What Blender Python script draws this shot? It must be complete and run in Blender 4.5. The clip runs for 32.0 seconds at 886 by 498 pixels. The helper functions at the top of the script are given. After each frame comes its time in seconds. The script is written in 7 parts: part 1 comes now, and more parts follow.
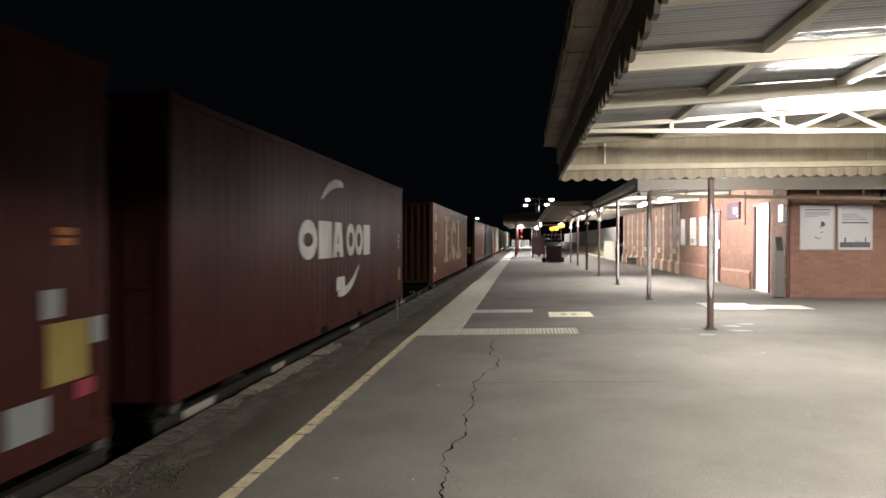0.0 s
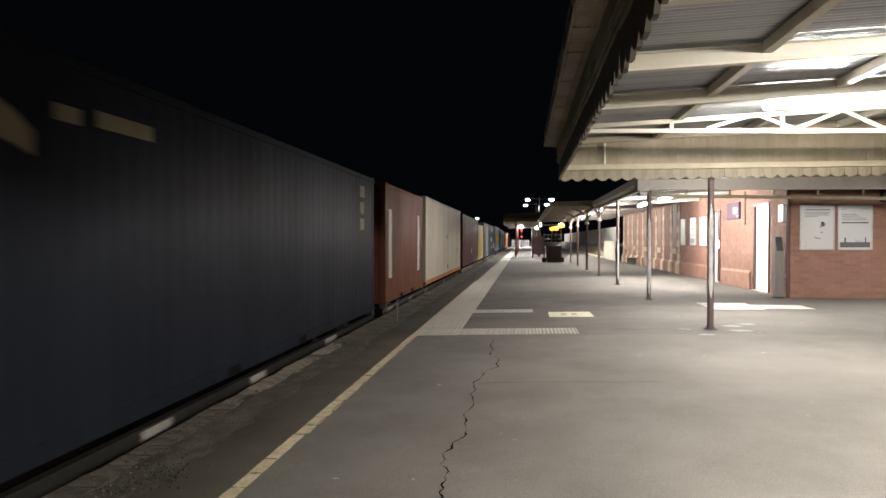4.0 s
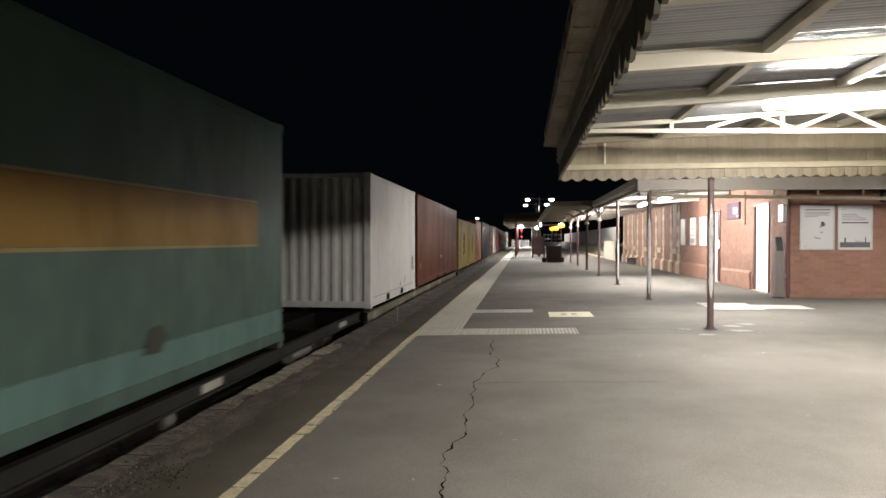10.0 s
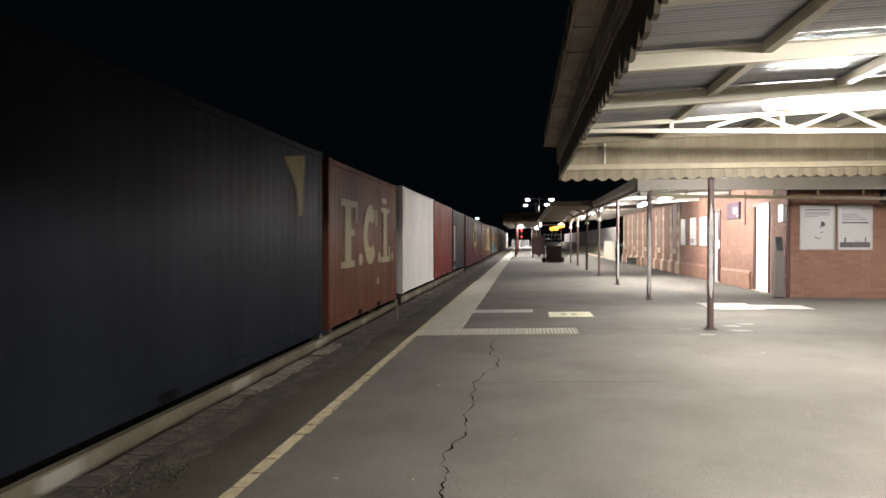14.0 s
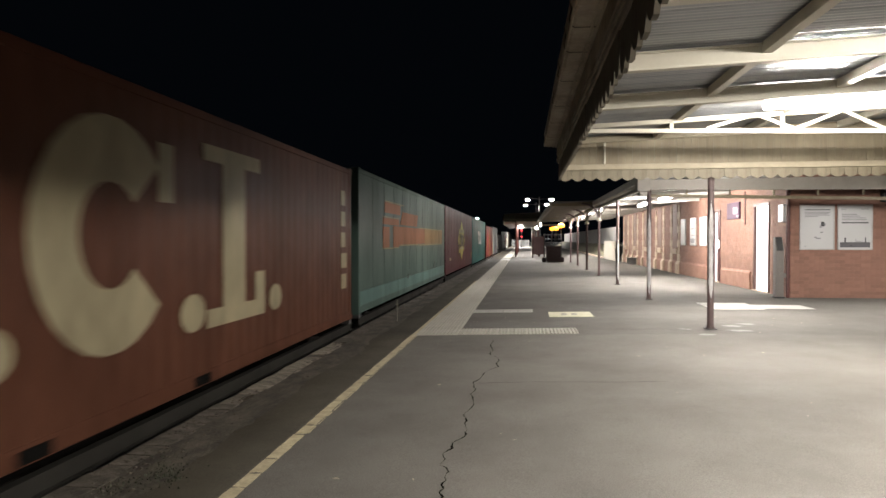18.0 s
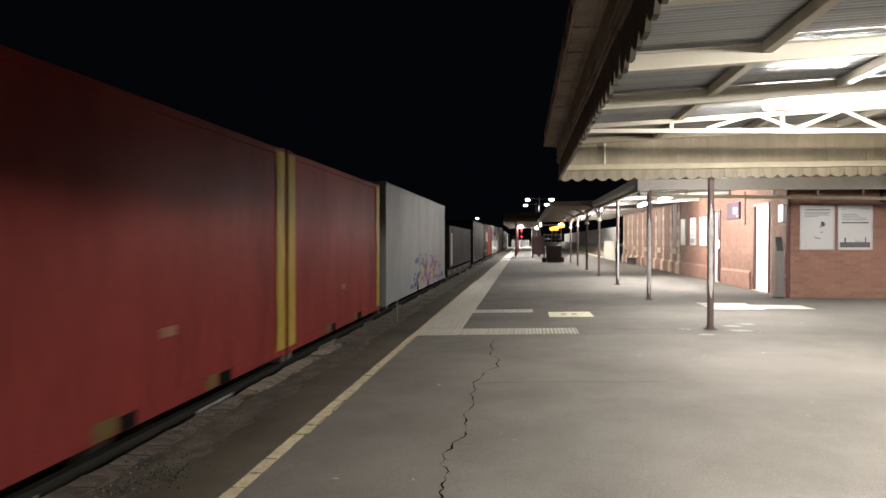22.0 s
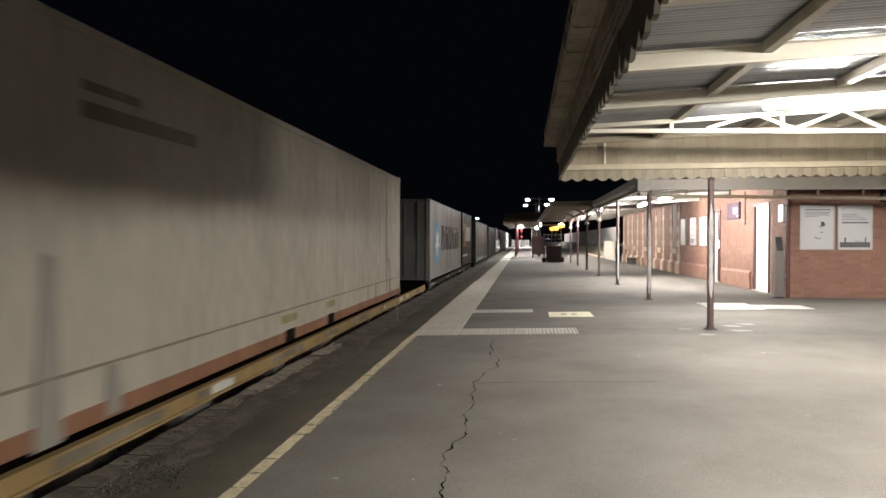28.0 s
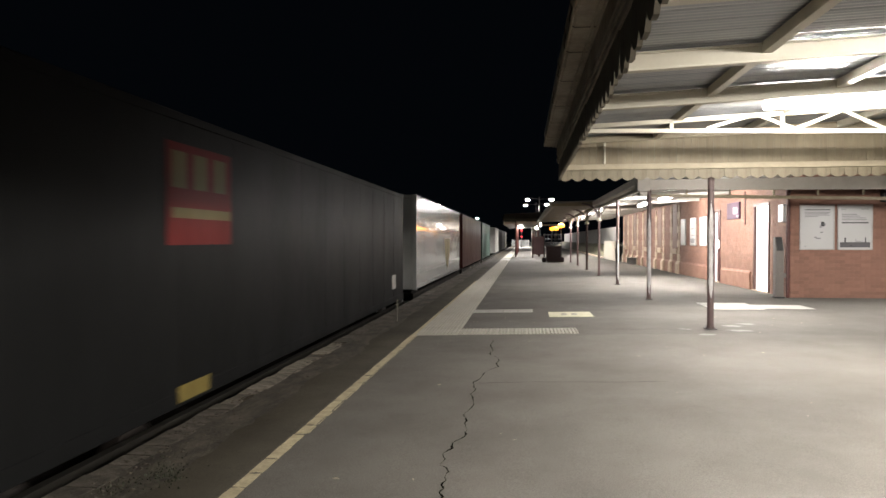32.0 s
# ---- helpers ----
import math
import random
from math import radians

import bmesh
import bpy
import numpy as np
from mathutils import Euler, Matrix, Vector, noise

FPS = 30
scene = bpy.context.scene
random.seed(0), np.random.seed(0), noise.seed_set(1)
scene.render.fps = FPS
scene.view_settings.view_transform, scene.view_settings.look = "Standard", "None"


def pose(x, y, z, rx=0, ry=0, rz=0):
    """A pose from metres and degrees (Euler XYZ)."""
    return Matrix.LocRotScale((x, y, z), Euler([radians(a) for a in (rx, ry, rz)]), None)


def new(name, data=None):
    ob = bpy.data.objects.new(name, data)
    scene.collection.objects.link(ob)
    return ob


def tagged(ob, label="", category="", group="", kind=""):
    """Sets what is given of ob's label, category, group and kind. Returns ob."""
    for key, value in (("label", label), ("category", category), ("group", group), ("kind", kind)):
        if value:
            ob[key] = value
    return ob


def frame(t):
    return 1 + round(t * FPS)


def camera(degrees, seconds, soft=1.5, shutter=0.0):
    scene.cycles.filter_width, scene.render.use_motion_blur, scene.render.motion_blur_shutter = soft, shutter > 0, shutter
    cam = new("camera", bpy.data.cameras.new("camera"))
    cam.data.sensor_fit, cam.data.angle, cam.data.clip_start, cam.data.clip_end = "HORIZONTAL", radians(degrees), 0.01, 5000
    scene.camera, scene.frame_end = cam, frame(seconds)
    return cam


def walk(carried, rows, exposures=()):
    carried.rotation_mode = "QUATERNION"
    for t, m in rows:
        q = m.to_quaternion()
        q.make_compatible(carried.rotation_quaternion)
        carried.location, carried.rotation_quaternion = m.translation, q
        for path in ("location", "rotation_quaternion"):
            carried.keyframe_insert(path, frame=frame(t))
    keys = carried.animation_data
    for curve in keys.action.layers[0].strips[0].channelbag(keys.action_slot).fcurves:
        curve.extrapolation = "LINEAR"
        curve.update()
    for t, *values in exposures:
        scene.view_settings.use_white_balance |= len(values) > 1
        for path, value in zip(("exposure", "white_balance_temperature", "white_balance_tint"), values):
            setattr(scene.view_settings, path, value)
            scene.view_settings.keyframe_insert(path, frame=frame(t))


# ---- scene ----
cam = camera(65.666, 32.0, soft=1.55, shutter=0.32)
EYE = pose(0, 0, 1.45, 90 - 0.773, 0, 6.713)
walk(cam, [(0, EYE), (32, EYE)], exposures=[(0, 0.52), (32, 0.52)])

# night sky
world = bpy.data.worlds.new("night")
scene.world = world
world.use_nodes = True
world.node_tree.nodes["Background"].inputs[0].default_value = (0.0007, 0.001, 0.0015, 1)
world.node_tree.nodes["Background"].inputs[1].default_value = 1.0


LAMP = 1.43


def area(name, x, y, z, sx, sy, watts, col=(1, 0.93, 0.82)):
    d = bpy.data.lights.new(name, "AREA")
    d.shape, d.size, d.size_y, d.energy, d.color = "RECTANGLE", sx, sy, watts * LAMP, col
    ob = new(name, d)
    ob.matrix_world = pose(x, y, z)
    return ob


def bulb(name, x, y, z, watts, col, r=0.15):
    d = bpy.data.lights.new(name, "POINT")
    d.energy, d.color, d.shadow_soft_size = watts, col, r
    ob = new(name, d)
    ob.location = (x, y, z)
    return ob


WARM = (1, 0.945, 0.87)
COOL = (1, 0.95, 0.905)
# last lamp is unseen, added to carry the row and its light on behind
CANOPY_LAMPS = [(3.56, 8.42, 3.06), (3.56, 3.5, 3.06), (3.56, -1.5, 3.06)]
for px, py, pz in CANOPY_LAMPS:
    for lean, watts in ((-40, 120), (48, 130)) if py > 5 else ((-35, 185), (35, 185)):
        area("tube_light", px, py, pz - 0.1, 1.45, 0.12, watts, WARM).matrix_world = pose(px, py + math.copysign(0.1, lean), pz - 0.1, lean, 0, 0)
# last two are unseen additions; the one at y 50 brightens the board fence
VERANDAH_LAMPS = [(4.3, 21.7, 2.76), (4.3, 25.7, 2.76), (3.75, 34.6, 2.95), (3.75, 39.3, 2.95), (3.75, 44.4, 2.95), (3.75, 50.0, 2.95)]
for px, py, pz in VERANDAH_LAMPS:
    for lean in (-50, 50):
        area("tube_light", px, py, pz, 0.12, 1.3, 185 if py < 30 else 110, COOL).matrix_world = pose(px - math.copysign(0.1, lean), py, pz - 0.09, 0, lean, 0)
LINK_LAMP = (4.1, 14.0, 2.86)
for lean, watts in ((-42, 190), (42, 75)):
    area("tube_light", *LINK_LAMP, 1.3, 0.12, watts, COOL).matrix_world = pose(LINK_LAMP[0], LINK_LAMP[1] + math.copysign(0.1, lean), LINK_LAMP[2] - 0.09, lean, 0, 0)
# unseen lamp added off to the right to brighten the end wall
area("tube_light", 9.0, 14.6, 2.77, 0.12, 1.3, 150, COOL)
for px, py in ((-0.3, 64), (-0.3, 74), (-0.3, 86)):
    area("far_light", px, py, 2.95, 0.3, 1.4, 500, COOL)
bulb("orange_light", 3.2, 61.3, 2.5, 45, (1, 0.42, 0.06), 0.2)
# the one at y 138 is added, unseen, to brighten the picket fence
for px, py, pz in ((0.25, 61, 4.7), (2.4, 61, 4.7), (0.6, 138, 4.6)):
    area("mast_light", px, py, pz - 0.1, 0.5, 0.3, 4500 if py > 100 else 1500, COOL).matrix_world = pose(px, py, pz - 0.1, 0, -38 if px > 2 else 0, 0)


# ---- materials ----
ALBEDO_SCALE = 0.56  # scales every base colour down, cutting bounced light so shade reads deeper


def mat(name, col, rough=0.6, metal=0.0, col2=None, scale=1.5, amt=0.5, fine=30.0, bump=0.1, bscale=60.0,
        stretch=(1, 1, 1), vary=0.0, emit=None, power=0.0, coat=0.0, spec=0.5, gr=0.28):
    m = bpy.data.materials.new(name)
    m.use_nodes = True
    n, l = m.node_tree.nodes, m.node_tree.links
    b = n["Principled BSDF"]
    b.inputs["Roughness"].default_value, b.inputs["Metallic"].default_value = rough, metal
    b.inputs["Coat Weight"].default_value, b.inputs["Specular IOR Level"].default_value = coat, spec
    if emit:
        b.inputs["Base Color"].default_value = (*col, 1)
        b.inputs["Emission Color"].default_value = (*emit, 1)
        b.inputs["Emission Strength"].default_value = power
        return m
    col2 = tuple(c * ALBEDO_SCALE for c in (col2 or tuple(c * 0.55 for c in col)))
    col = tuple(c * ALBEDO_SCALE for c in col)
    tc, mp = n.new("ShaderNodeTexCoord"), n.new("ShaderNodeMapping")
    mp.inputs["Scale"].default_value = stretch
    l.new(tc.outputs["Object"], mp.inputs[0])
    big, small = n.new("ShaderNodeTexNoise"), n.new("ShaderNodeTexNoise")
    big.inputs["Scale"].default_value, big.inputs["Detail"].default_value = scale, 6
    big.inputs["Roughness"].default_value = 0.65
    small.inputs["Scale"].default_value, small.inputs["Detail"].default_value = fine, 4
    l.new(mp.outputs[0], big.inputs["Vector"])
    l.new(mp.outputs[0], small.inputs["Vector"])
    ramp = n.new("ShaderNodeValToRGB")
    ramp.color_ramp.elements[0].position, ramp.color_ramp.elements[1].position = 0.36, 0.66
    l.new(big.outputs[0], ramp.inputs[0])
    add = n.new("ShaderNodeMath")
    add.operation = "MULTIPLY"
    l.new(ramp.outputs[0], add.inputs[0])
    add.inputs[1].default_value = amt
    mix = n.new("ShaderNodeMix")
    mix.data_type = "RGBA"
    mix.inputs["A"].default_value, mix.inputs["B"].default_value = (*col, 1), (*col2, 1)
    l.new(add.outputs[0], mix.inputs["Factor"])
    grain = n.new("ShaderNodeMapRange")
    grain.inputs["To Min"].default_value, grain.inputs["To Max"].default_value = 1 - gr, 1 + gr
    l.new(small.outputs[0], grain.inputs[0])
    mul = n.new("ShaderNodeVectorMath")
    mul.operation = "SCALE"
    l.new(mix.outputs["Result"], mul.inputs[0])
    l.new(grain.outputs[0], mul.inputs["Scale"])
    out = mul.outputs[0]
    if vary:
        oi, hs, mr = n.new("ShaderNodeObjectInfo"), n.new("ShaderNodeHueSaturation"), n.new("ShaderNodeMapRange")
        mr.inputs["To Min"].default_value, mr.inputs["To Max"].default_value = 1 - vary, 1 + vary
        l.new(oi.outputs["Random"], mr.inputs[0])
        l.new(mr.outputs[0], hs.inputs["Value"])
        l.new(out, hs.inputs["Color"])
        out = hs.outputs[0]
    l.new(out, b.inputs["Base Color"])
    rr = n.new("ShaderNodeMapRange")
    rr.inputs["To Min"].default_value, rr.inputs["To Max"].default_value = max(0.03, rough - 0.12), min(1, rough + 0.12)
    l.new(big.outputs[0], rr.inputs[0])
    l.new(rr.outputs[0], b.inputs["Roughness"])
    if bump:
        bn, bp = n.new("ShaderNodeTexNoise"), n.new("ShaderNodeBump")
        bn.inputs["Scale"].default_value, bn.inputs["Detail"].default_value = bscale, 4
        l.new(mp.outputs[0], bn.inputs["Vector"])
        l.new(bn.outputs[0], bp.inputs["Height"])
        bp.inputs["Strength"].default_value, bp.inputs["Distance"].default_value = bump, 0.02
        l.new(bp.outputs[0], b.inputs["Normal"])
    return m


M = {}
M["asphalt"] = mat("asphalt", (0.226, 0.21, 0.188), 0.85, col2=(0.162, 0.15, 0.134), scale=0.7, amt=0.85, fine=110, bump=0.1, bscale=260, spec=0.06, gr=0.56)
def grime_and_falloff(m):
    """Brown grit and moss over the strip of asphalt beside the edge, tinted darker still for lamplight falling off, and
    an older dull coat beyond the joint.
    """
    n, l = m.node_tree.nodes, m.node_tree.links
    b = n["Principled BSDF"]
    src = b.inputs["Base Color"].links[0].from_socket
    tc, sep, nz = n.new("ShaderNodeTexCoord"), n.new("ShaderNodeSeparateXYZ"), n.new("ShaderNodeTexNoise")
    nz.inputs["Scale"].default_value, nz.inputs["Detail"].default_value = 1.6, 7
    l.new(tc.outputs["Object"], sep.inputs[0])
    l.new(tc.outputs["Object"], nz.inputs["Vector"])
    for axis, a, c, tint, wob in (("X", -1.8, -1.86, (0.62, 0.6, 0.53), 0.02), ("X", -1.95, -2.7, (0.5, 0.455, 0.365), 0.8), ("Y", 10.95, 11.15, (0.88, 0.885, 0.89), 0.12)):
        ad = n.new("ShaderNodeMath")
        ad.operation = "MULTIPLY_ADD"
        l.new(nz.outputs[0], ad.inputs[0])
        ad.inputs[1].default_value = wob
        l.new(sep.outputs[axis], ad.inputs[2])
        mr, mx, ml = n.new("ShaderNodeMapRange"), n.new("ShaderNodeMix"), n.new("ShaderNodeMix")
        mr.inputs["From Min"].default_value, mr.inputs["From Max"].default_value = a + wob / 2, c + wob / 2
        l.new(ad.outputs[0], mr.inputs[0])
        ml.data_type = "RGBA"
        ml.blend_type = "MULTIPLY"
        ml.inputs["B"].default_value = (*tint, 1)
        l.new(mr.outputs[0], ml.inputs["Factor"])
        l.new(src, ml.inputs["A"])
        src = ml.outputs["Result"]
        n.remove(mx)
    l.new(src, b.inputs["Base Color"])


grime_and_falloff(M["asphalt"])
M["pale_patch"] = mat("pale_patch", (0.33, 0.325, 0.305), 0.85, col2=(0.24, 0.23, 0.21), scale=9, amt=0.9, fine=40, bump=0.2)
M["grass"] = mat("grass", (0.11, 0.105, 0.055), 0.9, col2=(0.1, 0.085, 0.05), scale=1.2, amt=0.9, fine=12, bump=0.6, bscale=20)
M["crack"] = mat("crack_tar", (0.014, 0.012, 0.009), 1.0, bump=0, spec=0.0)
M["coping"] = mat("coping", (0.11, 0.097, 0.078), 0.95, col2=(0.055, 0.047, 0.036), scale=2.5, amt=0.9, fine=25, bump=0.2, bscale=60, spec=0.2)
M["kerbstone"] = mat("kerbstone", (0.19, 0.165, 0.135), 0.95, col2=(0.04, 0.034, 0.026), scale=6, amt=1.0, fine=25, bump=0.5, bscale=40, vary=0.22, spec=0.2)
M["kerbpale"] = mat("bare_kerbstone", (0.4, 0.35, 0.28), 0.95, col2=(0.12, 0.1, 0.08), scale=7, amt=0.9, fine=25, bump=0.5, bscale=40, vary=0.25, spec=0.2)
M["edge_soil"] = mat("edge_soil", (0.05, 0.043, 0.033), 0.95, col2=(0.15, 0.128, 0.1), scale=4.5, amt=0.95, fine=30, bump=0.6, bscale=45, spec=0.2, stretch=(1, 0.45, 1))
M["grit"] = mat("grit", (0.16, 0.135, 0.105), 0.9, col2=(0.06, 0.05, 0.04), scale=5, amt=0.9, fine=30, bump=0, spec=0.2)
M["yellow_paint"] = mat("yellow_paint", (0.74, 0.63, 0.4), 0.75, col2=(0.4, 0.34, 0.22), scale=9, amt=0.8, fine=40, bump=0.2, vary=0.08)
M["tactile"] = mat("tactile_tile", (0.5, 0.47, 0.4), 0.7, col2=(0.3, 0.28, 0.24), scale=2, amt=0.7, fine=40, bump=0.2, vary=0.08)
M["slab"] = mat("pale_slab", (0.56, 0.54, 0.49), 0.8, col2=(0.4, 0.385, 0.35), scale=3, amt=0.7, fine=30, bump=0.2, vary=0.12)
M["white_pad"] = mat("white_pad", (0.75, 0.73, 0.68), 0.7, col2=(0.45, 0.43, 0.4), scale=2, amt=0.5, fine=40, bump=0.2, vary=0.04)
M["yellow_pad"] = mat("yellow_pad", (0.84, 0.78, 0.54), 0.7, col2=(0.6, 0.55, 0.38), scale=3, amt=0.5, fine=40, bump=0.2)
M["cream"] = mat("cream_paint", (0.74, 0.695, 0.57), 0.55, col2=(0.55, 0.49, 0.37), scale=0.9, amt=0.35, fine=30, bump=0.04, bscale=20, gr=0.06)
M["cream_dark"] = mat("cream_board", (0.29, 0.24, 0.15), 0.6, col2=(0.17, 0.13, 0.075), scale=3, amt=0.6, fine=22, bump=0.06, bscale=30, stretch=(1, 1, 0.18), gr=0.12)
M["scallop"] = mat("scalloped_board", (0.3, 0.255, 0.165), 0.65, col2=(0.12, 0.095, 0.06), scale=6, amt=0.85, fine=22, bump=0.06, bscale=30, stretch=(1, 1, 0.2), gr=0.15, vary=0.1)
M["gutter"] = mat("gutter_paint", (0.6, 0.51, 0.38), 0.6, col2=(0.2, 0.155, 0.11), scale=2.5, amt=0.7, fine=18, bump=0.15, bscale=20)
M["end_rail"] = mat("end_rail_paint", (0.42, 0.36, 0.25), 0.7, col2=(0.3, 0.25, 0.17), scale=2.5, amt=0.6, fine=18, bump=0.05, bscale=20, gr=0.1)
# cream boards darkened here, shade of their unlit track side in the colour
M["valance_shaded"] = mat("valance_shaded_paint", (0.2, 0.175, 0.13), 0.8, col2=(0.12, 0.1, 0.075), scale=2.5, amt=0.6, fine=18, bump=0.15, bscale=20)
M["roof_sheet"] = mat("roof_sheet", (0.52, 0.54, 0.57), 0.33, metal=0.5, col2=(0.44, 0.46, 0.49), scale=0.8, amt=0.4, fine=9, bump=0, gr=0.07, stretch=(0.3, 1, 1))
M["roof_top"] = mat("roof_top", (0.25, 0.25, 0.25), 0.5, metal=0.3)
M["post"] = mat("post_paint", (0.125, 0.078, 0.074), 0.55, col2=(0.07, 0.04, 0.038), scale=2.2, amt=0.8, fine=15, bump=0.15, vary=0.15)
M["post_pale"] = mat("post_primer", (0.62, 0.61, 0.6), 0.6, col2=(0.3, 0.25, 0.24), scale=9, amt=0.8, fine=25, bump=0.15, stretch=(1, 1, 0.4))
M["beam_grey"] = mat("beam_grey", (0.47, 0.43, 0.37), 0.6, col2=(0.36, 0.32, 0.27), fine=14, gr=0.1)
M["soffit"] = mat("soffit_white", (0.8, 0.78, 0.73), 0.6, col2=(0.6, 0.57, 0.5), fine=12, bump=0.05)
M["brick"] = mat("brick", (0.31, 0.16, 0.112), 0.85, col2=(0.235, 0.115, 0.08), scale=3, amt=0.5, fine=40, bump=0.4, bscale=90, vary=0.13)
M["mortar"] = mat("mortar", (0.33, 0.19, 0.13), 0.9, col2=(0.26, 0.14, 0.095), scale=6, amt=0.6, fine=50, bump=0.3)
M["stone"] = mat("cream_stone", (0.66, 0.52, 0.38), 0.8, col2=(0.5, 0.35, 0.24), scale=3, amt=0.6, fine=30, bump=0.3, vary=0.12)
M["plinth"] = mat("plinth_brick", (0.36, 0.19, 0.13), 0.85, col2=(0.24, 0.11, 0.075), scale=4, amt=0.7, fine=30, bump=0.4)
# maroon lowered to near black, holding the shade on the bin's front
M["bin"] = mat("bin_paint_shaded", (0.018, 0.008, 0.007), 0.85, spec=0.2, fine=20, bump=0.08)
M["maroon"] = mat("maroon_paint", (0.12, 0.035, 0.03), 0.45, col2=(0.06, 0.02, 0.018), fine=20, bump=0.08)
M["purple"] = mat("sign_purple", (0.1, 0.045, 0.085), 0.75, col2=(0.08, 0.035, 0.065), fine=20, bump=0.03)
M["steel"] = mat("brushed_steel", (0.25, 0.225, 0.205), 0.5, metal=0.5, col2=(0.18, 0.16, 0.145), fine=40, bump=0.05)
M["dark"] = mat("dark_metal", (0.03, 0.028, 0.026), 0.6, col2=(0.012, 0.011, 0.01), fine=20, bump=0.2)
M["black"] = mat("black_print", (0.025, 0.025, 0.028), 0.5, bump=0)
M["sign_white"] = mat("sign_white", (0.4, 0.38, 0.4), 0.5, bump=0, gr=0.05)
M["grey_print"] = mat("grey_print", (0.3, 0.3, 0.31), 0.5, bump=0)
M["dark_print"] = mat("dark_print", (0.1, 0.095, 0.1), 0.5, bump=0)
M["paper"] = mat("poster_paper", (0.66, 0.655, 0.64), 0.35, col2=(0.6, 0.595, 0.58), bump=0, gr=0.03)
M["poster_frame"] = mat("poster_frame", (0.65, 0.63, 0.6), 0.4, metal=0.3, bump=0)
M["tube"] = mat("lit_tube", (1, 1, 1), emit=(1, 0.95, 0.9), power=30)
M["lamp_white"] = mat("lit_lamp", (1, 1, 1), emit=(1, 0.96, 0.88), power=30)
M["lamp_green"] = mat("lit_yard_lamp", (1, 1, 1), emit=(0.6, 1, 0.8), power=9)
M["lamp_orange"] = mat("lit_orange_lamp", (1, 0.5, 0.1), emit=(1, 0.3, 0.02), power=2.6)
M["lamp_red"] = mat("lit_red_lamp", (1, 0.1, 0.1), emit=(1, 0.06, 0.08), power=3)
M["door_glow"] = mat("door_glow_surface", (0.9, 0.9, 0.88), emit=(1, 0.95, 0.9), power=1.6)
M["fence_cream"] = mat("fence_cream", (0.62, 0.57, 0.45), 0.6, col2=(0.6, 0.52, 0.36), fine=15)
M["fence_white"] = mat("fence_white", (0.8, 0.8, 0.78), 0.6, bump=0)
M["ballast"] = mat("ballast", (0.12, 0.105, 0.09), 0.95, col2=(0.05, 0.045, 0.04), scale=3, amt=0.8, fine=30, bump=1.0, bscale=18)
M["earth"] = mat("earth", (0.07, 0.065, 0.05), 0.95, col2=(0.035, 0.035, 0.025), scale=0.3, amt=0.8, fine=8, bump=0.8, bscale=5)
M["rail"] = mat("rail_steel", (0.35, 0.32, 0.3), 0.3, metal=0.9, col2=(0.16, 0.09, 0.06), fine=20, bump=0.05)
M["sleeper"] = mat("sleeper", (0.2, 0.19, 0.17), 0.9, fine=20, bump=0.4)
M["leaf"] = mat("leaf", (0.05, 0.06, 0.026), 0.8, col2=(0.04, 0.04, 0.02), bump=0)
M["screen"] = mat("screen_maroon", (0.27, 0.14, 0.14), 0.6, fine=20)
M["galvanised"] = mat("galvanised_iron", (0.27, 0.265, 0.25), 0.6, metal=0.2, col2=(0.2, 0.19, 0.17), fine=6, bump=0.05)
M["roof_dim"] = mat("roof_dim", (0.2, 0.2, 0.19), 0.7, fine=10)
M["fascia_dark"] = mat("fascia_dark", (0.07, 0.06, 0.047), 0.8, fine=10)
M["roof_dark"] = mat("roof_boards_dark", (0.025, 0.023, 0.02), 0.95, fine=10, spec=0.1)
M["dark_glass"] = mat("dark_glass", (0.015, 0.014, 0.013), 0.08, bump=0)
M["window_board"] = mat("window_board", (0.24, 0.135, 0.09), 0.7, fine=15)
M["gear"] = mat("dusty_brake_gear", (0.13, 0.12, 0.105), 0.8, fine=20, bump=0.1)
M["straw"] = mat("dry_straw", (0.4, 0.38, 0.3), 0.8, bump=0)
M["litter"] = mat("dry_leaf", (0.5, 0.42, 0.32), 0.8, bump=0)
M["rubber"] = mat("rubber", (0.02, 0.02, 0.02), 0.6, bump=0)


# ---- mesh helpers ----
def box(bm, x0, x1, y0, y1, z0, z1, bevel=0.0):
    r = bmesh.ops.create_cube(bm, size=1.0)
    for v in r["verts"]:
        v.co = Vector((x0 + (v.co.x + 0.5) * (x1 - x0), y0 + (v.co.y + 0.5) * (y1 - y0), z0 + (v.co.z + 0.5) * (z1 - z0)))
    if bevel:
        es = list({e for v in r["verts"] for e in v.link_edges})
        bmesh.ops.bevel(bm, geom=es, offset=bevel, segments=1, affect="EDGES")
    return r["verts"]


def beam(bm, a, b, w, h, bevel=0.0):
    """A bar of width w (level) and height h from a to b."""
    a, b = Vector(a), Vector(b)
    d = (b - a).normalized()
    s = d.cross(Vector((0, 0, 1)))
    s = Vector((1, 0, 0)) if s.length < 1e-4 else s.normalized()
    u = s.cross(d)
    vs = []
    for p in (a, b):
        for i, j in ((-1, -1), (1, -1), (1, 1), (-1, 1)):
            vs.append(bm.verts.new(p + s * (i * w / 2) + u * (j * h / 2)))
    for f in ((3, 2, 1, 0), (4, 5, 6, 7), (0, 1, 5, 4), (1, 2, 6, 5), (2, 3, 7, 6), (3, 0, 4, 7)):
        bm.faces.new([vs[i] for i in f])
    if bevel:
        es = list({e for v in vs for e in v.link_edges})
        bmesh.ops.bevel(bm, geom=es, offset=bevel, segments=1, affect="EDGES")


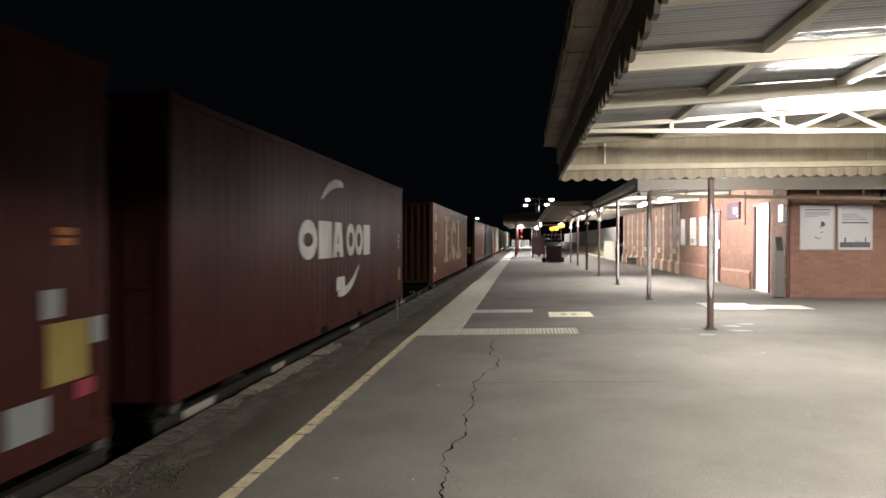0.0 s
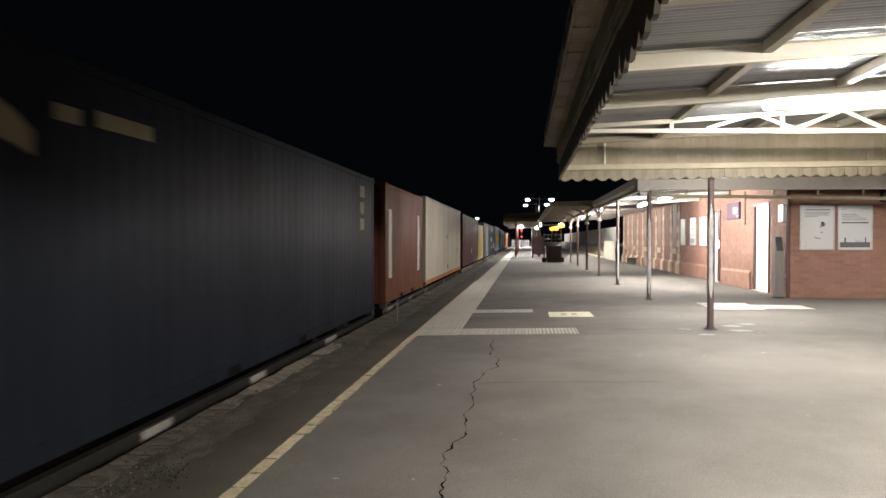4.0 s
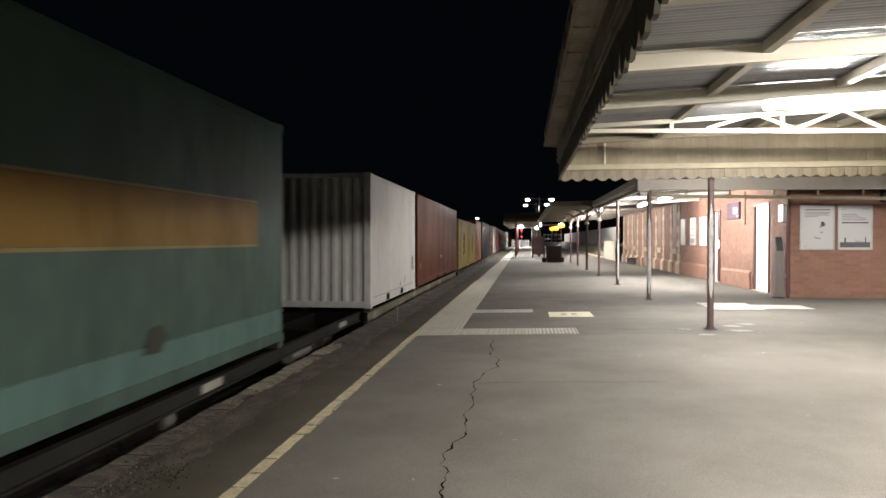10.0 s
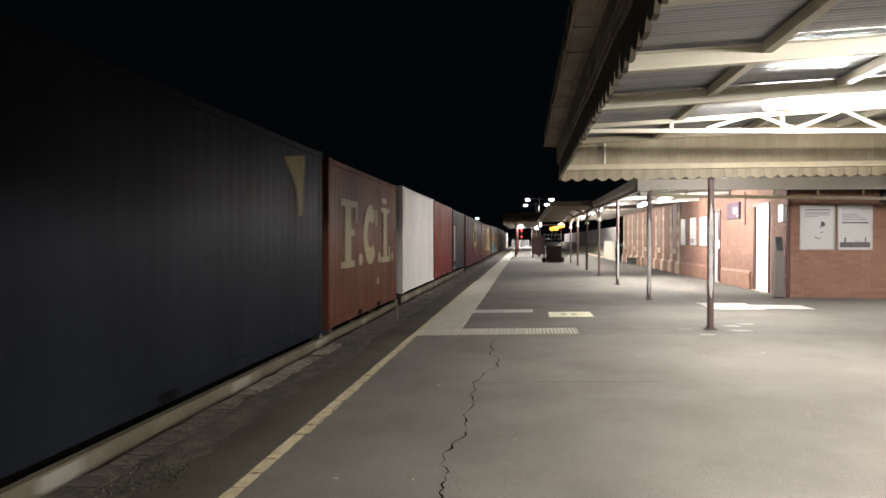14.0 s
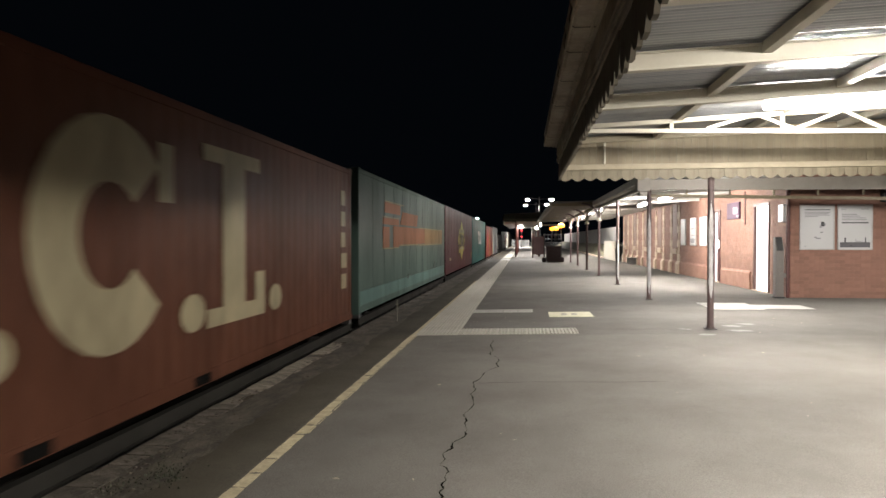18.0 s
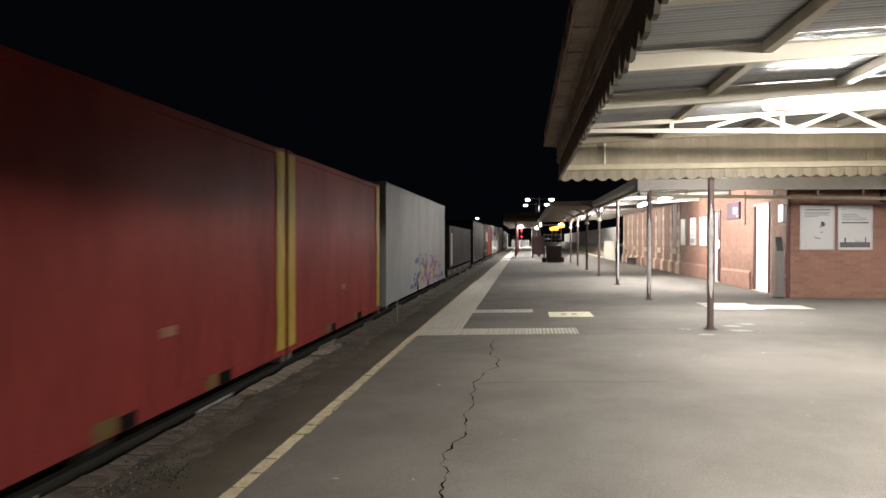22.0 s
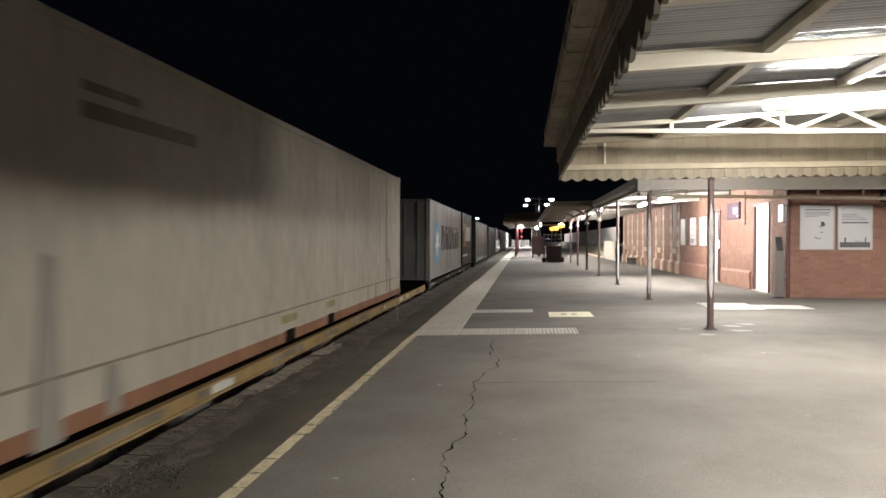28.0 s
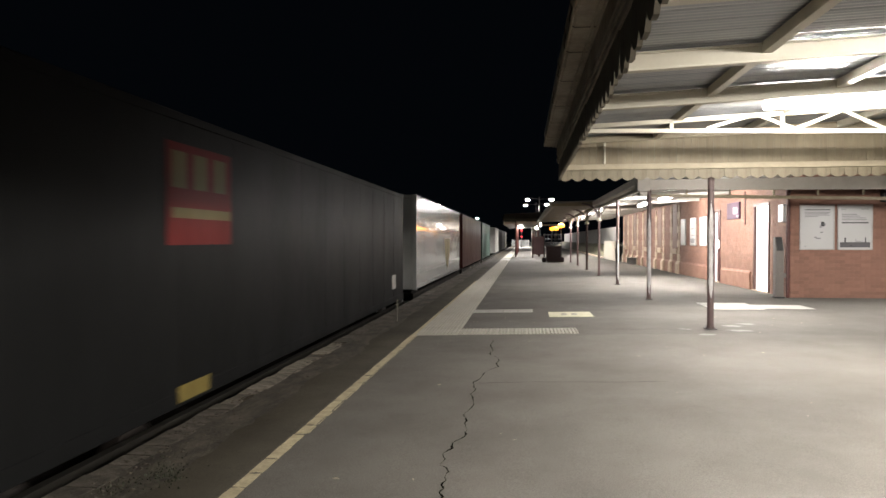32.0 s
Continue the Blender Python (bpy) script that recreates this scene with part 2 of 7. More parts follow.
def rod(bm, a, b, r, n=10, r2=None):
    a, b = Vector(a), Vector(b)
    d = b - a
    q = d.to_track_quat("Z", "Y").to_matrix().to_4x4()
    bmesh.ops.create_cone(bm, cap_ends=True, segments=n, radius1=r, radius2=r if r2 is None else r2, depth=d.length,
                          matrix=Matrix.Translation((a + b) / 2) @ q)


def prism(bm, pts, axis, a, b):
    """The outline pts, drawn in the two other axes, carried along axis from a to b."""
    def at(p, c):
        return Vector((c, p[0], p[1])) if axis == "x" else Vector((p[0], c, p[1])) if axis == "y" else Vector((p[0], p[1], c))
    lo, hi = [bm.verts.new(at(p, a)) for p in pts], [bm.verts.new(at(p, b)) for p in pts]
    n = len(pts)
    bm.faces.new(lo[::-1])
    bm.faces.new(hi)
    for i in range(n):
        bm.faces.new((lo[i], lo[(i + 1) % n], hi[(i + 1) % n], hi[i]))


def mesh_of(name, bm, material):
    bmesh.ops.recalc_face_normals(bm, faces=bm.faces)
    me = bpy.data.meshes.new(name)
    bm.to_mesh(me)
    bm.free()
    me.materials.append(material)
    return me


def part(name, bm, material, parent, label=""):
    ob = new(name, mesh_of(name, bm, material))
    ob.parent = parent
    return tagged(ob, label)


def piece(name, me, parent, m):
    ob = new(name, me)
    ob.parent = parent
    ob.matrix_basis = m
    return ob


def thing(name, label, category, m=None, group="", kind=""):
    ob = new(name)
    ob.empty_display_size = 0.2
    if m is not None:
        ob.matrix_basis = m
    return tagged(ob, label, category, group, kind)


def single(name, bm, material, label, category="", kind="", group=""):
    ob = new(name, mesh_of(name, bm, material))
    return tagged(ob, label, category, group, kind)


def B():
    return bmesh.new()


def fz(x):
    """Height of the platform, which falls to the track."""
    if x >= 3:
        return 0.0
    if x >= -1:
        return -0.09 + (x + 1) * 0.0225
    return -0.09 + (x + 1) * 0.0263


# ---- ground, track, platform ----
EDGE = -2.9
bm = B()
for x0, x1, z0 in ((-400, EDGE - 0.05, -1.42), (EDGE - 0.05, 400, -1.6)):
    vs = [bm.verts.new(p) for p in ((x0, -60, z0), (x1, -60, z0), (x1, 900, z0), (x0, 900, z0))]
    bm.faces.new(vs)
single("ground", bm, M["earth"], "dark bare earth beyond the railway tracks", "ground", "structure")

bm = B()
xs = [EDGE, -2.4, -1.0, 1.0, 3.0, 7.0, 16.0]
ys = [-14, -6, 0, 4, 8, 12, 16, 24, 40, 80, 190]
top = [[bm.verts.new((x, y, fz(x))) for y in ys] for x in xs]
low = [[bm.verts.new((x, y, -1.6)) for y in ys] for x in xs]
for i in range(len(xs) - 1):
    for j in range(len(ys) - 1):
        bm.faces.new((top[i][j], top[i + 1][j], top[i + 1][j + 1], top[i][j + 1]))
for j in range(len(ys) - 1):
    bm.faces.new((top[0][j], top[0][j + 1], low[0][j + 1], low[0][j]))
    bm.faces.new((top[-1][j], top[-1][j + 1], low[-1][j + 1], low[-1][j]))
for i in range(len(xs) - 1):
    bm.faces.new((top[i][0], top[i + 1][0], low[i + 1][0], low[i][0]))
    bm.faces.new((top[i][-1], top[i + 1][-1], low[i + 1][-1], low[i][-1]))
platform = single("platform", bm, M["asphalt"], "worn grey asphalt station platform", "platform", "structure")

TRACK = -3.29 - 1.22
bm = B()
for c in (TRACK, TRACK - 4.2):
    prism(bm, [(c - 2.0, -1.6), (c - 1.45, -1.3), (c + 1.25, -1.3), (c + 1.5, -1.6)], "y", -60, 600)
single("ballast", bm, M["ballast"], "grey crushed stone ballast under the rails", "ballast", "stuff")
for c in (TRACK, TRACK - 4.2):
    t = thing("railway_track", "steel rails on concrete sleepers in ballast", "track", group="tracks", kind="structure")
    for s in (-0.7535, 0.7535):
        bm = B()
        prism(bm, [(c + s - 0.07, -1.29), (c + s + 0.07, -1.29), (c + s + 0.01, -1.25), (c + s + 0.01, -1.18), (c + s + 0.035, -1.17),
                   (c + s + 0.035, -1.135), (c + s - 0.035, -1.135), (c + s - 0.035, -1.17), (c + s - 0.01, -1.18), (c + s - 0.01, -1.25)], "y", -60, 600)
        part("rail", bm, M["rail"], t)
    bm = B()
    box(bm, c - 1.25, c + 1.25, -0.12, 0.12, -1.36, -1.285)
    me = mesh_of("sleeper", bm, M["sleeper"])
    for i in range(60):
        piece("sleeper", me, t, pose(0, -10 + i * 0.68, 0))


# ---- camera-near station roof ----
ROOF_L, ROOF_END = 0.58, 11.45


def roof_z(x):
    return 3.115 + (x - 0.6) * 0.045


def scallop(x0, x1, z0, z1, pitch, depth):
    """Outline of a valance board with a scalloped lower edge."""
    pts = [(x1, z1), (x0, z1)]
    n = max(1, round((x1 - x0) / pitch))
    p = (x1 - x0) / n
    for i in range(n):
        a = x0 + i * p
        for k, d in ((0, 1.0), (0.12, 0.75), (0.3, 0.2), (0.5, 0.0), (0.7, 0.2), (0.88, 0.75)):
            pts.append((a + p * k, z0 + depth * d))
    pts.append((x1, z0 + depth))
    return pts


canopy = thing("platform_canopy", "cream timber and iron canopy with scalloped valances", "canopy", kind="")
# corrugated roof, ribs across the platform
bm = B()
rows = []
for i in range(int((ROOF_END + 13) / 0.0127)):
    y = -13 + i * 0.0127
    dz = 0.004 + 0.004 * math.sin(i * math.pi / 3) + (0.0, 0.012, 0.02, 0.012)[max(0, i % 24 - 20)]
    rows.append((bm.verts.new((ROOF_L - 0.1, y, roof_z(ROOF_L - 0.1) + dz)), bm.verts.new((12.0, y, roof_z(12.0) + dz))))
for a, b in zip(rows, rows[1:]):
    bm.faces.new((a[0], a[1], b[1], b[0]))
for f in bm.faces:
    f.smooth = True
part("roof_sheet", bm, M["roof_sheet"], canopy, "ribbed pale grey iron roof sheeting")
bm = B()
prism(bm, [(ROOF_L - 0.12, roof_z(0.5) + 0.05), (12, roof_z(12) + 0.05), (12, roof_z(12) + 0.07), (ROOF_L - 0.12, roof_z(0.5) + 0.07)], "y", -13, ROOF_END + 0.03)
part("roof_cover", bm, M["roof_top"], canopy)
# rafters across
for y in (-11.7, -9.9, -8.1, -6.3, -4.5, -2.7, -0.9, 0.9, 2.7, 4.5, 6.3, 8.1):
    bm = B()
    beam(bm, (ROOF_L + 0.04, y, roof_z(0.6) - 0.105), (12, y, roof_z(12) - 0.105), 0.05, 0.15, 0.004)
    raf = part("rafter", bm, M["cream"], canopy)
    for zo in (0.03, 0.178):
        bm = B()
        beam(bm, (ROOF_L + 0.04, y, roof_z(0.6) - zo), (12, y, roof_z(12) - zo), 0.1, 0.016, 0.003)
        part("flange", bm, M["cream"], raf)
# purlins along, between the rafters
for x in (2.1, 3.48, 4.9, 6.3, 7.7, 9.1):
    bm = B()
    beam(bm, (x, -13, roof_z(x) - 0.06), (x, ROOF_END - 0.05, roof_z(x) - 0.06), 0.09, 0.1, 0.004)
    part("purlin", bm, M["cream"], canopy)
# trusses
for y in (9.7, 2.4 - 6.3):
    truss = part("truss_chord", B(), M["cream"], canopy)
    bm = B()
    beam(bm, (ROOF_L + 0.04, y, 2.96), (9.5, y, 2.8), 0.07, 0.055)
    truss.data = mesh_of("truss_chord", bm, M["cream"])
    bm = B()
    beam(bm, (ROOF_L + 0.04, y, 3.0), (9.5, y, roof_z(9.5) - 0.07), 0.07, 0.06)
    part("top_chord", bm, M["cream"], canopy)
    nodes = [(2.46, 2.96), (3.1, 3.14), (3.6, 2.93), (4.2, 3.17), (4.75, 2.9), (5.4, 3.22), (6.0, 2.87), (6.7, 3.27), (7.3, 2.84)]
    for (xa, za), (xb, zb) in zip(nodes, nodes[1:]):
        bm = B()
        beam(bm, (xa, y, za), (xb, y, zb), 0.04, 0.045)
        part("web", bm, M["cream"], canopy)
    for x in (2.0, 3.44, 4.9, 6.3):
        bm = B()
        beam(bm, (x, y, 2.94), (x, y, roof_z(x) - 0.08), 0.05, 0.05)
        part("strut", bm, M["cream"], canopy)
# side valance towards the track: scalloped boards below a moulded fascia, a flat-bottomed gutter above
n = 54
L0, L1 = -13.0, ROOF_END
pitch = (L1 - L0) / n
rr = random.Random(3)
kinds = []
for k in range(4):
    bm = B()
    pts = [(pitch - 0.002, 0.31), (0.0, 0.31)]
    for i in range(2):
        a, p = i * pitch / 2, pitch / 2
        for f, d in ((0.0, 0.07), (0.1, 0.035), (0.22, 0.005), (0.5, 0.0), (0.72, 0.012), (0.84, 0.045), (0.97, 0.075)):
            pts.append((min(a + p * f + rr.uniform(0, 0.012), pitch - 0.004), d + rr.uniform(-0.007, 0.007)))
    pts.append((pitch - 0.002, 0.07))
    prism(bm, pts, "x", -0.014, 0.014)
    kinds.append(mesh_of("valance_board", bm, M["valance_shaded"]))
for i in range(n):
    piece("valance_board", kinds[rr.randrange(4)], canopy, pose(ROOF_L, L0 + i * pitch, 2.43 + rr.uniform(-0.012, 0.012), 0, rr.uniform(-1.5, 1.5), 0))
for z0, z1, xa, xb, m in ((2.82, 2.985, -0.045, 0.0, "gutter"), (2.7, 2.815, -0.032, 0.0, "gutter"), (2.735, 2.775, -0.05, -0.033, "gutter"), (2.56, 2.66, 0.0165, 0.05, "gutter"), (2.745, 3.05, 0.001, 0.03, "cream_dark")):
    bm = B()
    box(bm, ROOF_L + xa, ROOF_L + xb, L0, L1, z0, z1, 0.006)
    part("valance_rail", bm, M[m], canopy)
bm = B()
g = ROOF_L
prism(bm, [(g - 0.046, 2.985), (g - 0.215, 2.985), (g - 0.245, 3.005), (g - 0.25, 3.05), (g - 0.235, 3.12), (g - 0.25, 3.16), (g - 0.25, 3.19), (g - 0.235, 3.19), (g - 0.22, 3.12), (g - 0.232, 3.04), (g - 0.2, 3.01), (g - 0.046, 3.01)],
      "y", L0, L1 + 0.06)
gut = part("gutter", bm, M["gutter"], canopy, "weathered rain gutter with rusted joints")
for dx, zz in ((0.243, 3.0), (0.095, 2.985), (0.056, 2.978)):
    bm = B()
    rod(bm, (g - dx, L0, zz), (g - dx, L1 + 0.06, zz), 0.011, 8)
    part("bead", bm, M["gutter"], gut)
for y in (2.9, 3.95, 5.05, 5.72, 6.75, 8.0, 9.15, 10.4, 11.46):
    bm = B()
    prism(bm, [(g - 0.05, 2.981), (g - 0.217, 2.981), (g - 0.251, 3.002), (g - 0.26, 3.05), (g - 0.245, 3.12), (g - 0.26, 3.2), (g - 0.05, 3.2)], "y", y, y + 0.016)
    part("gutter_joint", bm, M["valance_shaded"], gut)
# end valance across the platform
xe = 12.0
nb = 57
p = (xe - ROOF_L) / nb
bm = B()
prism(bm, scallop(0, p - 0.003, 0, 0.2, p - 0.003, 0.045), "y", -0.01, 0.01)
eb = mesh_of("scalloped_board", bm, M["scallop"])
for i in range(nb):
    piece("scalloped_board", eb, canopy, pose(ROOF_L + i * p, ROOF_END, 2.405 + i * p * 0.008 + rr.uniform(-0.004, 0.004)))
bm = B()
beam(bm, (ROOF_L, ROOF_END - 0.035, 2.63), (xe, ROOF_END - 0.035, 2.65), 0.05, 0.09, 0.005)
part("end_rail", bm, M["end_rail"], canopy)
bm = B()
beam(bm, (ROOF_L, ROOF_END - 0.04, 3.04), (xe, ROOF_END - 0.04, roof_z(xe) - 0.08), 0.06, 0.08, 0.005)
part("end_rafter", bm, M["end_rail"], canopy)
for i in range(100):
    x = ROOF_L + 0.02 + i * 0.115
    if x < 11.9:
        bm = B()
        pts = [(x + 0.1148, ROOF_END + 0.006), (x, ROOF_END + 0.006)]
        for k in range(4):
            q = x + k * 0.0284
            pts += [(q + 0.001, ROOF_END - 0.0105), (q + 0.007, ROOF_END - 0.013), (q + 0.021, ROOF_END - 0.013), (q + 0.027, ROOF_END - 0.0105)]
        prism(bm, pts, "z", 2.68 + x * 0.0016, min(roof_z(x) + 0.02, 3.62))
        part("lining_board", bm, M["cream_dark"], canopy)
for x in (1.3,):
    bm = B()
    rod(bm, (x, ROOF_END - 0.09, 2.68), (x, ROOF_END - 0.09, 3.02), 0.015, 8)
    part("conduit", bm, M["cream"], canopy)

# lamps under it
def opal_lamp(t, drop, half=0.76):
    """A batten with a rounded opal cover that wraps two tubes, along the thing's own x; the cover's bulk stands in for
    bloom.
    """
    bm = B()
    box(bm, -half, half, -0.03, 0.03, 0.012, 0.06, 0.008)
    part("batten", bm, M["fence_white"], t)
    bm = B()
    prism(bm, [(0.075 * math.cos(a), -0.028 - 0.06 * math.sin(a)) for a in [-0.5 + k * (math.pi + 1.0) / 12 for k in range(13)]], "x", -half + 0.02, half - 0.02)
    cover = part("diffuser", bm, M["tube"], t, "glaring white opal cover sized for the lamp's bloom")
    # caps emit as well, built as glare at the lamp's ends
    for s in (-1, 1):
        bm = B()
        prism(bm, [(0.08 * math.cos(a), -0.028 - 0.066 * math.sin(a)) for a in [-0.5 + k * (math.pi + 1.0) / 10 for k in range(11)]], "x", s * (half - 0.005) - 0.013, s * (half - 0.005) + 0.013)
        part("end_cap", bm, M["tube"], cover)
    for s in (-0.5, 0.5):
        bm = B()
        rod(bm, (s, 0, 0.06), (s, 0, drop), 0.012, 8)
        part("hanger", bm, M["fence_white"], t)


for x, y, z in CANOPY_LAMPS:
    opal_lamp(thing("tube_lamp", "lit fluorescent lamp with an opal cover under the canopy", "lamp", pose(x, y, z), "canopy lamps"), roof_z(x) - z)


# ---- posts ----
# inner columns that carry the near canopy, out of sight of the platform edge
for y in (-10.5, -3.5, 3.2):
    t = thing("canopy_column", "maroon iron column carrying the near canopy", "column", pose(7.0, y, 0), "canopy columns")
    bm = B()
    rod(bm, (0, 0, 0), (0, 0, roof_z(7.0) - 0.2), 0.07, 12)
    part("shaft", bm, M["post"], t)
    bm = B()
    rod(bm, (0, 0, 0), (0, 0, 0.12), 0.12, 12, 0.1)
    part("base", bm, M["post"], t)
POST_Y = [11.6, 17.15, 22.75, 28.3, 33.7, 39.4, 45.2]
def post(y, top, pale, bracket):
    t = thing("verandah_post", "slim painted iron post with peeling maroon and grey paint", "post", pose(3.02, y, 0), "verandah posts")
    bm = B()
    rod(bm, (0, 0, 0.0), (0, 0, top), 0.052, 14)
    part("shaft", bm, M["post"], t)
    if pale:
        z0, z1, a0, a1 = pale
        rp = random.Random(int(y * 10))
        bm = B()
        rows = []
        for k in range(41):
            f = k / 40
            end = min(1, 6 * f, 5 * (1 - f))
            m0 = (a0 + a1) / 2
            b0 = m0 + (a0 - m0) * end + rp.uniform(-9, 9)
            b1 = m0 + (a1 - m0) * end + rp.uniform(-9, 9)
            rows.append([bm.verts.new((0.0535 * math.cos(math.radians(b0 + (b1 - b0) * q / 5)), 0.0535 * math.sin(math.radians(b0 + (b1 - b0) * q / 5)), z0 + (z1 - z0) * f)) for q in range(6)])
        for r0, r1 in zip(rows, rows[1:]):
            for q in range(5):
                bm.faces.new((r0[q], r0[q + 1], r1[q + 1], r1[q]))
        part("bare_patch", bm, M["post_pale"], t, "patch of pale primer where the maroon paint has peeled")
    bm = B()
    rod(bm, (0, 0, 0), (0, 0, 0.03), 0.075, 14, 0.065)
    rod(bm, (0, 0, 0.03), (0, 0, 0.1), 0.058, 14, 0.0535)
    part("base", bm, M["post"], t)
    bm = B()
    rod(bm, (0, 0, top - 0.56), (0, 0, top - 0.5), 0.1, 14, 0.1)
    rod(bm, (0, 0, top - 0.5), (0, 0, top - 0.46), 0.1, 14, 0.06)
    if bracket:
        part("capital", bm, M["cream"], t, "cream collar")
        bm = B()
        rod(bm, (0, 0, top - 0.46), (0, 0, top), 0.055, 14)
        part("upper_shaft", bm, M["cream"], t, "cream painted upper shaft")
        for sx, sy in ((1, 0), (-1, 0), (0, 1), (0, -1)):
            bm = B()
            for i in range(6):
                a0, a1 = i * math.pi / 12, (i + 1) * math.pi / 12
                r = 0.7
                q0, q1 = r * (1 - math.cos(a0)), r * (1 - math.cos(a1))
                beam(bm, (sx * q0, sy * q0, top - 0.55 + r * math.sin(a0)), (sx * q1, sy * q1, top - 0.55 + r * math.sin(a1)), 0.055, 0.07)
            part("bracket", bm, M["post"], t)
    else:
        bm.free()
    bm = B()
    box(bm, -0.09, 0.09, -0.09, 0.09, -0.01, 0.012)
    part("base_plate", bm, M["dark"], t)
    return t


for i, y in enumerate(POST_Y):
    post(y, 3.0 if i == 0 else 2.72 if i < 3 else 2.77, ((0.45, 2.08, -138, -56), (0.08, 2.1, -145, -40), (0.1, 1.5, -115, -50))[i] if i < 3 else None, i >= 3)

# ---- verandah along the building ----
ver = thing("verandah", "pale lined verandah roof along the brick station building", "verandah")
bm = B()
prism(bm, [(2.95, 2.82), (6.6, 3.02), (6.6, 3.06), (2.95, 2.86)], "y", 17.2, 29.0)
part("soffit", bm, M["soffit"], ver, "white boarded soffit")
bm = B()
prism(bm, [(2.93, 2.9), (6.6, 3.1), (6.6, 3.16), (2.93, 2.96)], "y", 17.15, 29.0)
part("roof_sheet", bm, M["roof_top"], ver)
bm = B()
prism(bm, [(2.83, 2.85), (2.93, 2.79), (2.95, 3.03), (2.81, 3.02)], "y", 17.1, 29.0)
part("gutter", bm, M["beam_grey"], ver)
bm = B()
box(bm, 2.96, 3.08, 17.2, 29.0, 2.72, 2.83, 0.005)
part("plate_beam", bm, M["beam_grey"], ver)
bm = B()
box(bm, 2.72, 3.02, 17.0, 17.3, 2.62, 3.02, 0.01)
box(bm, 2.78, 2.96, 17.05, 17.25, 2.52, 2.62, 0.01)
part("rainwater_head", bm, M["beam_grey"], ver, "square iron rainwater head")
bm = B()
prism(bm, [(2.98, 2.66), (9.2, 2.62), (9.2, 2.95), (2.98, 2.9)], "y", 17.1, 17.16)
part("end_fascia", bm, M["beam_grey"], ver)
bm = B()
beam(bm, (3.05, 17.16, 2.52), (9.2, 17.16, 2.4), 0.07, 0.075, 0.006)
part("tie_beam", bm, M["cream_dark"], ver)
for x in (3.9, 4.9, 5.9, 6.9, 7.9):
    bm = B()
    box(bm, x - 0.02, x + 0.02, 17.13, 17.17, 2.5, 2.7)
    part("hanger", bm, M["cream_dark"], ver)
for y in (19.0, 21.0, 23.0, 25.0, 27.0):
    bm = B()
    beam(bm, (3.05, y, 2.78), (6.6, y, 2.97), 0.07, 0.09)
    part("rafter", bm, M["soffit"], ver)
for x, y, z in VERANDAH_LAMPS:
    opal_lamp(thing("tube_lamp", "lit fluorescent lamp with an opal cover under the verandah", "lamp", pose(x, y, z, 0, 0, 90), "verandah lamps"),
              2.82 + 0.055 * (x - 2.95) + (0.16 if y > 29 else 0.0) - z, 0.66)

# unseen roof between the canopy and the end wall, added to carry lamps
link = thing("link_roof", "unseen cream lined roof added to carry lamps before the brick end wall", "roof")
bm = B()
box(bm, 3.3, 13, 11.5, 17.05, 3.02, 3.1)
part("soffit", bm, M["soffit"], link)
bm = B()
box(bm, 3.2, 3.3, 11.5, 17.05, 2.95, 3.12)
part("fascia", bm, M["cream_dark"], link)
for y in (12.5, 17.5):
    bm = B()
    rod(bm, (12.8, y, 0), (12.8, y, 3.02), 0.06, 10)
    part("post", bm, M["post"], link)
opal_lamp(thing("tube_lamp", "lit fluorescent lamp with an opal cover under the link roof", "lamp", pose(*LINK_LAMP), "canopy lamps"), 0.16, 0.66)
# fixture for the added end wall lamp, out of view
opal_lamp(thing("tube_lamp", "lit fluorescent lamp with an opal cover under the link roof", "lamp", pose(9.0, 14.6, 2.86, 0, 0, 90), "canopy lamps"), 0.16, 0.66)

# wider canopy beyond
can2 = thing("far_canopy", "cream canopy on bracketed posts reaching over the platform", "canopy", pose(0, 0, -0.07))
bm = B()
prism(bm, [(1.2, 2.98), (3.0, 3.06), (6.6, 3.2), (6.6, 3.24), (3.0, 3.1), (1.2, 3.02)], "y", 29.0, 56)
part("soffit", bm, M["gutter"], can2)
bm = B()
prism(bm, [(1.1, 3.03), (6.6, 3.26), (6.6, 3.3), (1.1, 3.08)], "y", 28.9, 56)
part("roof_sheet", bm, M["roof_top"], can2)
bm = B()
prism(bm, [(1.15, 2.86), (1.25, 2.86), (1.25, 3.1), (1.1, 3.1)], "y", 29.0, 56)
part("gutter", bm, M["gutter"], can2)
bm = B()
box(bm, 1.15, 3.1, 28.94, 29.0, 2.92, 3.12, 0.004)
part("end_fascia", bm, M["cream_dark"], can2)
bm = B()
prism(bm, scallop(1.2, 3.05, 2.62, 2.76, 0.2, 0.05), "y", 55.9, 55.94)
part("end_valance", bm, M["cream_dark"], can2)
for i in range(14):
    y = 30.5 + i * 1.8
    bm = B()
    beam(bm, (1.25, y, 2.93), (6.6, y, 3.14), 0.08, 0.1)
    part("rafter", bm, M["beam_grey"], can2)
bm = B()
box(bm, 2.97, 3.07, 29.0, 56, 2.84, 2.96)
part("plate_beam", bm, M["cream_dark"], can2)

# ---- brick station building ----
WX, WY = 6.6, 18.09
DOORS = [(19.5, 20.75), (24.15, 25.0)]
wall = thing("wall_station", "red brick station wall with cream stone dressings", "wall", kind="structure")
bm = B()
seg = [(18.12, 19.5), (20.75, 24.15), (25.0, 30.6)]
for a, b in seg:
    box(bm, WX + 0.006, WX + 0.32, a, b, -0.05, 3.4)
for a, b in DOORS:
    box(bm, WX + 0.006, WX + 0.32, a, b, 2.45, 3.4)
box(bm, WX + 0.006, WX + 0.32, 30.6, 47.0, -0.05, 3.6)
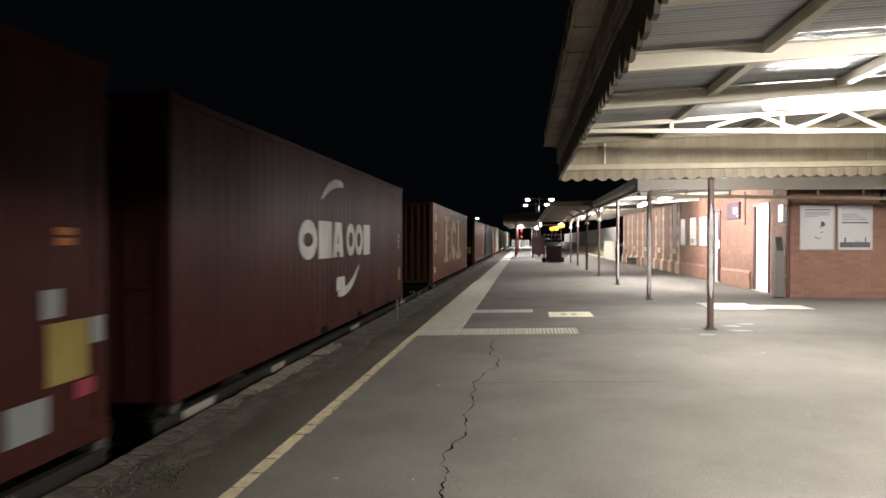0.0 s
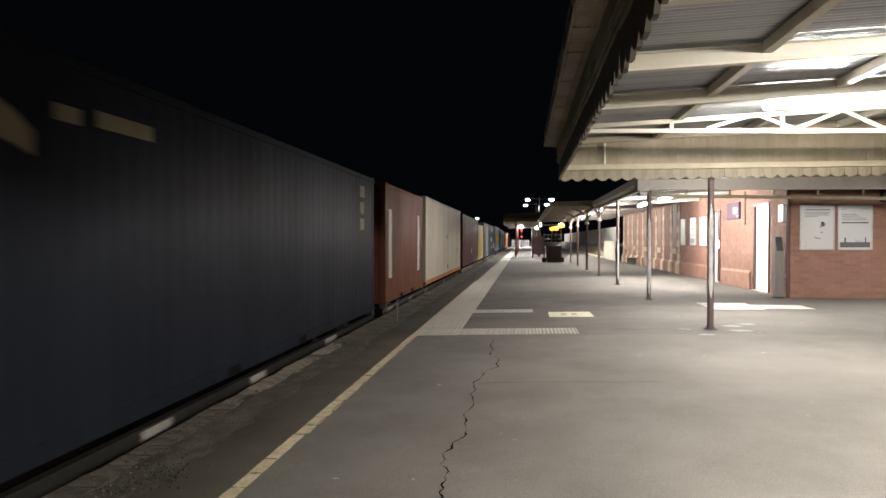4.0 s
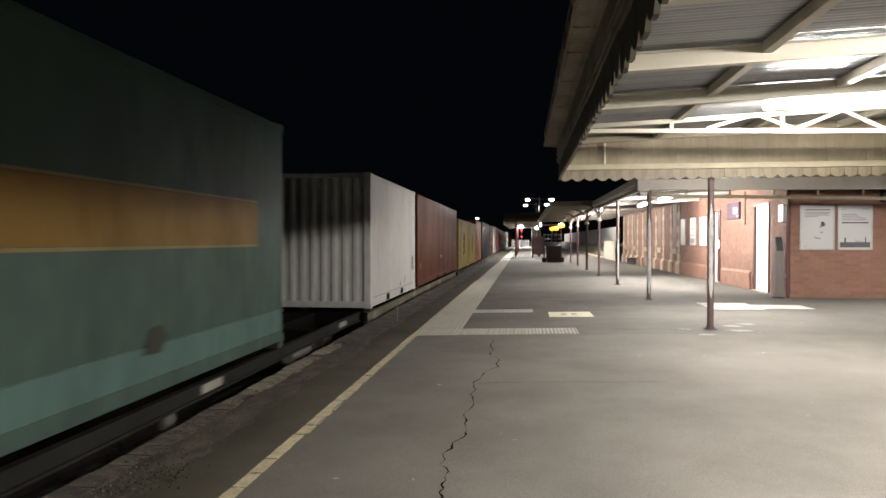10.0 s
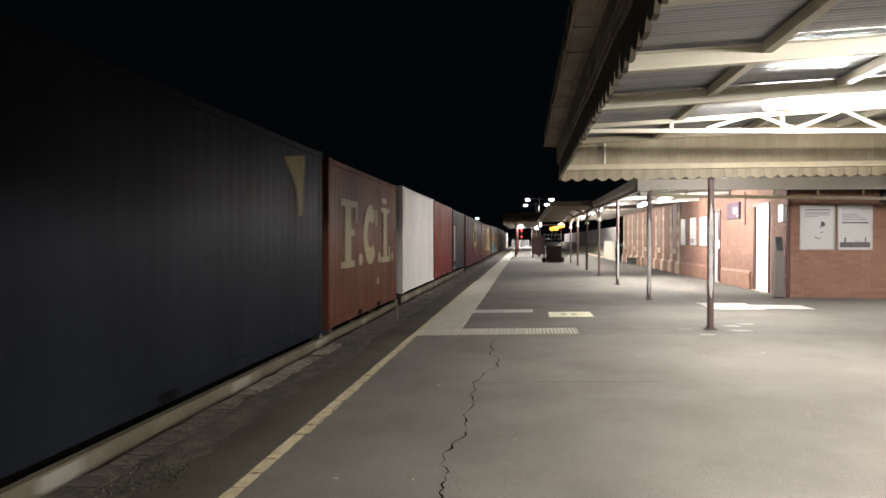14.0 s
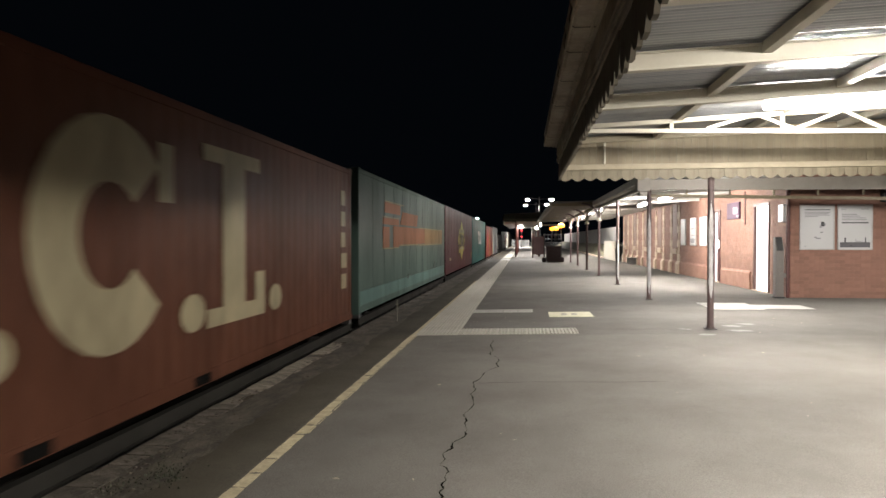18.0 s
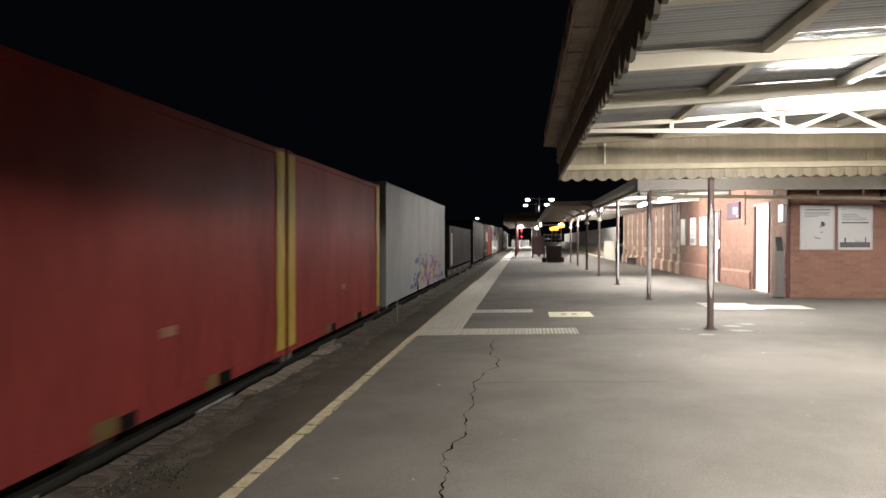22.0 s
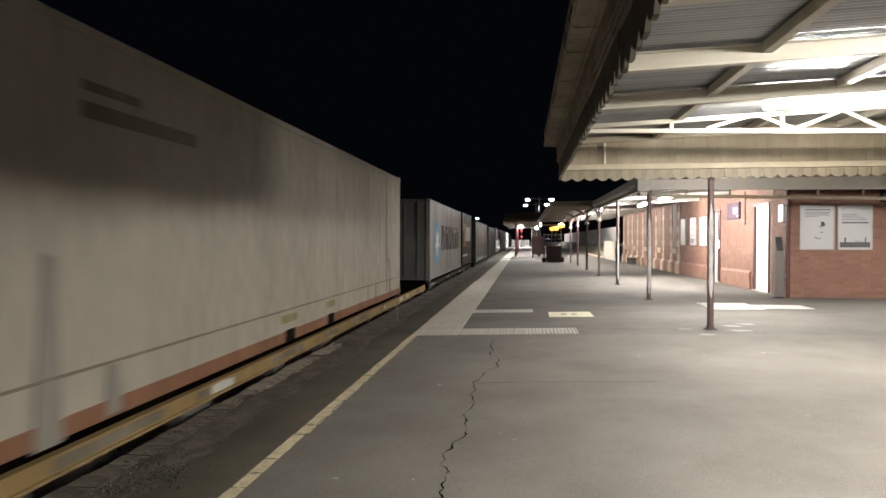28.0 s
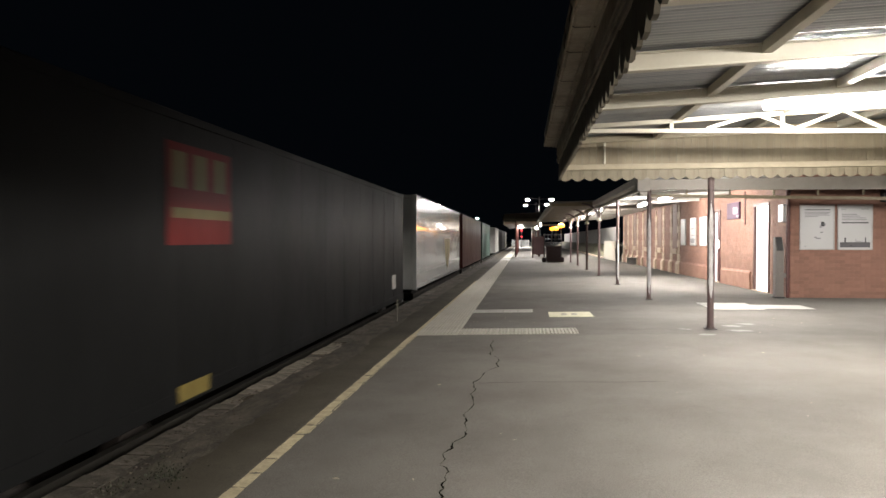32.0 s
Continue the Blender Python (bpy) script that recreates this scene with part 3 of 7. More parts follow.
part("wall_core", bm, M["mortar"], wall)
endw = thing("wall_end", "red brick end wall of the station building", "wall", kind="structure")
bm = B()
box(bm, WX + 0.006, 13.0, WY + 0.006, WY + 0.32, -0.05, 3.6)
part("wall_core", bm, M["mortar"], endw)
bm = B()
box(bm, WX + 0.32, 16, 18.5, 47, 3.4, 3.6)
single("ceiling_station", bm, M["soffit"], "plain ceiling slab over the station rooms", "ceiling", "structure")
bm = B()
box(bm, WX + 0.3, 13.0, 46.7, 47.0, -0.05, 3.6)
box(bm, 12.7, 13.0, 18.4, 46.7, -0.05, 3.6)
single("wall_rear", bm, M["mortar"], "plain brick rear walls of the station building", "wall", "structure")
bm = B()
prism(bm, [(WX - 0.04, -0.05), (WX - 0.04, 0.46), (WX - 0.002, 0.54), (WX + 0.01, 0.54), (WX + 0.01, -0.05)], "y", 21.0, 24.0)
prism(bm, [(WX - 0.04, -0.05), (WX - 0.04, 0.46), (WX - 0.002, 0.54), (WX + 0.01, 0.54), (WX + 0.01, -0.05)], "y", 25.15, 47.0)
part("plinth", bm, M["plinth"], wall, "brick plinth with a sloped top")

# ---- platform paint and tactile tiles ----
line = thing("edge_line", "worn yellow painted line along the platform edge", "line", kind="structure")
rr = random.Random(5)
y = 1.2
while y < 11.0:
    ln = rr.choice((0.12, 0.2, 0.26, 0.3, 0.4))
    bm = B()
    x0, x1 = -1.826 + rr.uniform(-0.004, 0.004), -1.735 + rr.uniform(-0.004, 0.004)
    k1, k2 = rr.uniform(-0.025, 0.025), rr.uniform(-0.02, 0.02)
    pts = [(x0, y), ((x0 + x1) / 2, y + k1), (x1, y + rr.uniform(-0.01, 0.01)), (x1 + rr.uniform(-0.004, 0.004), y + ln * 0.3), (x1 + rr.uniform(-0.005, 0.003), y + ln * 0.6), (x1, y + ln - 0.008),
           ((x0 + x1) / 2, y + ln - 0.008 + k2), (x0 + rr.uniform(-0.006, 0.006), y + ln - 0.008), (x0 - rr.uniform(-0.005, 0.003), y + ln * 0.62), (x0 - rr.uniform(-0.004, 0.004), y + ln * 0.3)]
    prism(bm, pts, "z", fz(-1.78) - 0.004, fz(-1.78) + 0.0025)
    part("line_brick", bm, M["yellow_paint"], line)
    if y > 5.2:
        bm = B()
        xa = -1.727 + rr.uniform(-0.003, 0.003)
        prism(bm, [(xa, y + 0.02), (xa + rr.uniform(0.008, 0.018), y + 0.02), (xa + rr.uniform(0.006, 0.016), y + ln * 0.5), (xa + rr.uniform(0.004, 0.016), y + ln - 0.03), (xa, y + ln - 0.03)], "z", fz(-1.72) - 0.004, fz(-1.72) + 0.002)
        part("line_sliver", bm, M["yellow_paint"], line)
    y += ln + rr.choice((0.002, 0.004, 0.007, 0.016))
tact = thing("tactile_strip", "pale studded tactile tiles along the platform edge", "tactile paving", kind="structure")
S = 0.35
def tile_mesh(across=6, key="tactile"):
    bm = B()
    box(bm, 0.002, S * across / 6 - 0.002, 0.002, S - 0.002, -0.004, 0.006)
    for i in range(across):
        for j in range(6):
            c = Vector(((i + 0.5) * S / 6, (j + 0.5) * S / 6, 0))
            lo = [bm.verts.new(c + Vector((0.017 * math.cos(a), 0.017 * math.sin(a), 0.006))) for a in [k * math.pi / 3 for k in range(6)]]
            hi = [bm.verts.new(c + Vector((0.010 * math.cos(a), 0.010 * math.sin(a), 0.017))) for a in [k * math.pi / 3 for k in range(6)]]
            bm.faces.new(hi)
            for k in range(6):
                bm.faces.new((lo[k], lo[(k + 1) % 6], hi[(k + 1) % 6], hi[k]))
    return mesh_of("tile", bm, M[key])
tm = tile_mesh()
tilt = math.degrees(math.atan(0.025))
for j in range(120):
    for i in range(2):
        x = -1.755 + i * S
        piece("tile", tm, tact, pose(x, 11.02 + j * S, fz(x) + 0.003, 0, -tilt, 0))
bm = B()
yy = 11.02 + 120 * S
while yy < 170:
    for i in range(2):
        x = -1.755 + i * S
        box(bm, x + 0.003, x + S - 0.003, yy + 0.003, yy + 1.2 - 0.003, fz(x) - 0.01, fz(x + S) + 0.012)
    yy += 1.2
tagged(part("far_tiles", bm, M["tactile"], tact), kind="stuff")
bm = B()
box(bm, -1.815, -1.76, 11.02, 26, fz(-1.8) - 0.01, fz(-1.76) + 0.006)
part("border_line", bm, M["yellow_paint"], tact, "yellow border")
row = thing("tactile_row", "row of pale studded tactile tiles across the platform", "tactile paving", kind="structure")
hm = tile_mesh(3)
for k in range(2):
    for i in range(6):
        x = -1.05 + i * S
        piece("tile", tm if i < 5 else hm, row, pose(x, 11.06 + k * S, fz(x) + 0.003, 0, -math.degrees(math.atan(0.0225)), 0))
row = thing("slab_row", "row of four smooth pale concrete slabs across the platform", "paving", kind="structure")
bm = B()
box(bm, 0.004, 0.311, 0.0, 0.56, -0.03, 0.008, 0.003)
sm = mesh_of("slab", bm, M["slab"])
for i in range(4):
    x = -1.07 + i * 0.316
    piece("slab", sm, row, pose(x, 14.42, fz(x) + 0.003, 0, -math.degrees(math.atan(0.0225)), 0))


def pad(name, x0, x1, y0, y1, m, label, marks=()):
    t = thing(name, label, "floor pad", kind="structure")
    bm = B()
    vs = [(x0, y0), (x1, y0), (x1, y1), (x0, y1)]
    lo = [bm.verts.new((a, b, fz(a) - 0.004)) for a, b in vs]
    hi = [bm.verts.new((a, b, fz(a) + 0.005)) for a, b in vs]
    bm.faces.new(hi)
    for i in range(4):
        bm.faces.new((lo[i], lo[(i + 1) % 4], hi[(i + 1) % 4], hi[i]))
    part("panel", bm, m, t)
    return t


bp = pad("boarding_pad", 0.5, 1.35, 13.5, 14.4, M["yellow_pad"], "pale yellow painted boarding pad with two worn marks")
for x in (0.8, 1.0):
    bm = B()
    prism(bm, [(x - 0.05, 13.75), (x + 0.05, 13.8), (x + 0.07, 14.0), (x, 14.15), (x - 0.06, 14.0)], "z", fz(x) + 0.004, fz(x) + 0.008)
    part("worn_mark", bm, M["tactile"], bp)
wp = thing("tactile_pad", "pale studded tactile pad before the station door", "tactile paving", kind="structure")
wm = tile_mesh(6, "white_pad")
for i in range(3):
    for k in range(4):
        piece("tile", wm, wp, pose(3.92 + i * S, 14.85 + k * S, 0.003))
pad("white_pad", 5.0, 6.05, 15.1, 15.95, M["white_pad"], "pale tactile pad before the station door")

# ---- bricks of the building ----
BL, BH = 0.24, 0.086


def brick_rows(u0, u1, z0, z1, skip=()):
    out = []
    nz = int((z1 - z0) / BH)
    for r in range(nz):
        z = z0 + r * BH
        u = u0 + (0 if r % 2 else -BL / 2)
        while u < u1 - 0.01:
            a, b = max(u0, u), min(u1, u + BL)
            if b - a > 0.05 and not any(a < s1 - 0.02 and b > s0 + 0.02 and z < t1 - 0.02 and z + BH > t0 + 0.02 for s0, s1, t0, t1 in skip):
                out.append((a, b, z))
            u += BL
    return out


def joined_bricks(name, rows, side, parent):
    verts, faces = [], []
    rb = random.Random(11)
    for a, b, z in rows:
        d = rb.uniform(0.0, 0.004)
        n = len(verts)
        for u in (a + 0.005, b - 0.005):
            for zz in (z + 0.005, z + BH - 0.005):
                for dd in (0.0 - d, 0.014):
                    verts.append((WX + dd, u, zz) if side == "x" else (u, WY + dd, zz))
        for f in ((0, 2, 6, 4), (0, 1, 3, 2), (4, 6, 7, 5), (2, 3, 7, 6), (0, 4, 5, 1)):
            faces.append([n + i for i in f])
    me = bpy.data.meshes.new(name)
    me.from_pydata(verts, [], faces)
    me.materials.append(M["brick_far"])
    ob = new(name, me)
    ob.parent = parent
    return tagged(ob, "weathered red brick courses", kind="stuff")


def island_brick():
    m = M["brick"].copy()
    m.name = "brick_courses"
    n, l = m.node_tree.nodes, m.node_tree.links
    g = n.new("ShaderNodeNewGeometry")
    for nd in list(n):
        if nd.bl_idname == "ShaderNodeObjectInfo":
            for lk in list(nd.outputs["Random"].links):
                l.new(g.outputs["Random Per Island"], lk.to_socket)
    return m


M["brick_far"] = island_brick()
near = [r for r in brick_rows(WX, 8.98, 0.0, 2.6)]
bm = B()
box(bm, 0.0035, BL - 0.0035, -0.003, 0.014, 0.0035, BH - 0.0035)
full = mesh_of("brick", bm, M["brick"])
bm = B()
box(bm, 0.0035, BL / 2 - 0.0035, -0.003, 0.014, 0.0035, BH - 0.0035)
half = mesh_of("brick", bm, M["brick"])
for a, b, z in near[:300]:
    piece("brick", full if b - a > 0.2 else half, endw, pose(a, WY, z))
joined_bricks("brick_courses", near[300:] + brick_rows(9.0, 13.0, 0.0, 3.5) + brick_rows(WX, 8.98, 2.58, 3.5), "y", endw)
skip = [(a - 0.02, b + 0.02, -0.1, 2.5) for a, b in DOORS]
joined_bricks("brick_courses", brick_rows(18.1, 30.6, 0.0, 3.4, skip), "x", wall)
joined_bricks("brick_courses", brick_rows(30.6, 47.0, 0.0, 3.5), "x", wall)

# quoined bays further along
bm = B()
box(bm, -0.035, 0.0, -0.25, 0.25, 0.0, 0.29, 0.008)
qa = mesh_of("quoin", bm, M["stone"])
bm = B()
box(bm, -0.035, 0.0, -0.12, 0.12, 0.0, 0.29, 0.008)
qb = mesh_of("quoin", bm, M["stone"])
for i, y in enumerate((31.1, 34.5, 38.3, 42.0, 45.6)):
    for s in (-1, 1):
        for k in range(8):
            piece("quoin", (qa, qb)[k % 2], wall, pose(WX, y + s * (0.74 if i == 0 else 0.93), 0.55 + k * 0.3))
        bm = B()
        prism(bm, [(WX - 0.12, -0.05), (WX - 0.12, 0.42), (WX - 0.03, 0.55), (WX + 0.01, 0.55), (WX + 0.01, -0.05)], "y", y + s * (0.74 if i == 0 else 0.93) - 0.26, y + s * (0.74 if i == 0 else 0.93) + 0.26)
        part("pilaster_base", bm, M["stone"], wall)
    t = thing("window_%d" % (i + 1), "narrow boarded brown window between stone quoins", "window", kind="structure")
    bm = B()
    box(bm, WX - 0.02, WX - 0.004, y - 0.46, y + 0.46, 1.08, 3.0)
    part("board", bm, M["window_board"], t)
    bm = B()
    box(bm, WX - 0.06, WX - 0.004, y - 0.44, y + 0.44, 0.82, 1.06, 0.01)
    part("window_sill", bm, M["stone"], t)

# doors
for i, (a, b) in enumerate(DOORS):
    t = thing("door_%d" % (i + 1), ("white door in a maroon frame, glowing for a bright room left unbuilt", "dark maroon door with added glowing strips in a maroon frame")[i], "door", kind="structure")
    # first leaf emits by itself, in place of a bright room behind it
    bm = B()
    box(bm, WX + 0.06, WX + 0.1, a + 0.06, b - 0.06, 0.02, 2.39)
    part("door_leaf", bm, M["door_glow"] if i == 0 else M["maroon"], t, "glowing white door leaf" if i == 0 else "dark maroon door leaf")
    if i == 1:
        # added emissive strips stand for plain white edges in the doorway
        for y0, y1, z0, z1 in ((b - 0.22, b - 0.065, 0.03, 2.38), (a + 0.3, b - 0.23, 1.15, 1.42)):
            bm = B()
            box(bm, WX + 0.05, WX + 0.059, y0, y1, z0, z1)
            part("door_glass", bm, M["door_glow"], t, "glowing strip for a white edge in the doorway")
    for y0, y1, z0, z1 in ((a - 0.02, a + 0.06, 0.0, 2.45), (b - 0.06, b + 0.02, 0.0, 2.45), (a - 0.02, b + 0.02, 2.39, 2.47)):
        bm = B()
        box(bm, WX - 0.02, WX + 0.12, y0, y1, z0, z1, 0.006)
        part("door_frame", bm, M["maroon"], t)
    bm = B()
    rod(bm, (WX + 0.03, a + 0.16, 1.02), (WX + 0.03, a + 0.28, 1.02), 0.012, 8)
    part("door_handle", bm, M["steel"], t)
    bm = B()
    box(bm, WX - 0.06, WX + 0.1, a, b, -0.01, 0.018)
    part("threshold", bm, M["stone"], t)

# notice boards on the long wall
for y0, y1 in ((25.75, 26.75), (27.35, 28.25), (29.05, 29.85)):
    t = thing("notice_board", "white framed notice board on the brick wall", "notice board", group="notice boards")
    bm = B()
    box(bm, WX - 0.045, WX - 0.004, y0, y1, 1.22, 2.3, 0.008)
    part("frame", bm, M["poster_frame"], t)
    bm = B()
    box(bm, WX - 0.052, WX - 0.046, y0 + 0.05, y1 - 0.05, 1.27, 2.25)
    part("sheet", bm, M["paper"], t)
    if y0 == 27.35:
        for z0, z1, w in ((1.85, 1.9, 0.5), (1.32, 1.5, 0.65), (1.6, 1.64, 0.5)):
            bm = B()
            box(bm, WX - 0.056, WX - 0.053, y0 + 0.12, y0 + 0.12 + w, z0, z1)
            part("print", bm, M["grey_print"], t)

# posters on the end wall
for i, (x0, x1) in enumerate(((6.84, 7.66), (7.73, 8.55))):
    t = thing("poster", "white framed poster with grey print on the brick end wall", "poster", group="posters")
    z0, z1 = 1.2, 2.32
    for a0, a1, b0, b1 in ((x0, x1, z0, z0 + 0.03), (x0, x1, z1 - 0.03, z1), (x0, x0 + 0.03, z0, z1), (x1 - 0.03, x1, z0, z1)):
        bm = B()
        box(bm, a0, a1, WY - 0.035, WY - 0.004, b0, b1, 0.004)
        part("frame", bm, M["poster_frame"], t)
    bm = B()
    box(bm, x0 + 0.025, x1 - 0.025, WY - 0.022, WY - 0.008, z0 + 0.025, z1 - 0.025)
    part("sheet", bm, M["paper"], t)

    def ink(a0, a1, b0, b1, m="grey_print"):
        bm = B()
        box(bm, x0 + a0, x0 + a1, WY - 0.026, WY - 0.0225, z0 + b0, z0 + b1)
        part("print", bm, M[m], t)
    if i == 0:
        ink(0.12, 0.72, 0.985, 1.005, "black")
        for k, w in enumerate((0.6, 0.55, 0.58, 0.3)):
            ink(0.12, 0.12 + w, 0.925 - k * 0.035, 0.94 - k * 0.035)
        ink(0.5, 0.58, 0.58, 0.7, "black")
        ink(0.47, 0.52, 0.55, 0.6)
        ink(0.58, 0.61, 0.6, 0.66)
        ink(0.48, 0.55, 0.42, 0.45)
        ink(0.34, 0.4, 0.3, 0.325)
        ink(0.38, 0.5, 0.27, 0.3)
        ink(0.12, 0.15, 0.08, 0.1)
    else:
        ink(0.08, 0.2, 1.0, 1.015)
        ink(0.55, 0.72, 1.0, 1.015)
        for k, w in enumerate((0.35, 0.42, 0.56, 0.58)):
            ink(0.1, 0.1 + w, 0.87 - k * 0.045, 0.888 - k * 0.045)
        ink(0.1, 0.72, 0.655, 0.685, "black")
        ink(0.06, 0.76, 0.06, 0.19, "dark_print")
        ink(0.16, 0.2, 0.19, 0.3, "dark_print")
        ink(0.64, 0.67, 0.19, 0.31, "dark_print")
        ink(0.42, 0.6, 0.2, 0.215)
        ink(0.42, 0.44, 0.2, 0.26)
        ink(0.3, 0.34, 0.08, 0.12, "black")

# sign, machine, pipes
t = thing("station_sign", "small purple sign with white writing bars on the wall", "sign")
bm = B()
box(bm, WX - 0.06, WX - 0.004, 21.95, 23.2, 2.1, 2.62, 0.01)
part("board", bm, M["purple"], t)
for y0, y1, z0, z1 in ((22.1, 22.55, 2.25, 2.46), (22.0, 22.2, 2.16, 2.2)):
    bm = B()
    box(bm, WX - 0.066, WX - 0.061, y0, y1, z0, z1)
    part("print", bm, M["sign_white"], t)
t = thing("ticket_reader", "slim grey steel ticket reader with a dark screen", "ticket machine")
bm = B()
prism(bm, [(17.82, 0.0), (18.04, 0.0), (18.04, 1.5), (17.94, 1.52), (17.82, 1.2)], "x", 6.2, 6.38)
part("cabinet", bm, M["steel"], t)
bm = B()
prism(bm, [(17.805, 1.2), (17.815, 1.18), (17.93, 1.49), (17.925, 1.51)], "x", 6.22, 6.36)
part("screen", bm, M["dark"], t)
bm = B()
box(bm, 6.18, 6.4, 17.8, 18.06, -0.01, 0.04, 0.005)
part("base", bm, M["dark"], t)
t = thing("downpipe", "maroon painted iron downpipe at the wall corner", "pipe")
bm = B()
rod(bm, (WX - 0.05, WY - 0.06, 0.0), (WX - 0.05, WY - 0.06, 2.95), 0.045, 12)
part("pipe", bm, M["maroon"], t)
for z in (0.5, 1.6, 2.6):
    bm = B()
    rod(bm, (WX - 0.05, WY - 0.06, z), (WX - 0.05, WY - 0.06, z + 0.06), 0.056, 12)
    part("collar", bm, M["maroon"], t)
for z in (0.55,):
    bm = B()
    box(bm, WX - 0.2, WX - 0.1, WY - 0.1, WY - 0.06, 0.5, 0.62)
    part("bracket", bm, M["steel"], t)
t = thing("wall_box", "small white switch box on the brick wall", "box")
bm = B()
box(bm, WX - 0.09, WX - 0.004, 18.25, 18.6, 1.9, 2.35, 0.01)
part("case", bm, M["paper"], t)
t = thing("wall_speaker", "dark box speaker high on the brick end wall", "speaker")
bm = B()
box(bm, 8.72, 9.05, WY - 0.16, WY - 0.004, 2.38, 2.7, 0.015)
part("case", bm, M["dark"], t)
bm = B()
box(bm, 8.75, 9.02, WY - 0.17, WY - 0.161, 2.41, 2.67)
part("grille", bm, M["rubber"], t)
bm = B()
rod(bm, (WX - 0.03, 21.45, 1.9), (WX - 0.03, 21.45, 2.9), 0.016, 8)
single("wall_conduit", bm, M["maroon"], "thin maroon conduit down the brick wall", "pipe")

# ---- platform edge, cracks and litter ----
cop = thing("coping", "worn pale brick coping along the platform edge", "coping", kind="structure")
rr = random.Random(8)
kinds = []
for k in range(5):
    bm = B()
    w = 0.23 + rr.uniform(-0.02, 0.03)
    h = rr.uniform(0.002, 0.008)
    vs = [(0, 0), (w, rr.uniform(-0.01, 0.01)), (w + rr.uniform(-0.015, 0.015), 0.21), (rr.uniform(-0.012, 0.012), 0.215)]
    prism(bm, vs, "z", -0.1, h)
    kinds.append(mesh_of("stone", bm, M["kerbstone"]))
bare = [me.copy() for me in kinds]
for me in bare:
    me.materials[0] = M["kerbpale"]
y = 2.5
n = 0
while n < 280:
    piece("stone", (bare if 6.2 < y < 10.2 and noise.noise(Vector((y * 1.3, 2, 0))) > -0.22 else kinds)[n % 5], cop, pose(EDGE - 0.02 + rr.uniform(-0.01, 0.01), y, fz(-2.85) + 0.006 + rr.uniform(-0.005, 0.002), 0, rr.uniform(-1, 1), rr.uniform(-1, 1)))
    y += 0.219 + rr.uniform(0, 0.008)
    n += 1
bm = B()
yy = y
while yy < 170:
    box(bm, EDGE - 0.02, EDGE + 0.19, yy, yy + 0.9, -0.24, fz(-2.85) + 0.01)
    yy += 0.92
tagged(part("far_stones", bm, M["kerbstone"], cop), kind="stuff")
bm = B()
box(bm, EDGE - 0.03, EDGE - 0.001, -14, 190, -1.6, -0.23)
single("platform_face", bm, M["coping"], "dark stained brick face below the platform edge", "wall", "structure")
# dirt band behind the coping, with pale worn mortar showing through it
bm = B()
ys = [-12 + i * 0.12 for i in range(700)]
def ragged(base, amp, y, k):
    return base + amp * noise.noise(Vector((k, y * 0.6, 0))) + amp * 0.5 * noise.noise(Vector((k + 3, y * 4, 0)))
va = [bm.verts.new((EDGE + 0.19, y, fz(EDGE + 0.19) + 0.004)) for y in ys]
vb2 = [bm.verts.new((ragged(EDGE + 0.58, 0.12, y, 0), y, fz(EDGE + 0.58) + 0.003)) for y in ys]
for i in range(len(ys) - 1):
    bm.faces.new((va[i], vb2[i], vb2[i + 1], va[i + 1]))
single("edge_dirt", bm, M["edge_soil"], "dark grit and soil gathered behind the coping", "dirt", "stuff")
bm = B()
rg = random.Random(77)
for i in range(1500):
    y = 2.2 + 14 * rg.random() ** 1.4
    x = EDGE + 0.04 + abs(rg.gauss(0, 0.22))
    if x > -2.2:
        continue
    r = rg.choice((0.004, 0.006, 0.008, 0.012, 0.018)) * rg.uniform(0.7, 1.3)
    a = rg.uniform(0, 6.3)
    z = fz(x) + 0.006
    ring4 = [bm.verts.new((x + r * rg.uniform(0.7, 1.3) * math.cos(a + k * 1.2566), y + r * rg.uniform(0.7, 1.5) * math.sin(a + k * 1.2566), z)) for k in range(5)]
    tip = bm.verts.new((x, y, z + r * 0.55))
    for k in range(5):
        bm.faces.new((ring4[k], ring4[(k + 1) % 5], tip))
single("gravel", bm, M["grit"], "loose pale grit along the platform edge", "gravel", "stuff")


def crack(name, x0, y0, x1, y1, width, wander, seed, label):
    rc = random.Random(seed)
    bm = B()
    n = max(12, int(math.hypot(x1 - x0, y1 - y0) / 0.07))
    dx, dy = (x1 - x0), (y1 - y0)
    ln = math.hypot(dx, dy)
    px, py = -dy / ln, dx / ln
    prev = None
    for i in range(n + 1):
        f = i / n
        o = wander * (noise.noise(Vector((seed, f * ln * 0.9, 0))) + 0.45 * noise.noise(Vector((seed + 5, f * ln * 3.2, 0))) + 0.22 * noise.noise(Vector((seed + 9, f * ln * 11, 0))))
        w = width * (0.5 + rc.random())
        cx, cy = x0 + dx * f + px * o, y0 + dy * f + py * o
        a = bm.verts.new((cx + px * w, cy + py * w, fz(cx) + 0.004))
        b = bm.verts.new((cx - px * w, cy - py * w, fz(cx) + 0.004))
        if prev:
            bm.faces.new((prev[0], prev[1], b, a))
        prev = (a, b)
    return single(name, bm, M["crack"], label, "crack", "structure")


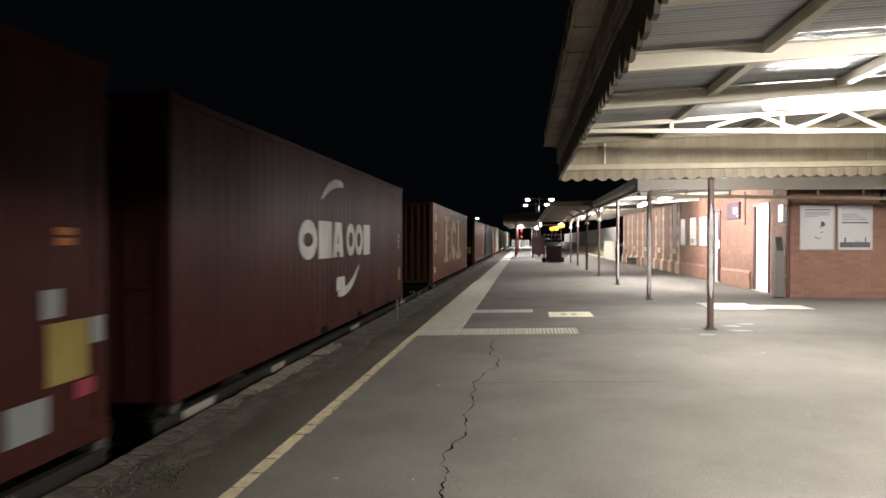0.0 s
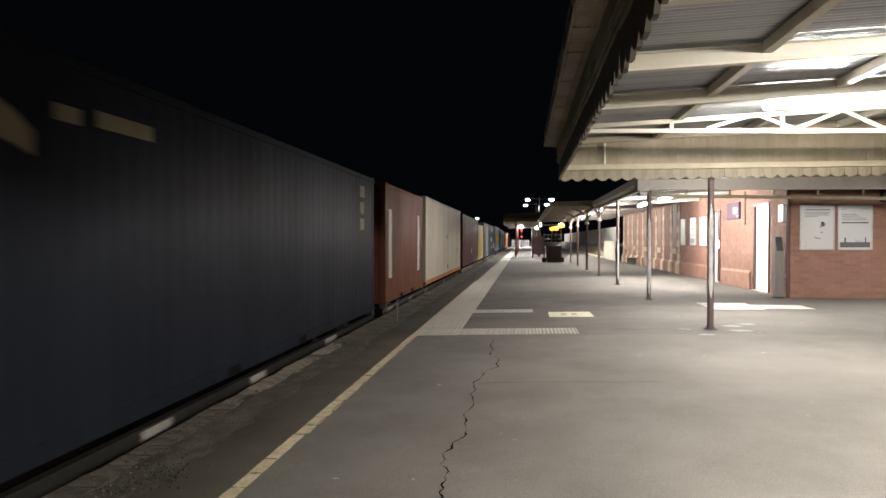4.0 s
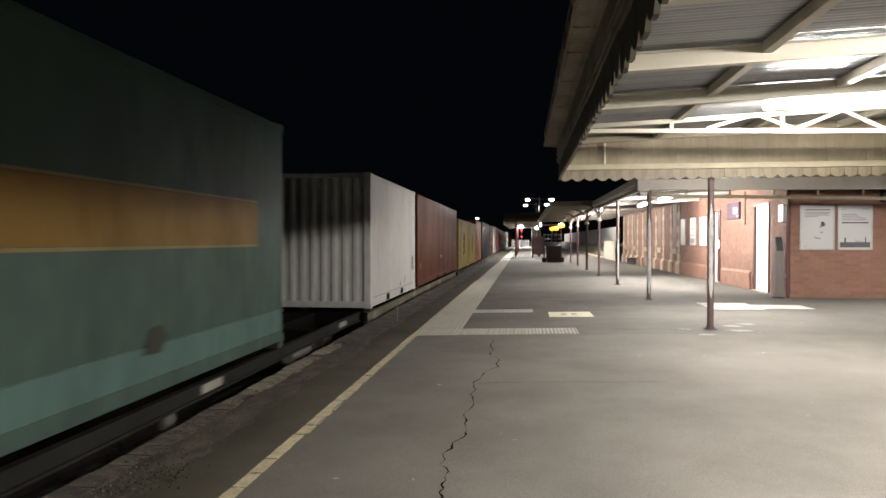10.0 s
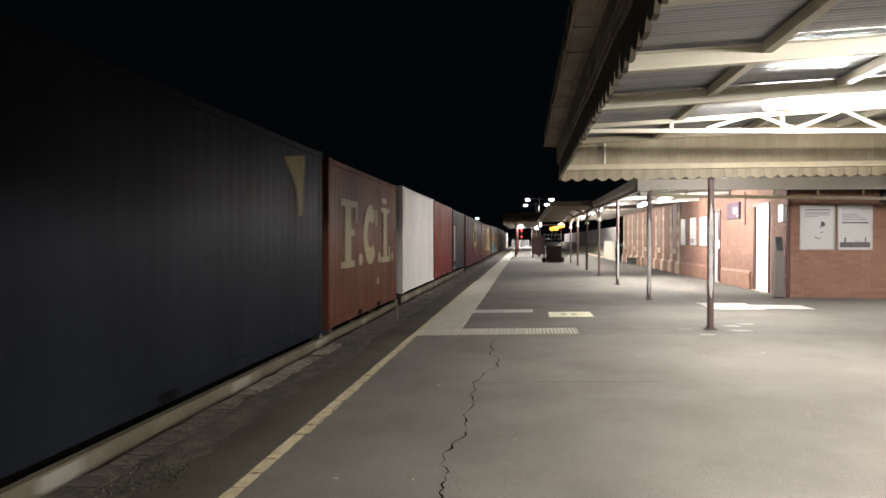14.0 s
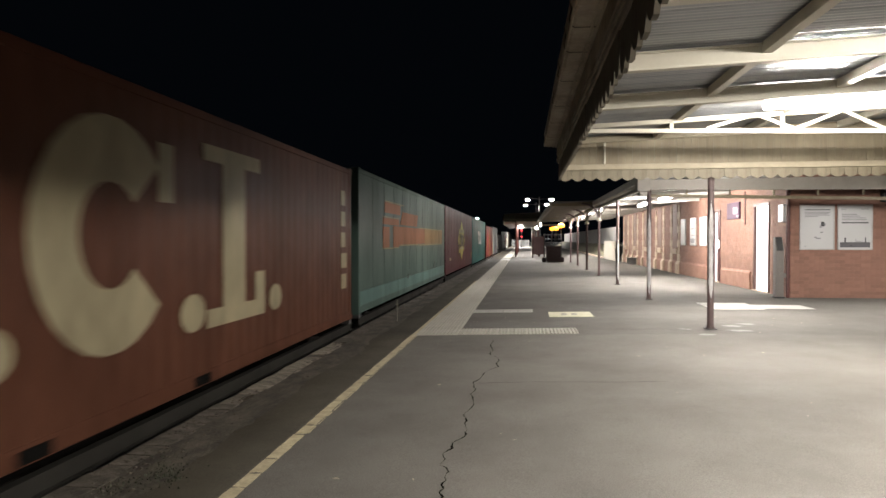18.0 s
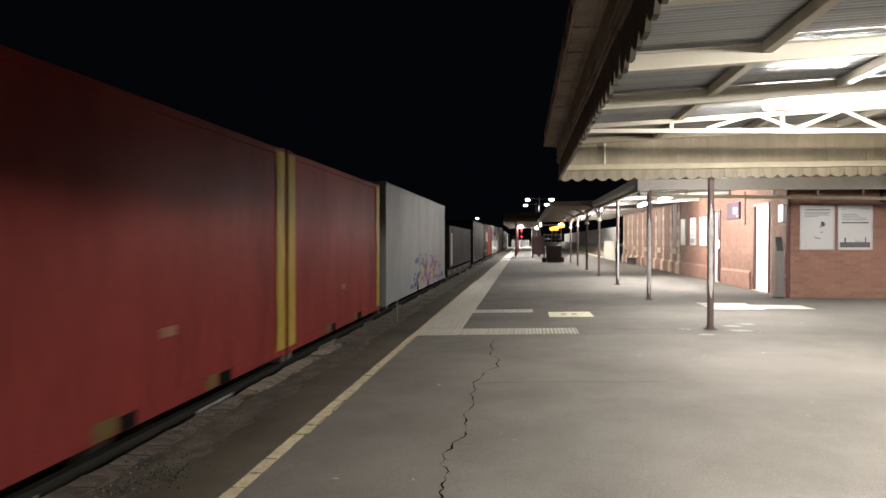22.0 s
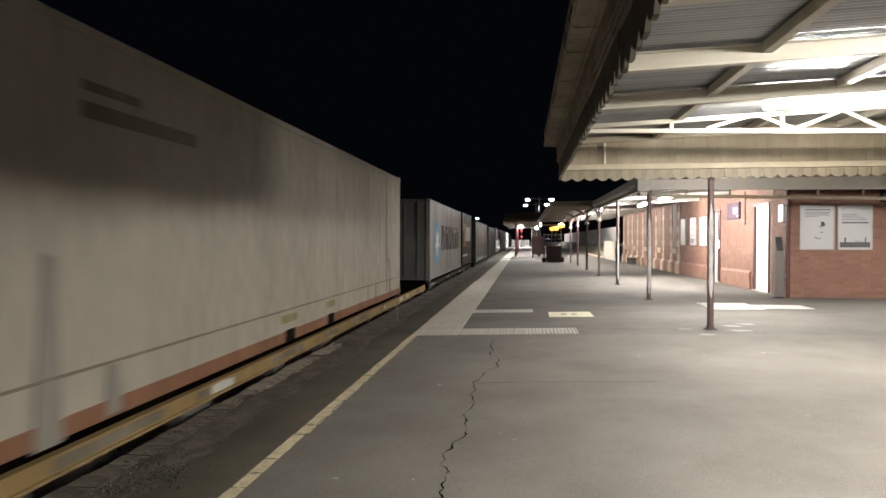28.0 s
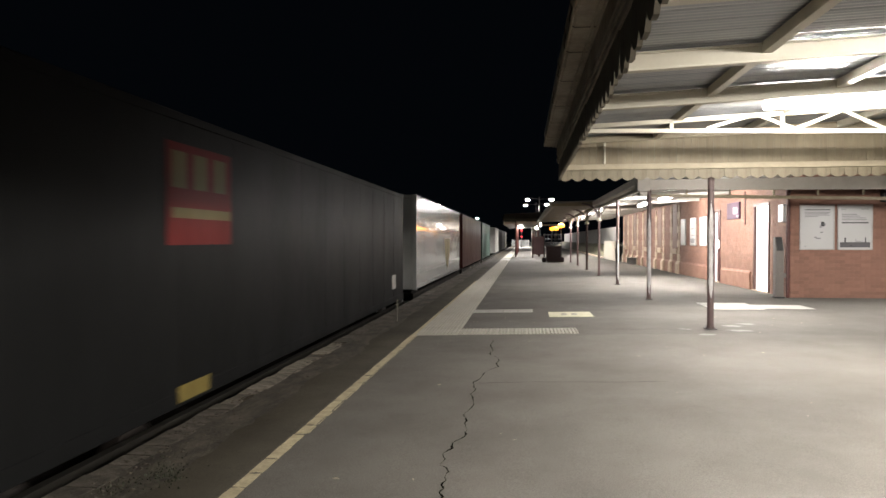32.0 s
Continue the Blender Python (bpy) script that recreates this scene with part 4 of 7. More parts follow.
def jagged(name, pts, width, seed, label):
    """A crack through pts, open in stretches and nearly closed between them."""
    rc = random.Random(seed)
    bm = B()
    prev = None
    for (xa, ya), (xb, yb) in zip(pts, pts[1:]):
        n = max(2, int(math.hypot(xb - xa, yb - ya) / 0.03))
        d = Vector((xb - xa, yb - ya, 0)).normalized()
        for i in range(n):
            f = i / n
            j = Vector((xa + (xb - xa) * f, ya + (yb - ya) * f, 0))
            j += Vector((-d.y, d.x, 0)) * (0.012 * noise.noise(Vector((seed, j.y * 16, 3))) + rc.uniform(-0.004, 0.004))
            w = width * max(0.16, 0.5 + 0.9 * noise.noise(Vector((seed + 4, j.y * 6.5, 0))) + rc.uniform(-0.2, 0.2))
            row = [bm.verts.new((j.x - d.y * k * w, j.y + d.x * k * w, fz(j.x) + 0.003)) for k in (-1, 1)]
            if prev:
                bm.faces.new((prev[0], prev[1], row[1], row[0]))
            prev = row
    return single(name, bm, M["crack"], label, "crack", "structure")


jagged("asphalt_crack", [(-0.46, 2.6), (-0.52, 3.1), (-0.47, 3.6), (-0.48, 4.03), (-0.51, 4.1), (-0.48, 4.16), (-0.51, 4.22), (-0.49, 4.3), (-0.51, 4.36), (-0.49, 4.47), (-0.51, 4.56), (-0.56, 4.59), (-0.56, 4.65),
                         (-0.545, 4.73), (-0.57, 4.8), (-0.56, 4.89), (-0.52, 4.98), (-0.53, 5.12), (-0.49, 5.2), (-0.45, 5.29), (-0.46, 5.53), (-0.485, 5.63), (-0.48, 5.76), (-0.52, 5.95), (-0.485, 6.1), (-0.46, 6.32),
                         (-0.48, 6.57), (-0.52, 6.76), (-0.48, 6.97), (-0.51, 7.05), (-0.53, 7.33), (-0.47, 7.54), (-0.45, 7.83), (-0.4, 8.04), (-0.3, 8.22), (-0.34, 8.44), (-0.3, 8.68), (-0.35, 8.9), (-0.455, 9.16),
                         (-0.415, 9.44), (-0.48, 9.9), (-0.45, 10.4)], 0.0088, 2.3, "long jagged crack along the asphalt platform")
crack("asphalt_crack", -0.5, 7.28, 1.5, 7.4, 0.004, 0.05, 7.1, "fine crack across the asphalt platform")
crack("asphalt_joint", 0.9, 11.05, 2.75, 10.98, 0.005, 0.02, 4.4, "dark joint across the asphalt platform")
crack("asphalt_joint", 1.4, 11.6, 3.3, 11.4, 0.006, 0.05, 6.4, "dark joint across the asphalt platform")
bm = B()
rl = random.Random(21)
for i in range(80):
    x, y = rl.uniform(-1.4, 6.0), rl.uniform(3.2, 15)
    a, s = rl.uniform(0, 6.3), rl.uniform(0.008, 0.03)
    vs = [bm.verts.new((x + s * math.cos(a + k) * (1 if i2 % 2 else 0.45), y + s * math.sin(a + k) * (1 if i2 % 2 else 0.45), fz(x) + 0.004 + (0.006 if i2 == 2 else 0)))
          for i2, k in enumerate((0, 1.57, 3.14, 4.71))]
    bm.faces.new(vs)
single("dry_leaves", bm, M["litter"], "pale dry leaf scraps scattered on the asphalt", "leaves", "stuff")
bm = B()
for cx, cy, n in ((-2.42, 4.35, 260), (-2.55, 4.1, 160), (-2.3, 4.25, 90), (-2.62, 4.7, 60), (-2.66, 10.4, 60), (-2.7, 6.6, 30)):
    for i in range(n):
        a = rl.uniform(0, 6.3)
        x, y = cx + rl.gauss(0, 0.065), cy + rl.gauss(0, 0.11)
        h, w = rl.uniform(0.006, 0.028), rl.uniform(0.004, 0.012)
        d = Vector((math.cos(a), math.sin(a), 0))
        p = Vector((x, y, fz(x) - 0.005))
        bm.faces.new([bm.verts.new(q) for q in (p - d * w, p + d * w, p + Vector((-d.y, d.x, 0)) * h * 0.6 + Vector((0, 0, h)))])
single("weeds", bm, M["leaf"], "small green weeds growing at the platform edge", "weeds", "stuff")
weed = thing("dry_weed", "single tall pale dry weed stalk at the platform edge", "weed", pose(-2.43, 13.06, fz(-2.43)))
bm = B()
rod(bm, (0, 0, -0.01), (0.012, 0.0, 0.2), 0.006, 6, 0.004)
rod(bm, (0.012, 0, 0.198), (0.0, 0.01, 0.36), 0.004, 6, 0.003)
part("stem", bm, M["straw"], weed)
bm = B()
for i in range(40):
    z, a = rl.uniform(0.24, 0.42), rl.uniform(0, 6.3)
    r = rl.uniform(0.01, 0.045)
    p = Vector((0.005, 0.005, z - 0.03))
    q = p + Vector((r * math.cos(a), r * math.sin(a), 0.035))
    w = Vector((-math.sin(a), math.cos(a), 0)) * 0.007
    bm.faces.new([bm.verts.new(v) for v in (p, q - w, q + Vector((0, 0, 0.02)), q + w)])
part("seed_head", bm, M["straw"], weed, "pale feathery seed head")

# ---- far end of the platform ----
t = thing("litter_bin", "dark maroon slatted litter bin on the platform", "bin", pose(1.9, 44.6, fz(1.9)))
bm = B()
box(bm, -0.46, 0.46, 0, 0.7, 0.06, 1.02, 0.02)
part("body", bm, M["bin"], t)
for i in range(7):
    bm = B()
    box(bm, -0.43 + i * 0.125, -0.33 + i * 0.125, -0.02, 0.0, 0.1, 0.98)
    part("slat", bm, M["bin"], t)
bm = B()
box(bm, -0.5, 0.5, -0.03, 0.73, 1.0, 1.07, 0.015)
part("lid", bm, M["bin"], t)
bm = B()
box(bm, -0.4, 0.4, 0.05, 0.65, 0, 0.07)
part("foot", bm, M["dark"], t)
for x in (1.33, 2.5):
    t = thing("planter", "low dark timber planter beside the bin", "planter", pose(x, 45.6, fz(x)), "planters")
    bm = B()
    box(bm, -0.13, 0.13, 0, 0.4, 0, 0.3, 0.02)
    part("tub", bm, M["bin"], t)
    bm = B()
    box(bm, -0.1, 0.1, 0.03, 0.37, 0.3, 0.315)
    part("soil", bm, M["earth"], t)
t = thing("timber_screen", "maroon panelled timber screen on the platform", "screen", pose(1.1, 57, fz(1.1)))
for x in (-0.38, 0.56):
    bm = B()
    box(bm, x - 0.05, x + 0.05, -0.05, 0.05, 0, 2.0)
    part("post", bm, M["maroon"], t)
bm = B()
box(bm, -0.38, 0.56, -0.03, 0.03, 0.3, 1.75)
part("panel", bm, M["screen"], t)
for x in (-0.15, 0.1, 0.35):
    bm = B()
    box(bm, x - 0.03, x + 0.03, -0.045, 0.045, 0.3, 1.75)
    part("batten", bm, M["screen"], t)
t = thing("railing", "dark iron lattice railing across the platform", "railing", pose(1.66, 56, 0))
for z in (0.35, 0.75, 1.15, 1.5, 1.85):
    bm = B()
    rod(bm, (0, 0, z), (1.35, 0, z), 0.03, 8)
    part("rail", bm, M["dark"], t)
for x in (0, 0.27, 0.54, 0.81, 1.08, 1.35):
    bm = B()
    rod(bm, (x, 0, -0.03), (x, 0, 1.95), 0.03, 8)
    part("post", bm, M["dark"], t)
# low canopy at the far end
t = thing("distant_canopy", "cream valanced canopy at the far end of the platform", "canopy")
bm = B()
prism(bm, [(-1.8, 3.15), (-1.6, 3.55), (2.6, 3.75), (2.6, 3.85), (-1.7, 3.7), (-1.9, 3.3)], "y", 60, 90)
part("roof", bm, M["roof_dark"], t)
bm = B()
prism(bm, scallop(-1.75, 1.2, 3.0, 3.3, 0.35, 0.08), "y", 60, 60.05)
part("front_valance", bm, M["valance_shaded"], t)
bm = B()
prism(bm, [(-1.78, 3.28), (2.6, 3.28), (2.6, 3.86), (-1.7, 3.71)], "y", 59.93, 59.985)
part("front_fascia", bm, M["fascia_dark"], t)
bm = B()
prism(bm, [(60 + (p[0] - 60), p[1]) for p in scallop(60.1, 90, 2.8, 3.3, 0.5, 0.12)], "x", -1.8, -1.76)
part("side_valance", bm, M["cream_dark"], t)
for i in range(7):
    bm = B()
    beam(bm, (-1.7, 62 + i * 4, 2.95), (1.6, 62 + i * 4, 3.05), 0.15, 0.2)
    part("rafter", bm, M["soffit"], t)
for y in (61, 68, 75, 82, 89):
    for x in (-0.7, 1.3):
        bm = B()
        rod(bm, (x, y, fz(x)), (x, y, 3.5), 0.07, 10)
        part("post", bm, M["maroon"], t)
# picket fence at the platform end
t = thing("picket_fence", "white picket fence closing the far platform end", "fence", pose(-2.6, 150, -0.14))
for i in range(12):
    bm = B()
    box(bm, i * 0.32, i * 0.32 + 0.16, 0, 0.03, 0.05, 1.55)
    part("picket", bm, M["fence_white"], t)
for z in (0.35, 1.2):
    bm = B()
    box(bm, 0, 3.7, 0.03, 0.08, z, z + 0.14)
    part("rail", bm, M["fence_white"], t)
for x in (0, 1.8, 3.6):
    bm = B()
    box(bm, x, x + 0.12, 0.08, 0.2, 0, 1.6)
    part("post", bm, M["fence_white"], t)
# cream and grey fences beyond the building
t = thing("board_fence", "cream painted board fence beyond the station building", "fence")
for i in range(16):
    bm = B()
    box(bm, 6.2, 6.23, 48.0 + i * 0.4, 48.39 + i * 0.4, 0, 1.36)
    part("board", bm, M["fence_cream"], t)
bm = B()
box(bm, 6.232, 6.29, 48.0, 54.38, 0.3, 0.4)
box(bm, 6.232, 6.29, 48.0, 54.38, 1.0, 1.1)
part("rail", bm, M["fence_cream"], t)
bm = B()
prev = None
for i in range(40):
    y = 54 + i * 2.3
    x = 6.05 + 0.5 * min(1, i / 12)
    row = [bm.verts.new(p) for p in ((x, y, -0.02), (x, y, 0.09), (x + 0.16, y, 0.09), (x + 0.16, y, -0.02))]
    if prev:
        for k in range(3):
            bm.faces.new((prev[k], prev[k + 1], row[k + 1], row[k]))
    prev = row
single("kerb", bm, M["stone"], "pale kerb along the grass beyond the building", "kerb", "structure")
bm = B()
bm.faces.new([bm.verts.new(p) for p in ((6.6, 47.2, 0.02), (30, 47.2, 0.02), (30, 150, 0.02), (6.6, 150, 0.02))])
single("grass", bm, M["grass"], "rough dull grass beyond the station building", "grass", "stuff")
t = thing("bench", "low dark bench against the brick wall", "bench", pose(6.3, 41.4, 0))
bm = B()
box(bm, -0.22, 0.22, -0.6, 0.6, 0.36, 0.41, 0.01)
part("seat", bm, M["sleeper"], t)
for y in (-0.5, 0.45):
    bm = B()
    box(bm, -0.2, 0.2, y, y + 0.05, 0, 0.36)
    part("leg", bm, M["sleeper"], t)
rp = random.Random(31)
for cx, cy, r in ((3.5, 12.0, 0.22), (3.78, 12.3, 0.16), (3.42, 11.4, 0.2), (2.62, 11.55, 0.12), (2.8, 10.9, 0.17)):
    bm = B()
    bm.faces.new([bm.verts.new((cx + r * rp.uniform(0.5, 1.3) * math.cos(k * 0.4488), cy + r * rp.uniform(0.3, 0.7) * math.sin(k * 0.4488), fz(cx) + 0.003)) for k in range(14)])
    single("asphalt_scar", bm, M["pale_patch"], "pale worn scar in the asphalt beside the post", "patch", "structure")
t = thing("iron_fence", "grey corrugated iron fence on the grass bank behind the station yard", "fence")
bm = B()
pr = [(bm.verts.new((8.1 + 0.03 * (i % 2), 60 + i * 0.2, 0.95)), bm.verts.new((8.1 + 0.03 * (i % 2), 60 + i * 0.2, 2.6))) for i in range(400)]
for a, b in zip(pr, pr[1:]):
    bm.faces.new((a[0], b[0], b[1], a[1]))
part("sheet", bm, M["galvanised"], t)
for i in range(33):
    bm = B()
    box(bm, 8.14, 8.22, 60 + i * 2.4, 60.08 + i * 2.4, 0, 2.5)
    part("post", bm, M["dark"], t)
bm = B()
prev = None
for i in range(46):
    y = 56 + i * 2
    row = [bm.verts.new((x, y, z + 0.12 * noise.noise(Vector((x, y * 0.7, 0))))) for x, z in ((6.45, 0.03), (6.9, 0.25), (7.4, 0.7), (7.9, 1.02), (8.6, 1.1), (12.0, 1.1))]
    if prev:
        for k in range(5):
            bm.faces.new((prev[k], prev[k + 1], row[k + 1], row[k]))
    prev = row
single("grass_bank", bm, M["grass"], "rough dull grass bank below the iron fence", "grass", "stuff")


# ---- lamps on masts ----
def twin_mast(x, y, heads, label):
    t = thing("platform_light", label, "street lamp", pose(x, y, fz(x)), "platform lights")
    top = max(z for _, z in heads)
    bm = B()
    rod(bm, (0, 0, 0), (0, 0, top + 0.25), 0.06, 10, 0.045)
    part("pole", bm, M["dark"], t)
    for dx, z in heads:
        bm = B()
        beam(bm, (0, 0, z + 0.06), (dx, 0, z + 0.1), 0.05, 0.05)
        part("arm", bm, M["dark"], t)
        bm = B()
        box(bm, dx - 0.26, dx + 0.26, -0.18, 0.18, z + 0.04, z + 0.16, 0.03)
        h = part("head", bm, M["dark"], t)
        bm = B()
        bmesh.ops.create_uvsphere(bm, u_segments=12, v_segments=8, radius=0.17, matrix=Matrix.Translation((dx, -0.05, z)) @ Matrix.Diagonal((1.15, 0.9, 0.75, 1)))
        part("lens", bm, M["lamp_white"], h, "glaring white lens")


twin_mast(1.35, 61, [(-1.02, 5.02), (1.06, 5.0)], "tall platform light with two glaring white heads")
twin_mast(1.25, 72, [(-1.08, 5.07), (1.09, 5.14)], "tall platform light with two glaring white heads")
for x, y, z, s in ((1.55, 66, 2.9, 0.16), (1.2, 66, 2.62, 0.14)):
    t = thing("globe_lamp", "small lit globe lamp on a post", "lamp", pose(x, y, fz(x)), "globe lamps")
    bm = B()
    rod(bm, (0, 0, 0), (0, 0, z - 0.1), 0.035, 8)
    part("post", bm, M["dark"], t)
    bm = B()
    bmesh.ops.create_uvsphere(bm, u_segments=12, v_segments=8, radius=s, matrix=Matrix.Translation((0, 0, z)))
    part("globe", bm, M["lamp_white"], t)
for x, y, z, s in ((2.5, 62, 2.42, 0.17), (2.85, 62, 2.46, 0.2), (3.3, 62, 2.72, 0.24)):
    t = thing("orange_lamp", "glowing orange lantern on a dark post", "lamp", pose(x, y, 0), "orange lanterns")
    bm = B()
    rod(bm, (0, 0, 0), (0, 0, z - 0.15), 0.03, 8)
    part("post", bm, M["dark"], t)
    bm = B()
    bmesh.ops.create_uvsphere(bm, u_segments=12, v_segments=8, radius=s, matrix=Matrix.Translation((0, 0, z)) @ Matrix.Diagonal((1.3, 1, 0.9, 1)))
    part("lantern", bm, M["lamp_orange"], t)
# mast made up to hold the added light, hidden by the distant canopy
t = thing("platform_light", "unseen light mast added to brighten the far platform end", "street lamp", pose(1.6, 138, -0.03), "platform lights")
bm = B()
rod(bm, (0, 0, 0), (0, 0, 4.9), 0.06, 8)
part("pole", bm, M["dark"], t)
bm = B()
beam(bm, (0, 0, 4.8), (-1.2, 0, 4.85), 0.06, 0.06)
part("arm", bm, M["dark"], t)
bm = B()
box(bm, -1.3, -0.75, -0.2, 0.2, 4.72, 4.82)
part("head", bm, M["dark"], t)
t = thing("signal", "railway signal post with two red lights", "signal", pose(-0.35, 110, -0.1))
bm = B()
rod(bm, (0, 0, 0), (0, 0, 3.6), 0.07, 8)
part("post", bm, M["fence_white"], t)
for z in (2.05, 3.0):
    bm = B()
    box(bm, -0.2, 0.2, -0.1, 0.1, z - 0.25, z + 0.25, 0.04)
    h = part("head", bm, M["dark"], t)
    bm = B()
    rod(bm, (0, -0.14, z), (0, -0.101, z), 0.13, 14)
    part("lens", bm, M["lamp_red"], h, "lit red lens")
for x, y, z, s in ((-25, 59.35, 9.56, 0.3), (-25, 113, 9.6, 0.5), (-25, 205, 10.4, 0.55), (-25, 370, 13, 0.6)):
    t = thing("yard_light", "tall yard light with a bright greenish white lamp", "street lamp", pose(x, y, -1.42), "yard lights")
    bm = B()
    rod(bm, (0, 0, 0), (0, 0, z + 1.4), 0.1, 8, 0.06)
    part("pole", bm, M["dark"], t)
    bm = B()
    box(bm, -0.1, 0.6, -0.15, 0.15, z + 1.5, z + 1.62)
    part("head", bm, M["dark"], t)
    bm = B()
    bmesh.ops.create_uvsphere(bm, u_segments=12, v_segments=8, radius=s, matrix=Matrix.Translation((0, -0.2, z + 1.42)) @ Matrix.Diagonal((1.3, 0.8, 0.8, 1)))
    part("lens", bm, M["lamp_green"], t, "glaring lens")
# pale rail frame across the tracks
t = thing("rail_frame", "pale steel handrail frame across the tracks", "railing", pose(-13.4, 27.0, -1.42))
for x in (0, 1.0):
    bm = B()
    rod(bm, (x, 0, 0), (x, 0, 3.45), 0.03, 8)
    part("post", bm, M["fence_white"], t)
for z in (2.35, 2.45):
    bm = B()
    rod(bm, (-3.2, 0, z), (1.0, 0, z), 0.022, 8)
    part("rail", bm, M["fence_white"], t)
for x in (-3.2, -1.6):
    bm = B()
    rod(bm, (x, 0, 0), (x, 0, 2.45), 0.025, 8)
    part("stay", bm, M["dark"], t)


# ---- train ----
def run(t):
    """How far the train has come at t seconds."""
    k = t / 16
    return 16 * (14.0915 * k - 0.16005 * k ** 2 + 0.04511 * k ** 3 + 0.04638 * k ** 4)


SIDE, DECK = -3.29, 0.0
MOVERS = []


def paint(name, col, rough=0.42, col2=None, coat=0.0, shine=0.012, amt=0.75):
    col = tuple(0.92 * c + 0.08 * sum(col) / 3 for c in col)  # haze put into the colour: every paint pulled 8% towards grey
    return mat(name, col, rough, 0.0, col2 or tuple(c * 0.6 for c in col), scale=0.9, amt=amt, fine=7, bump=0.04, bscale=14, stretch=(1, 1, 0.35), coat=coat, spec=0.5 if coat else shine)


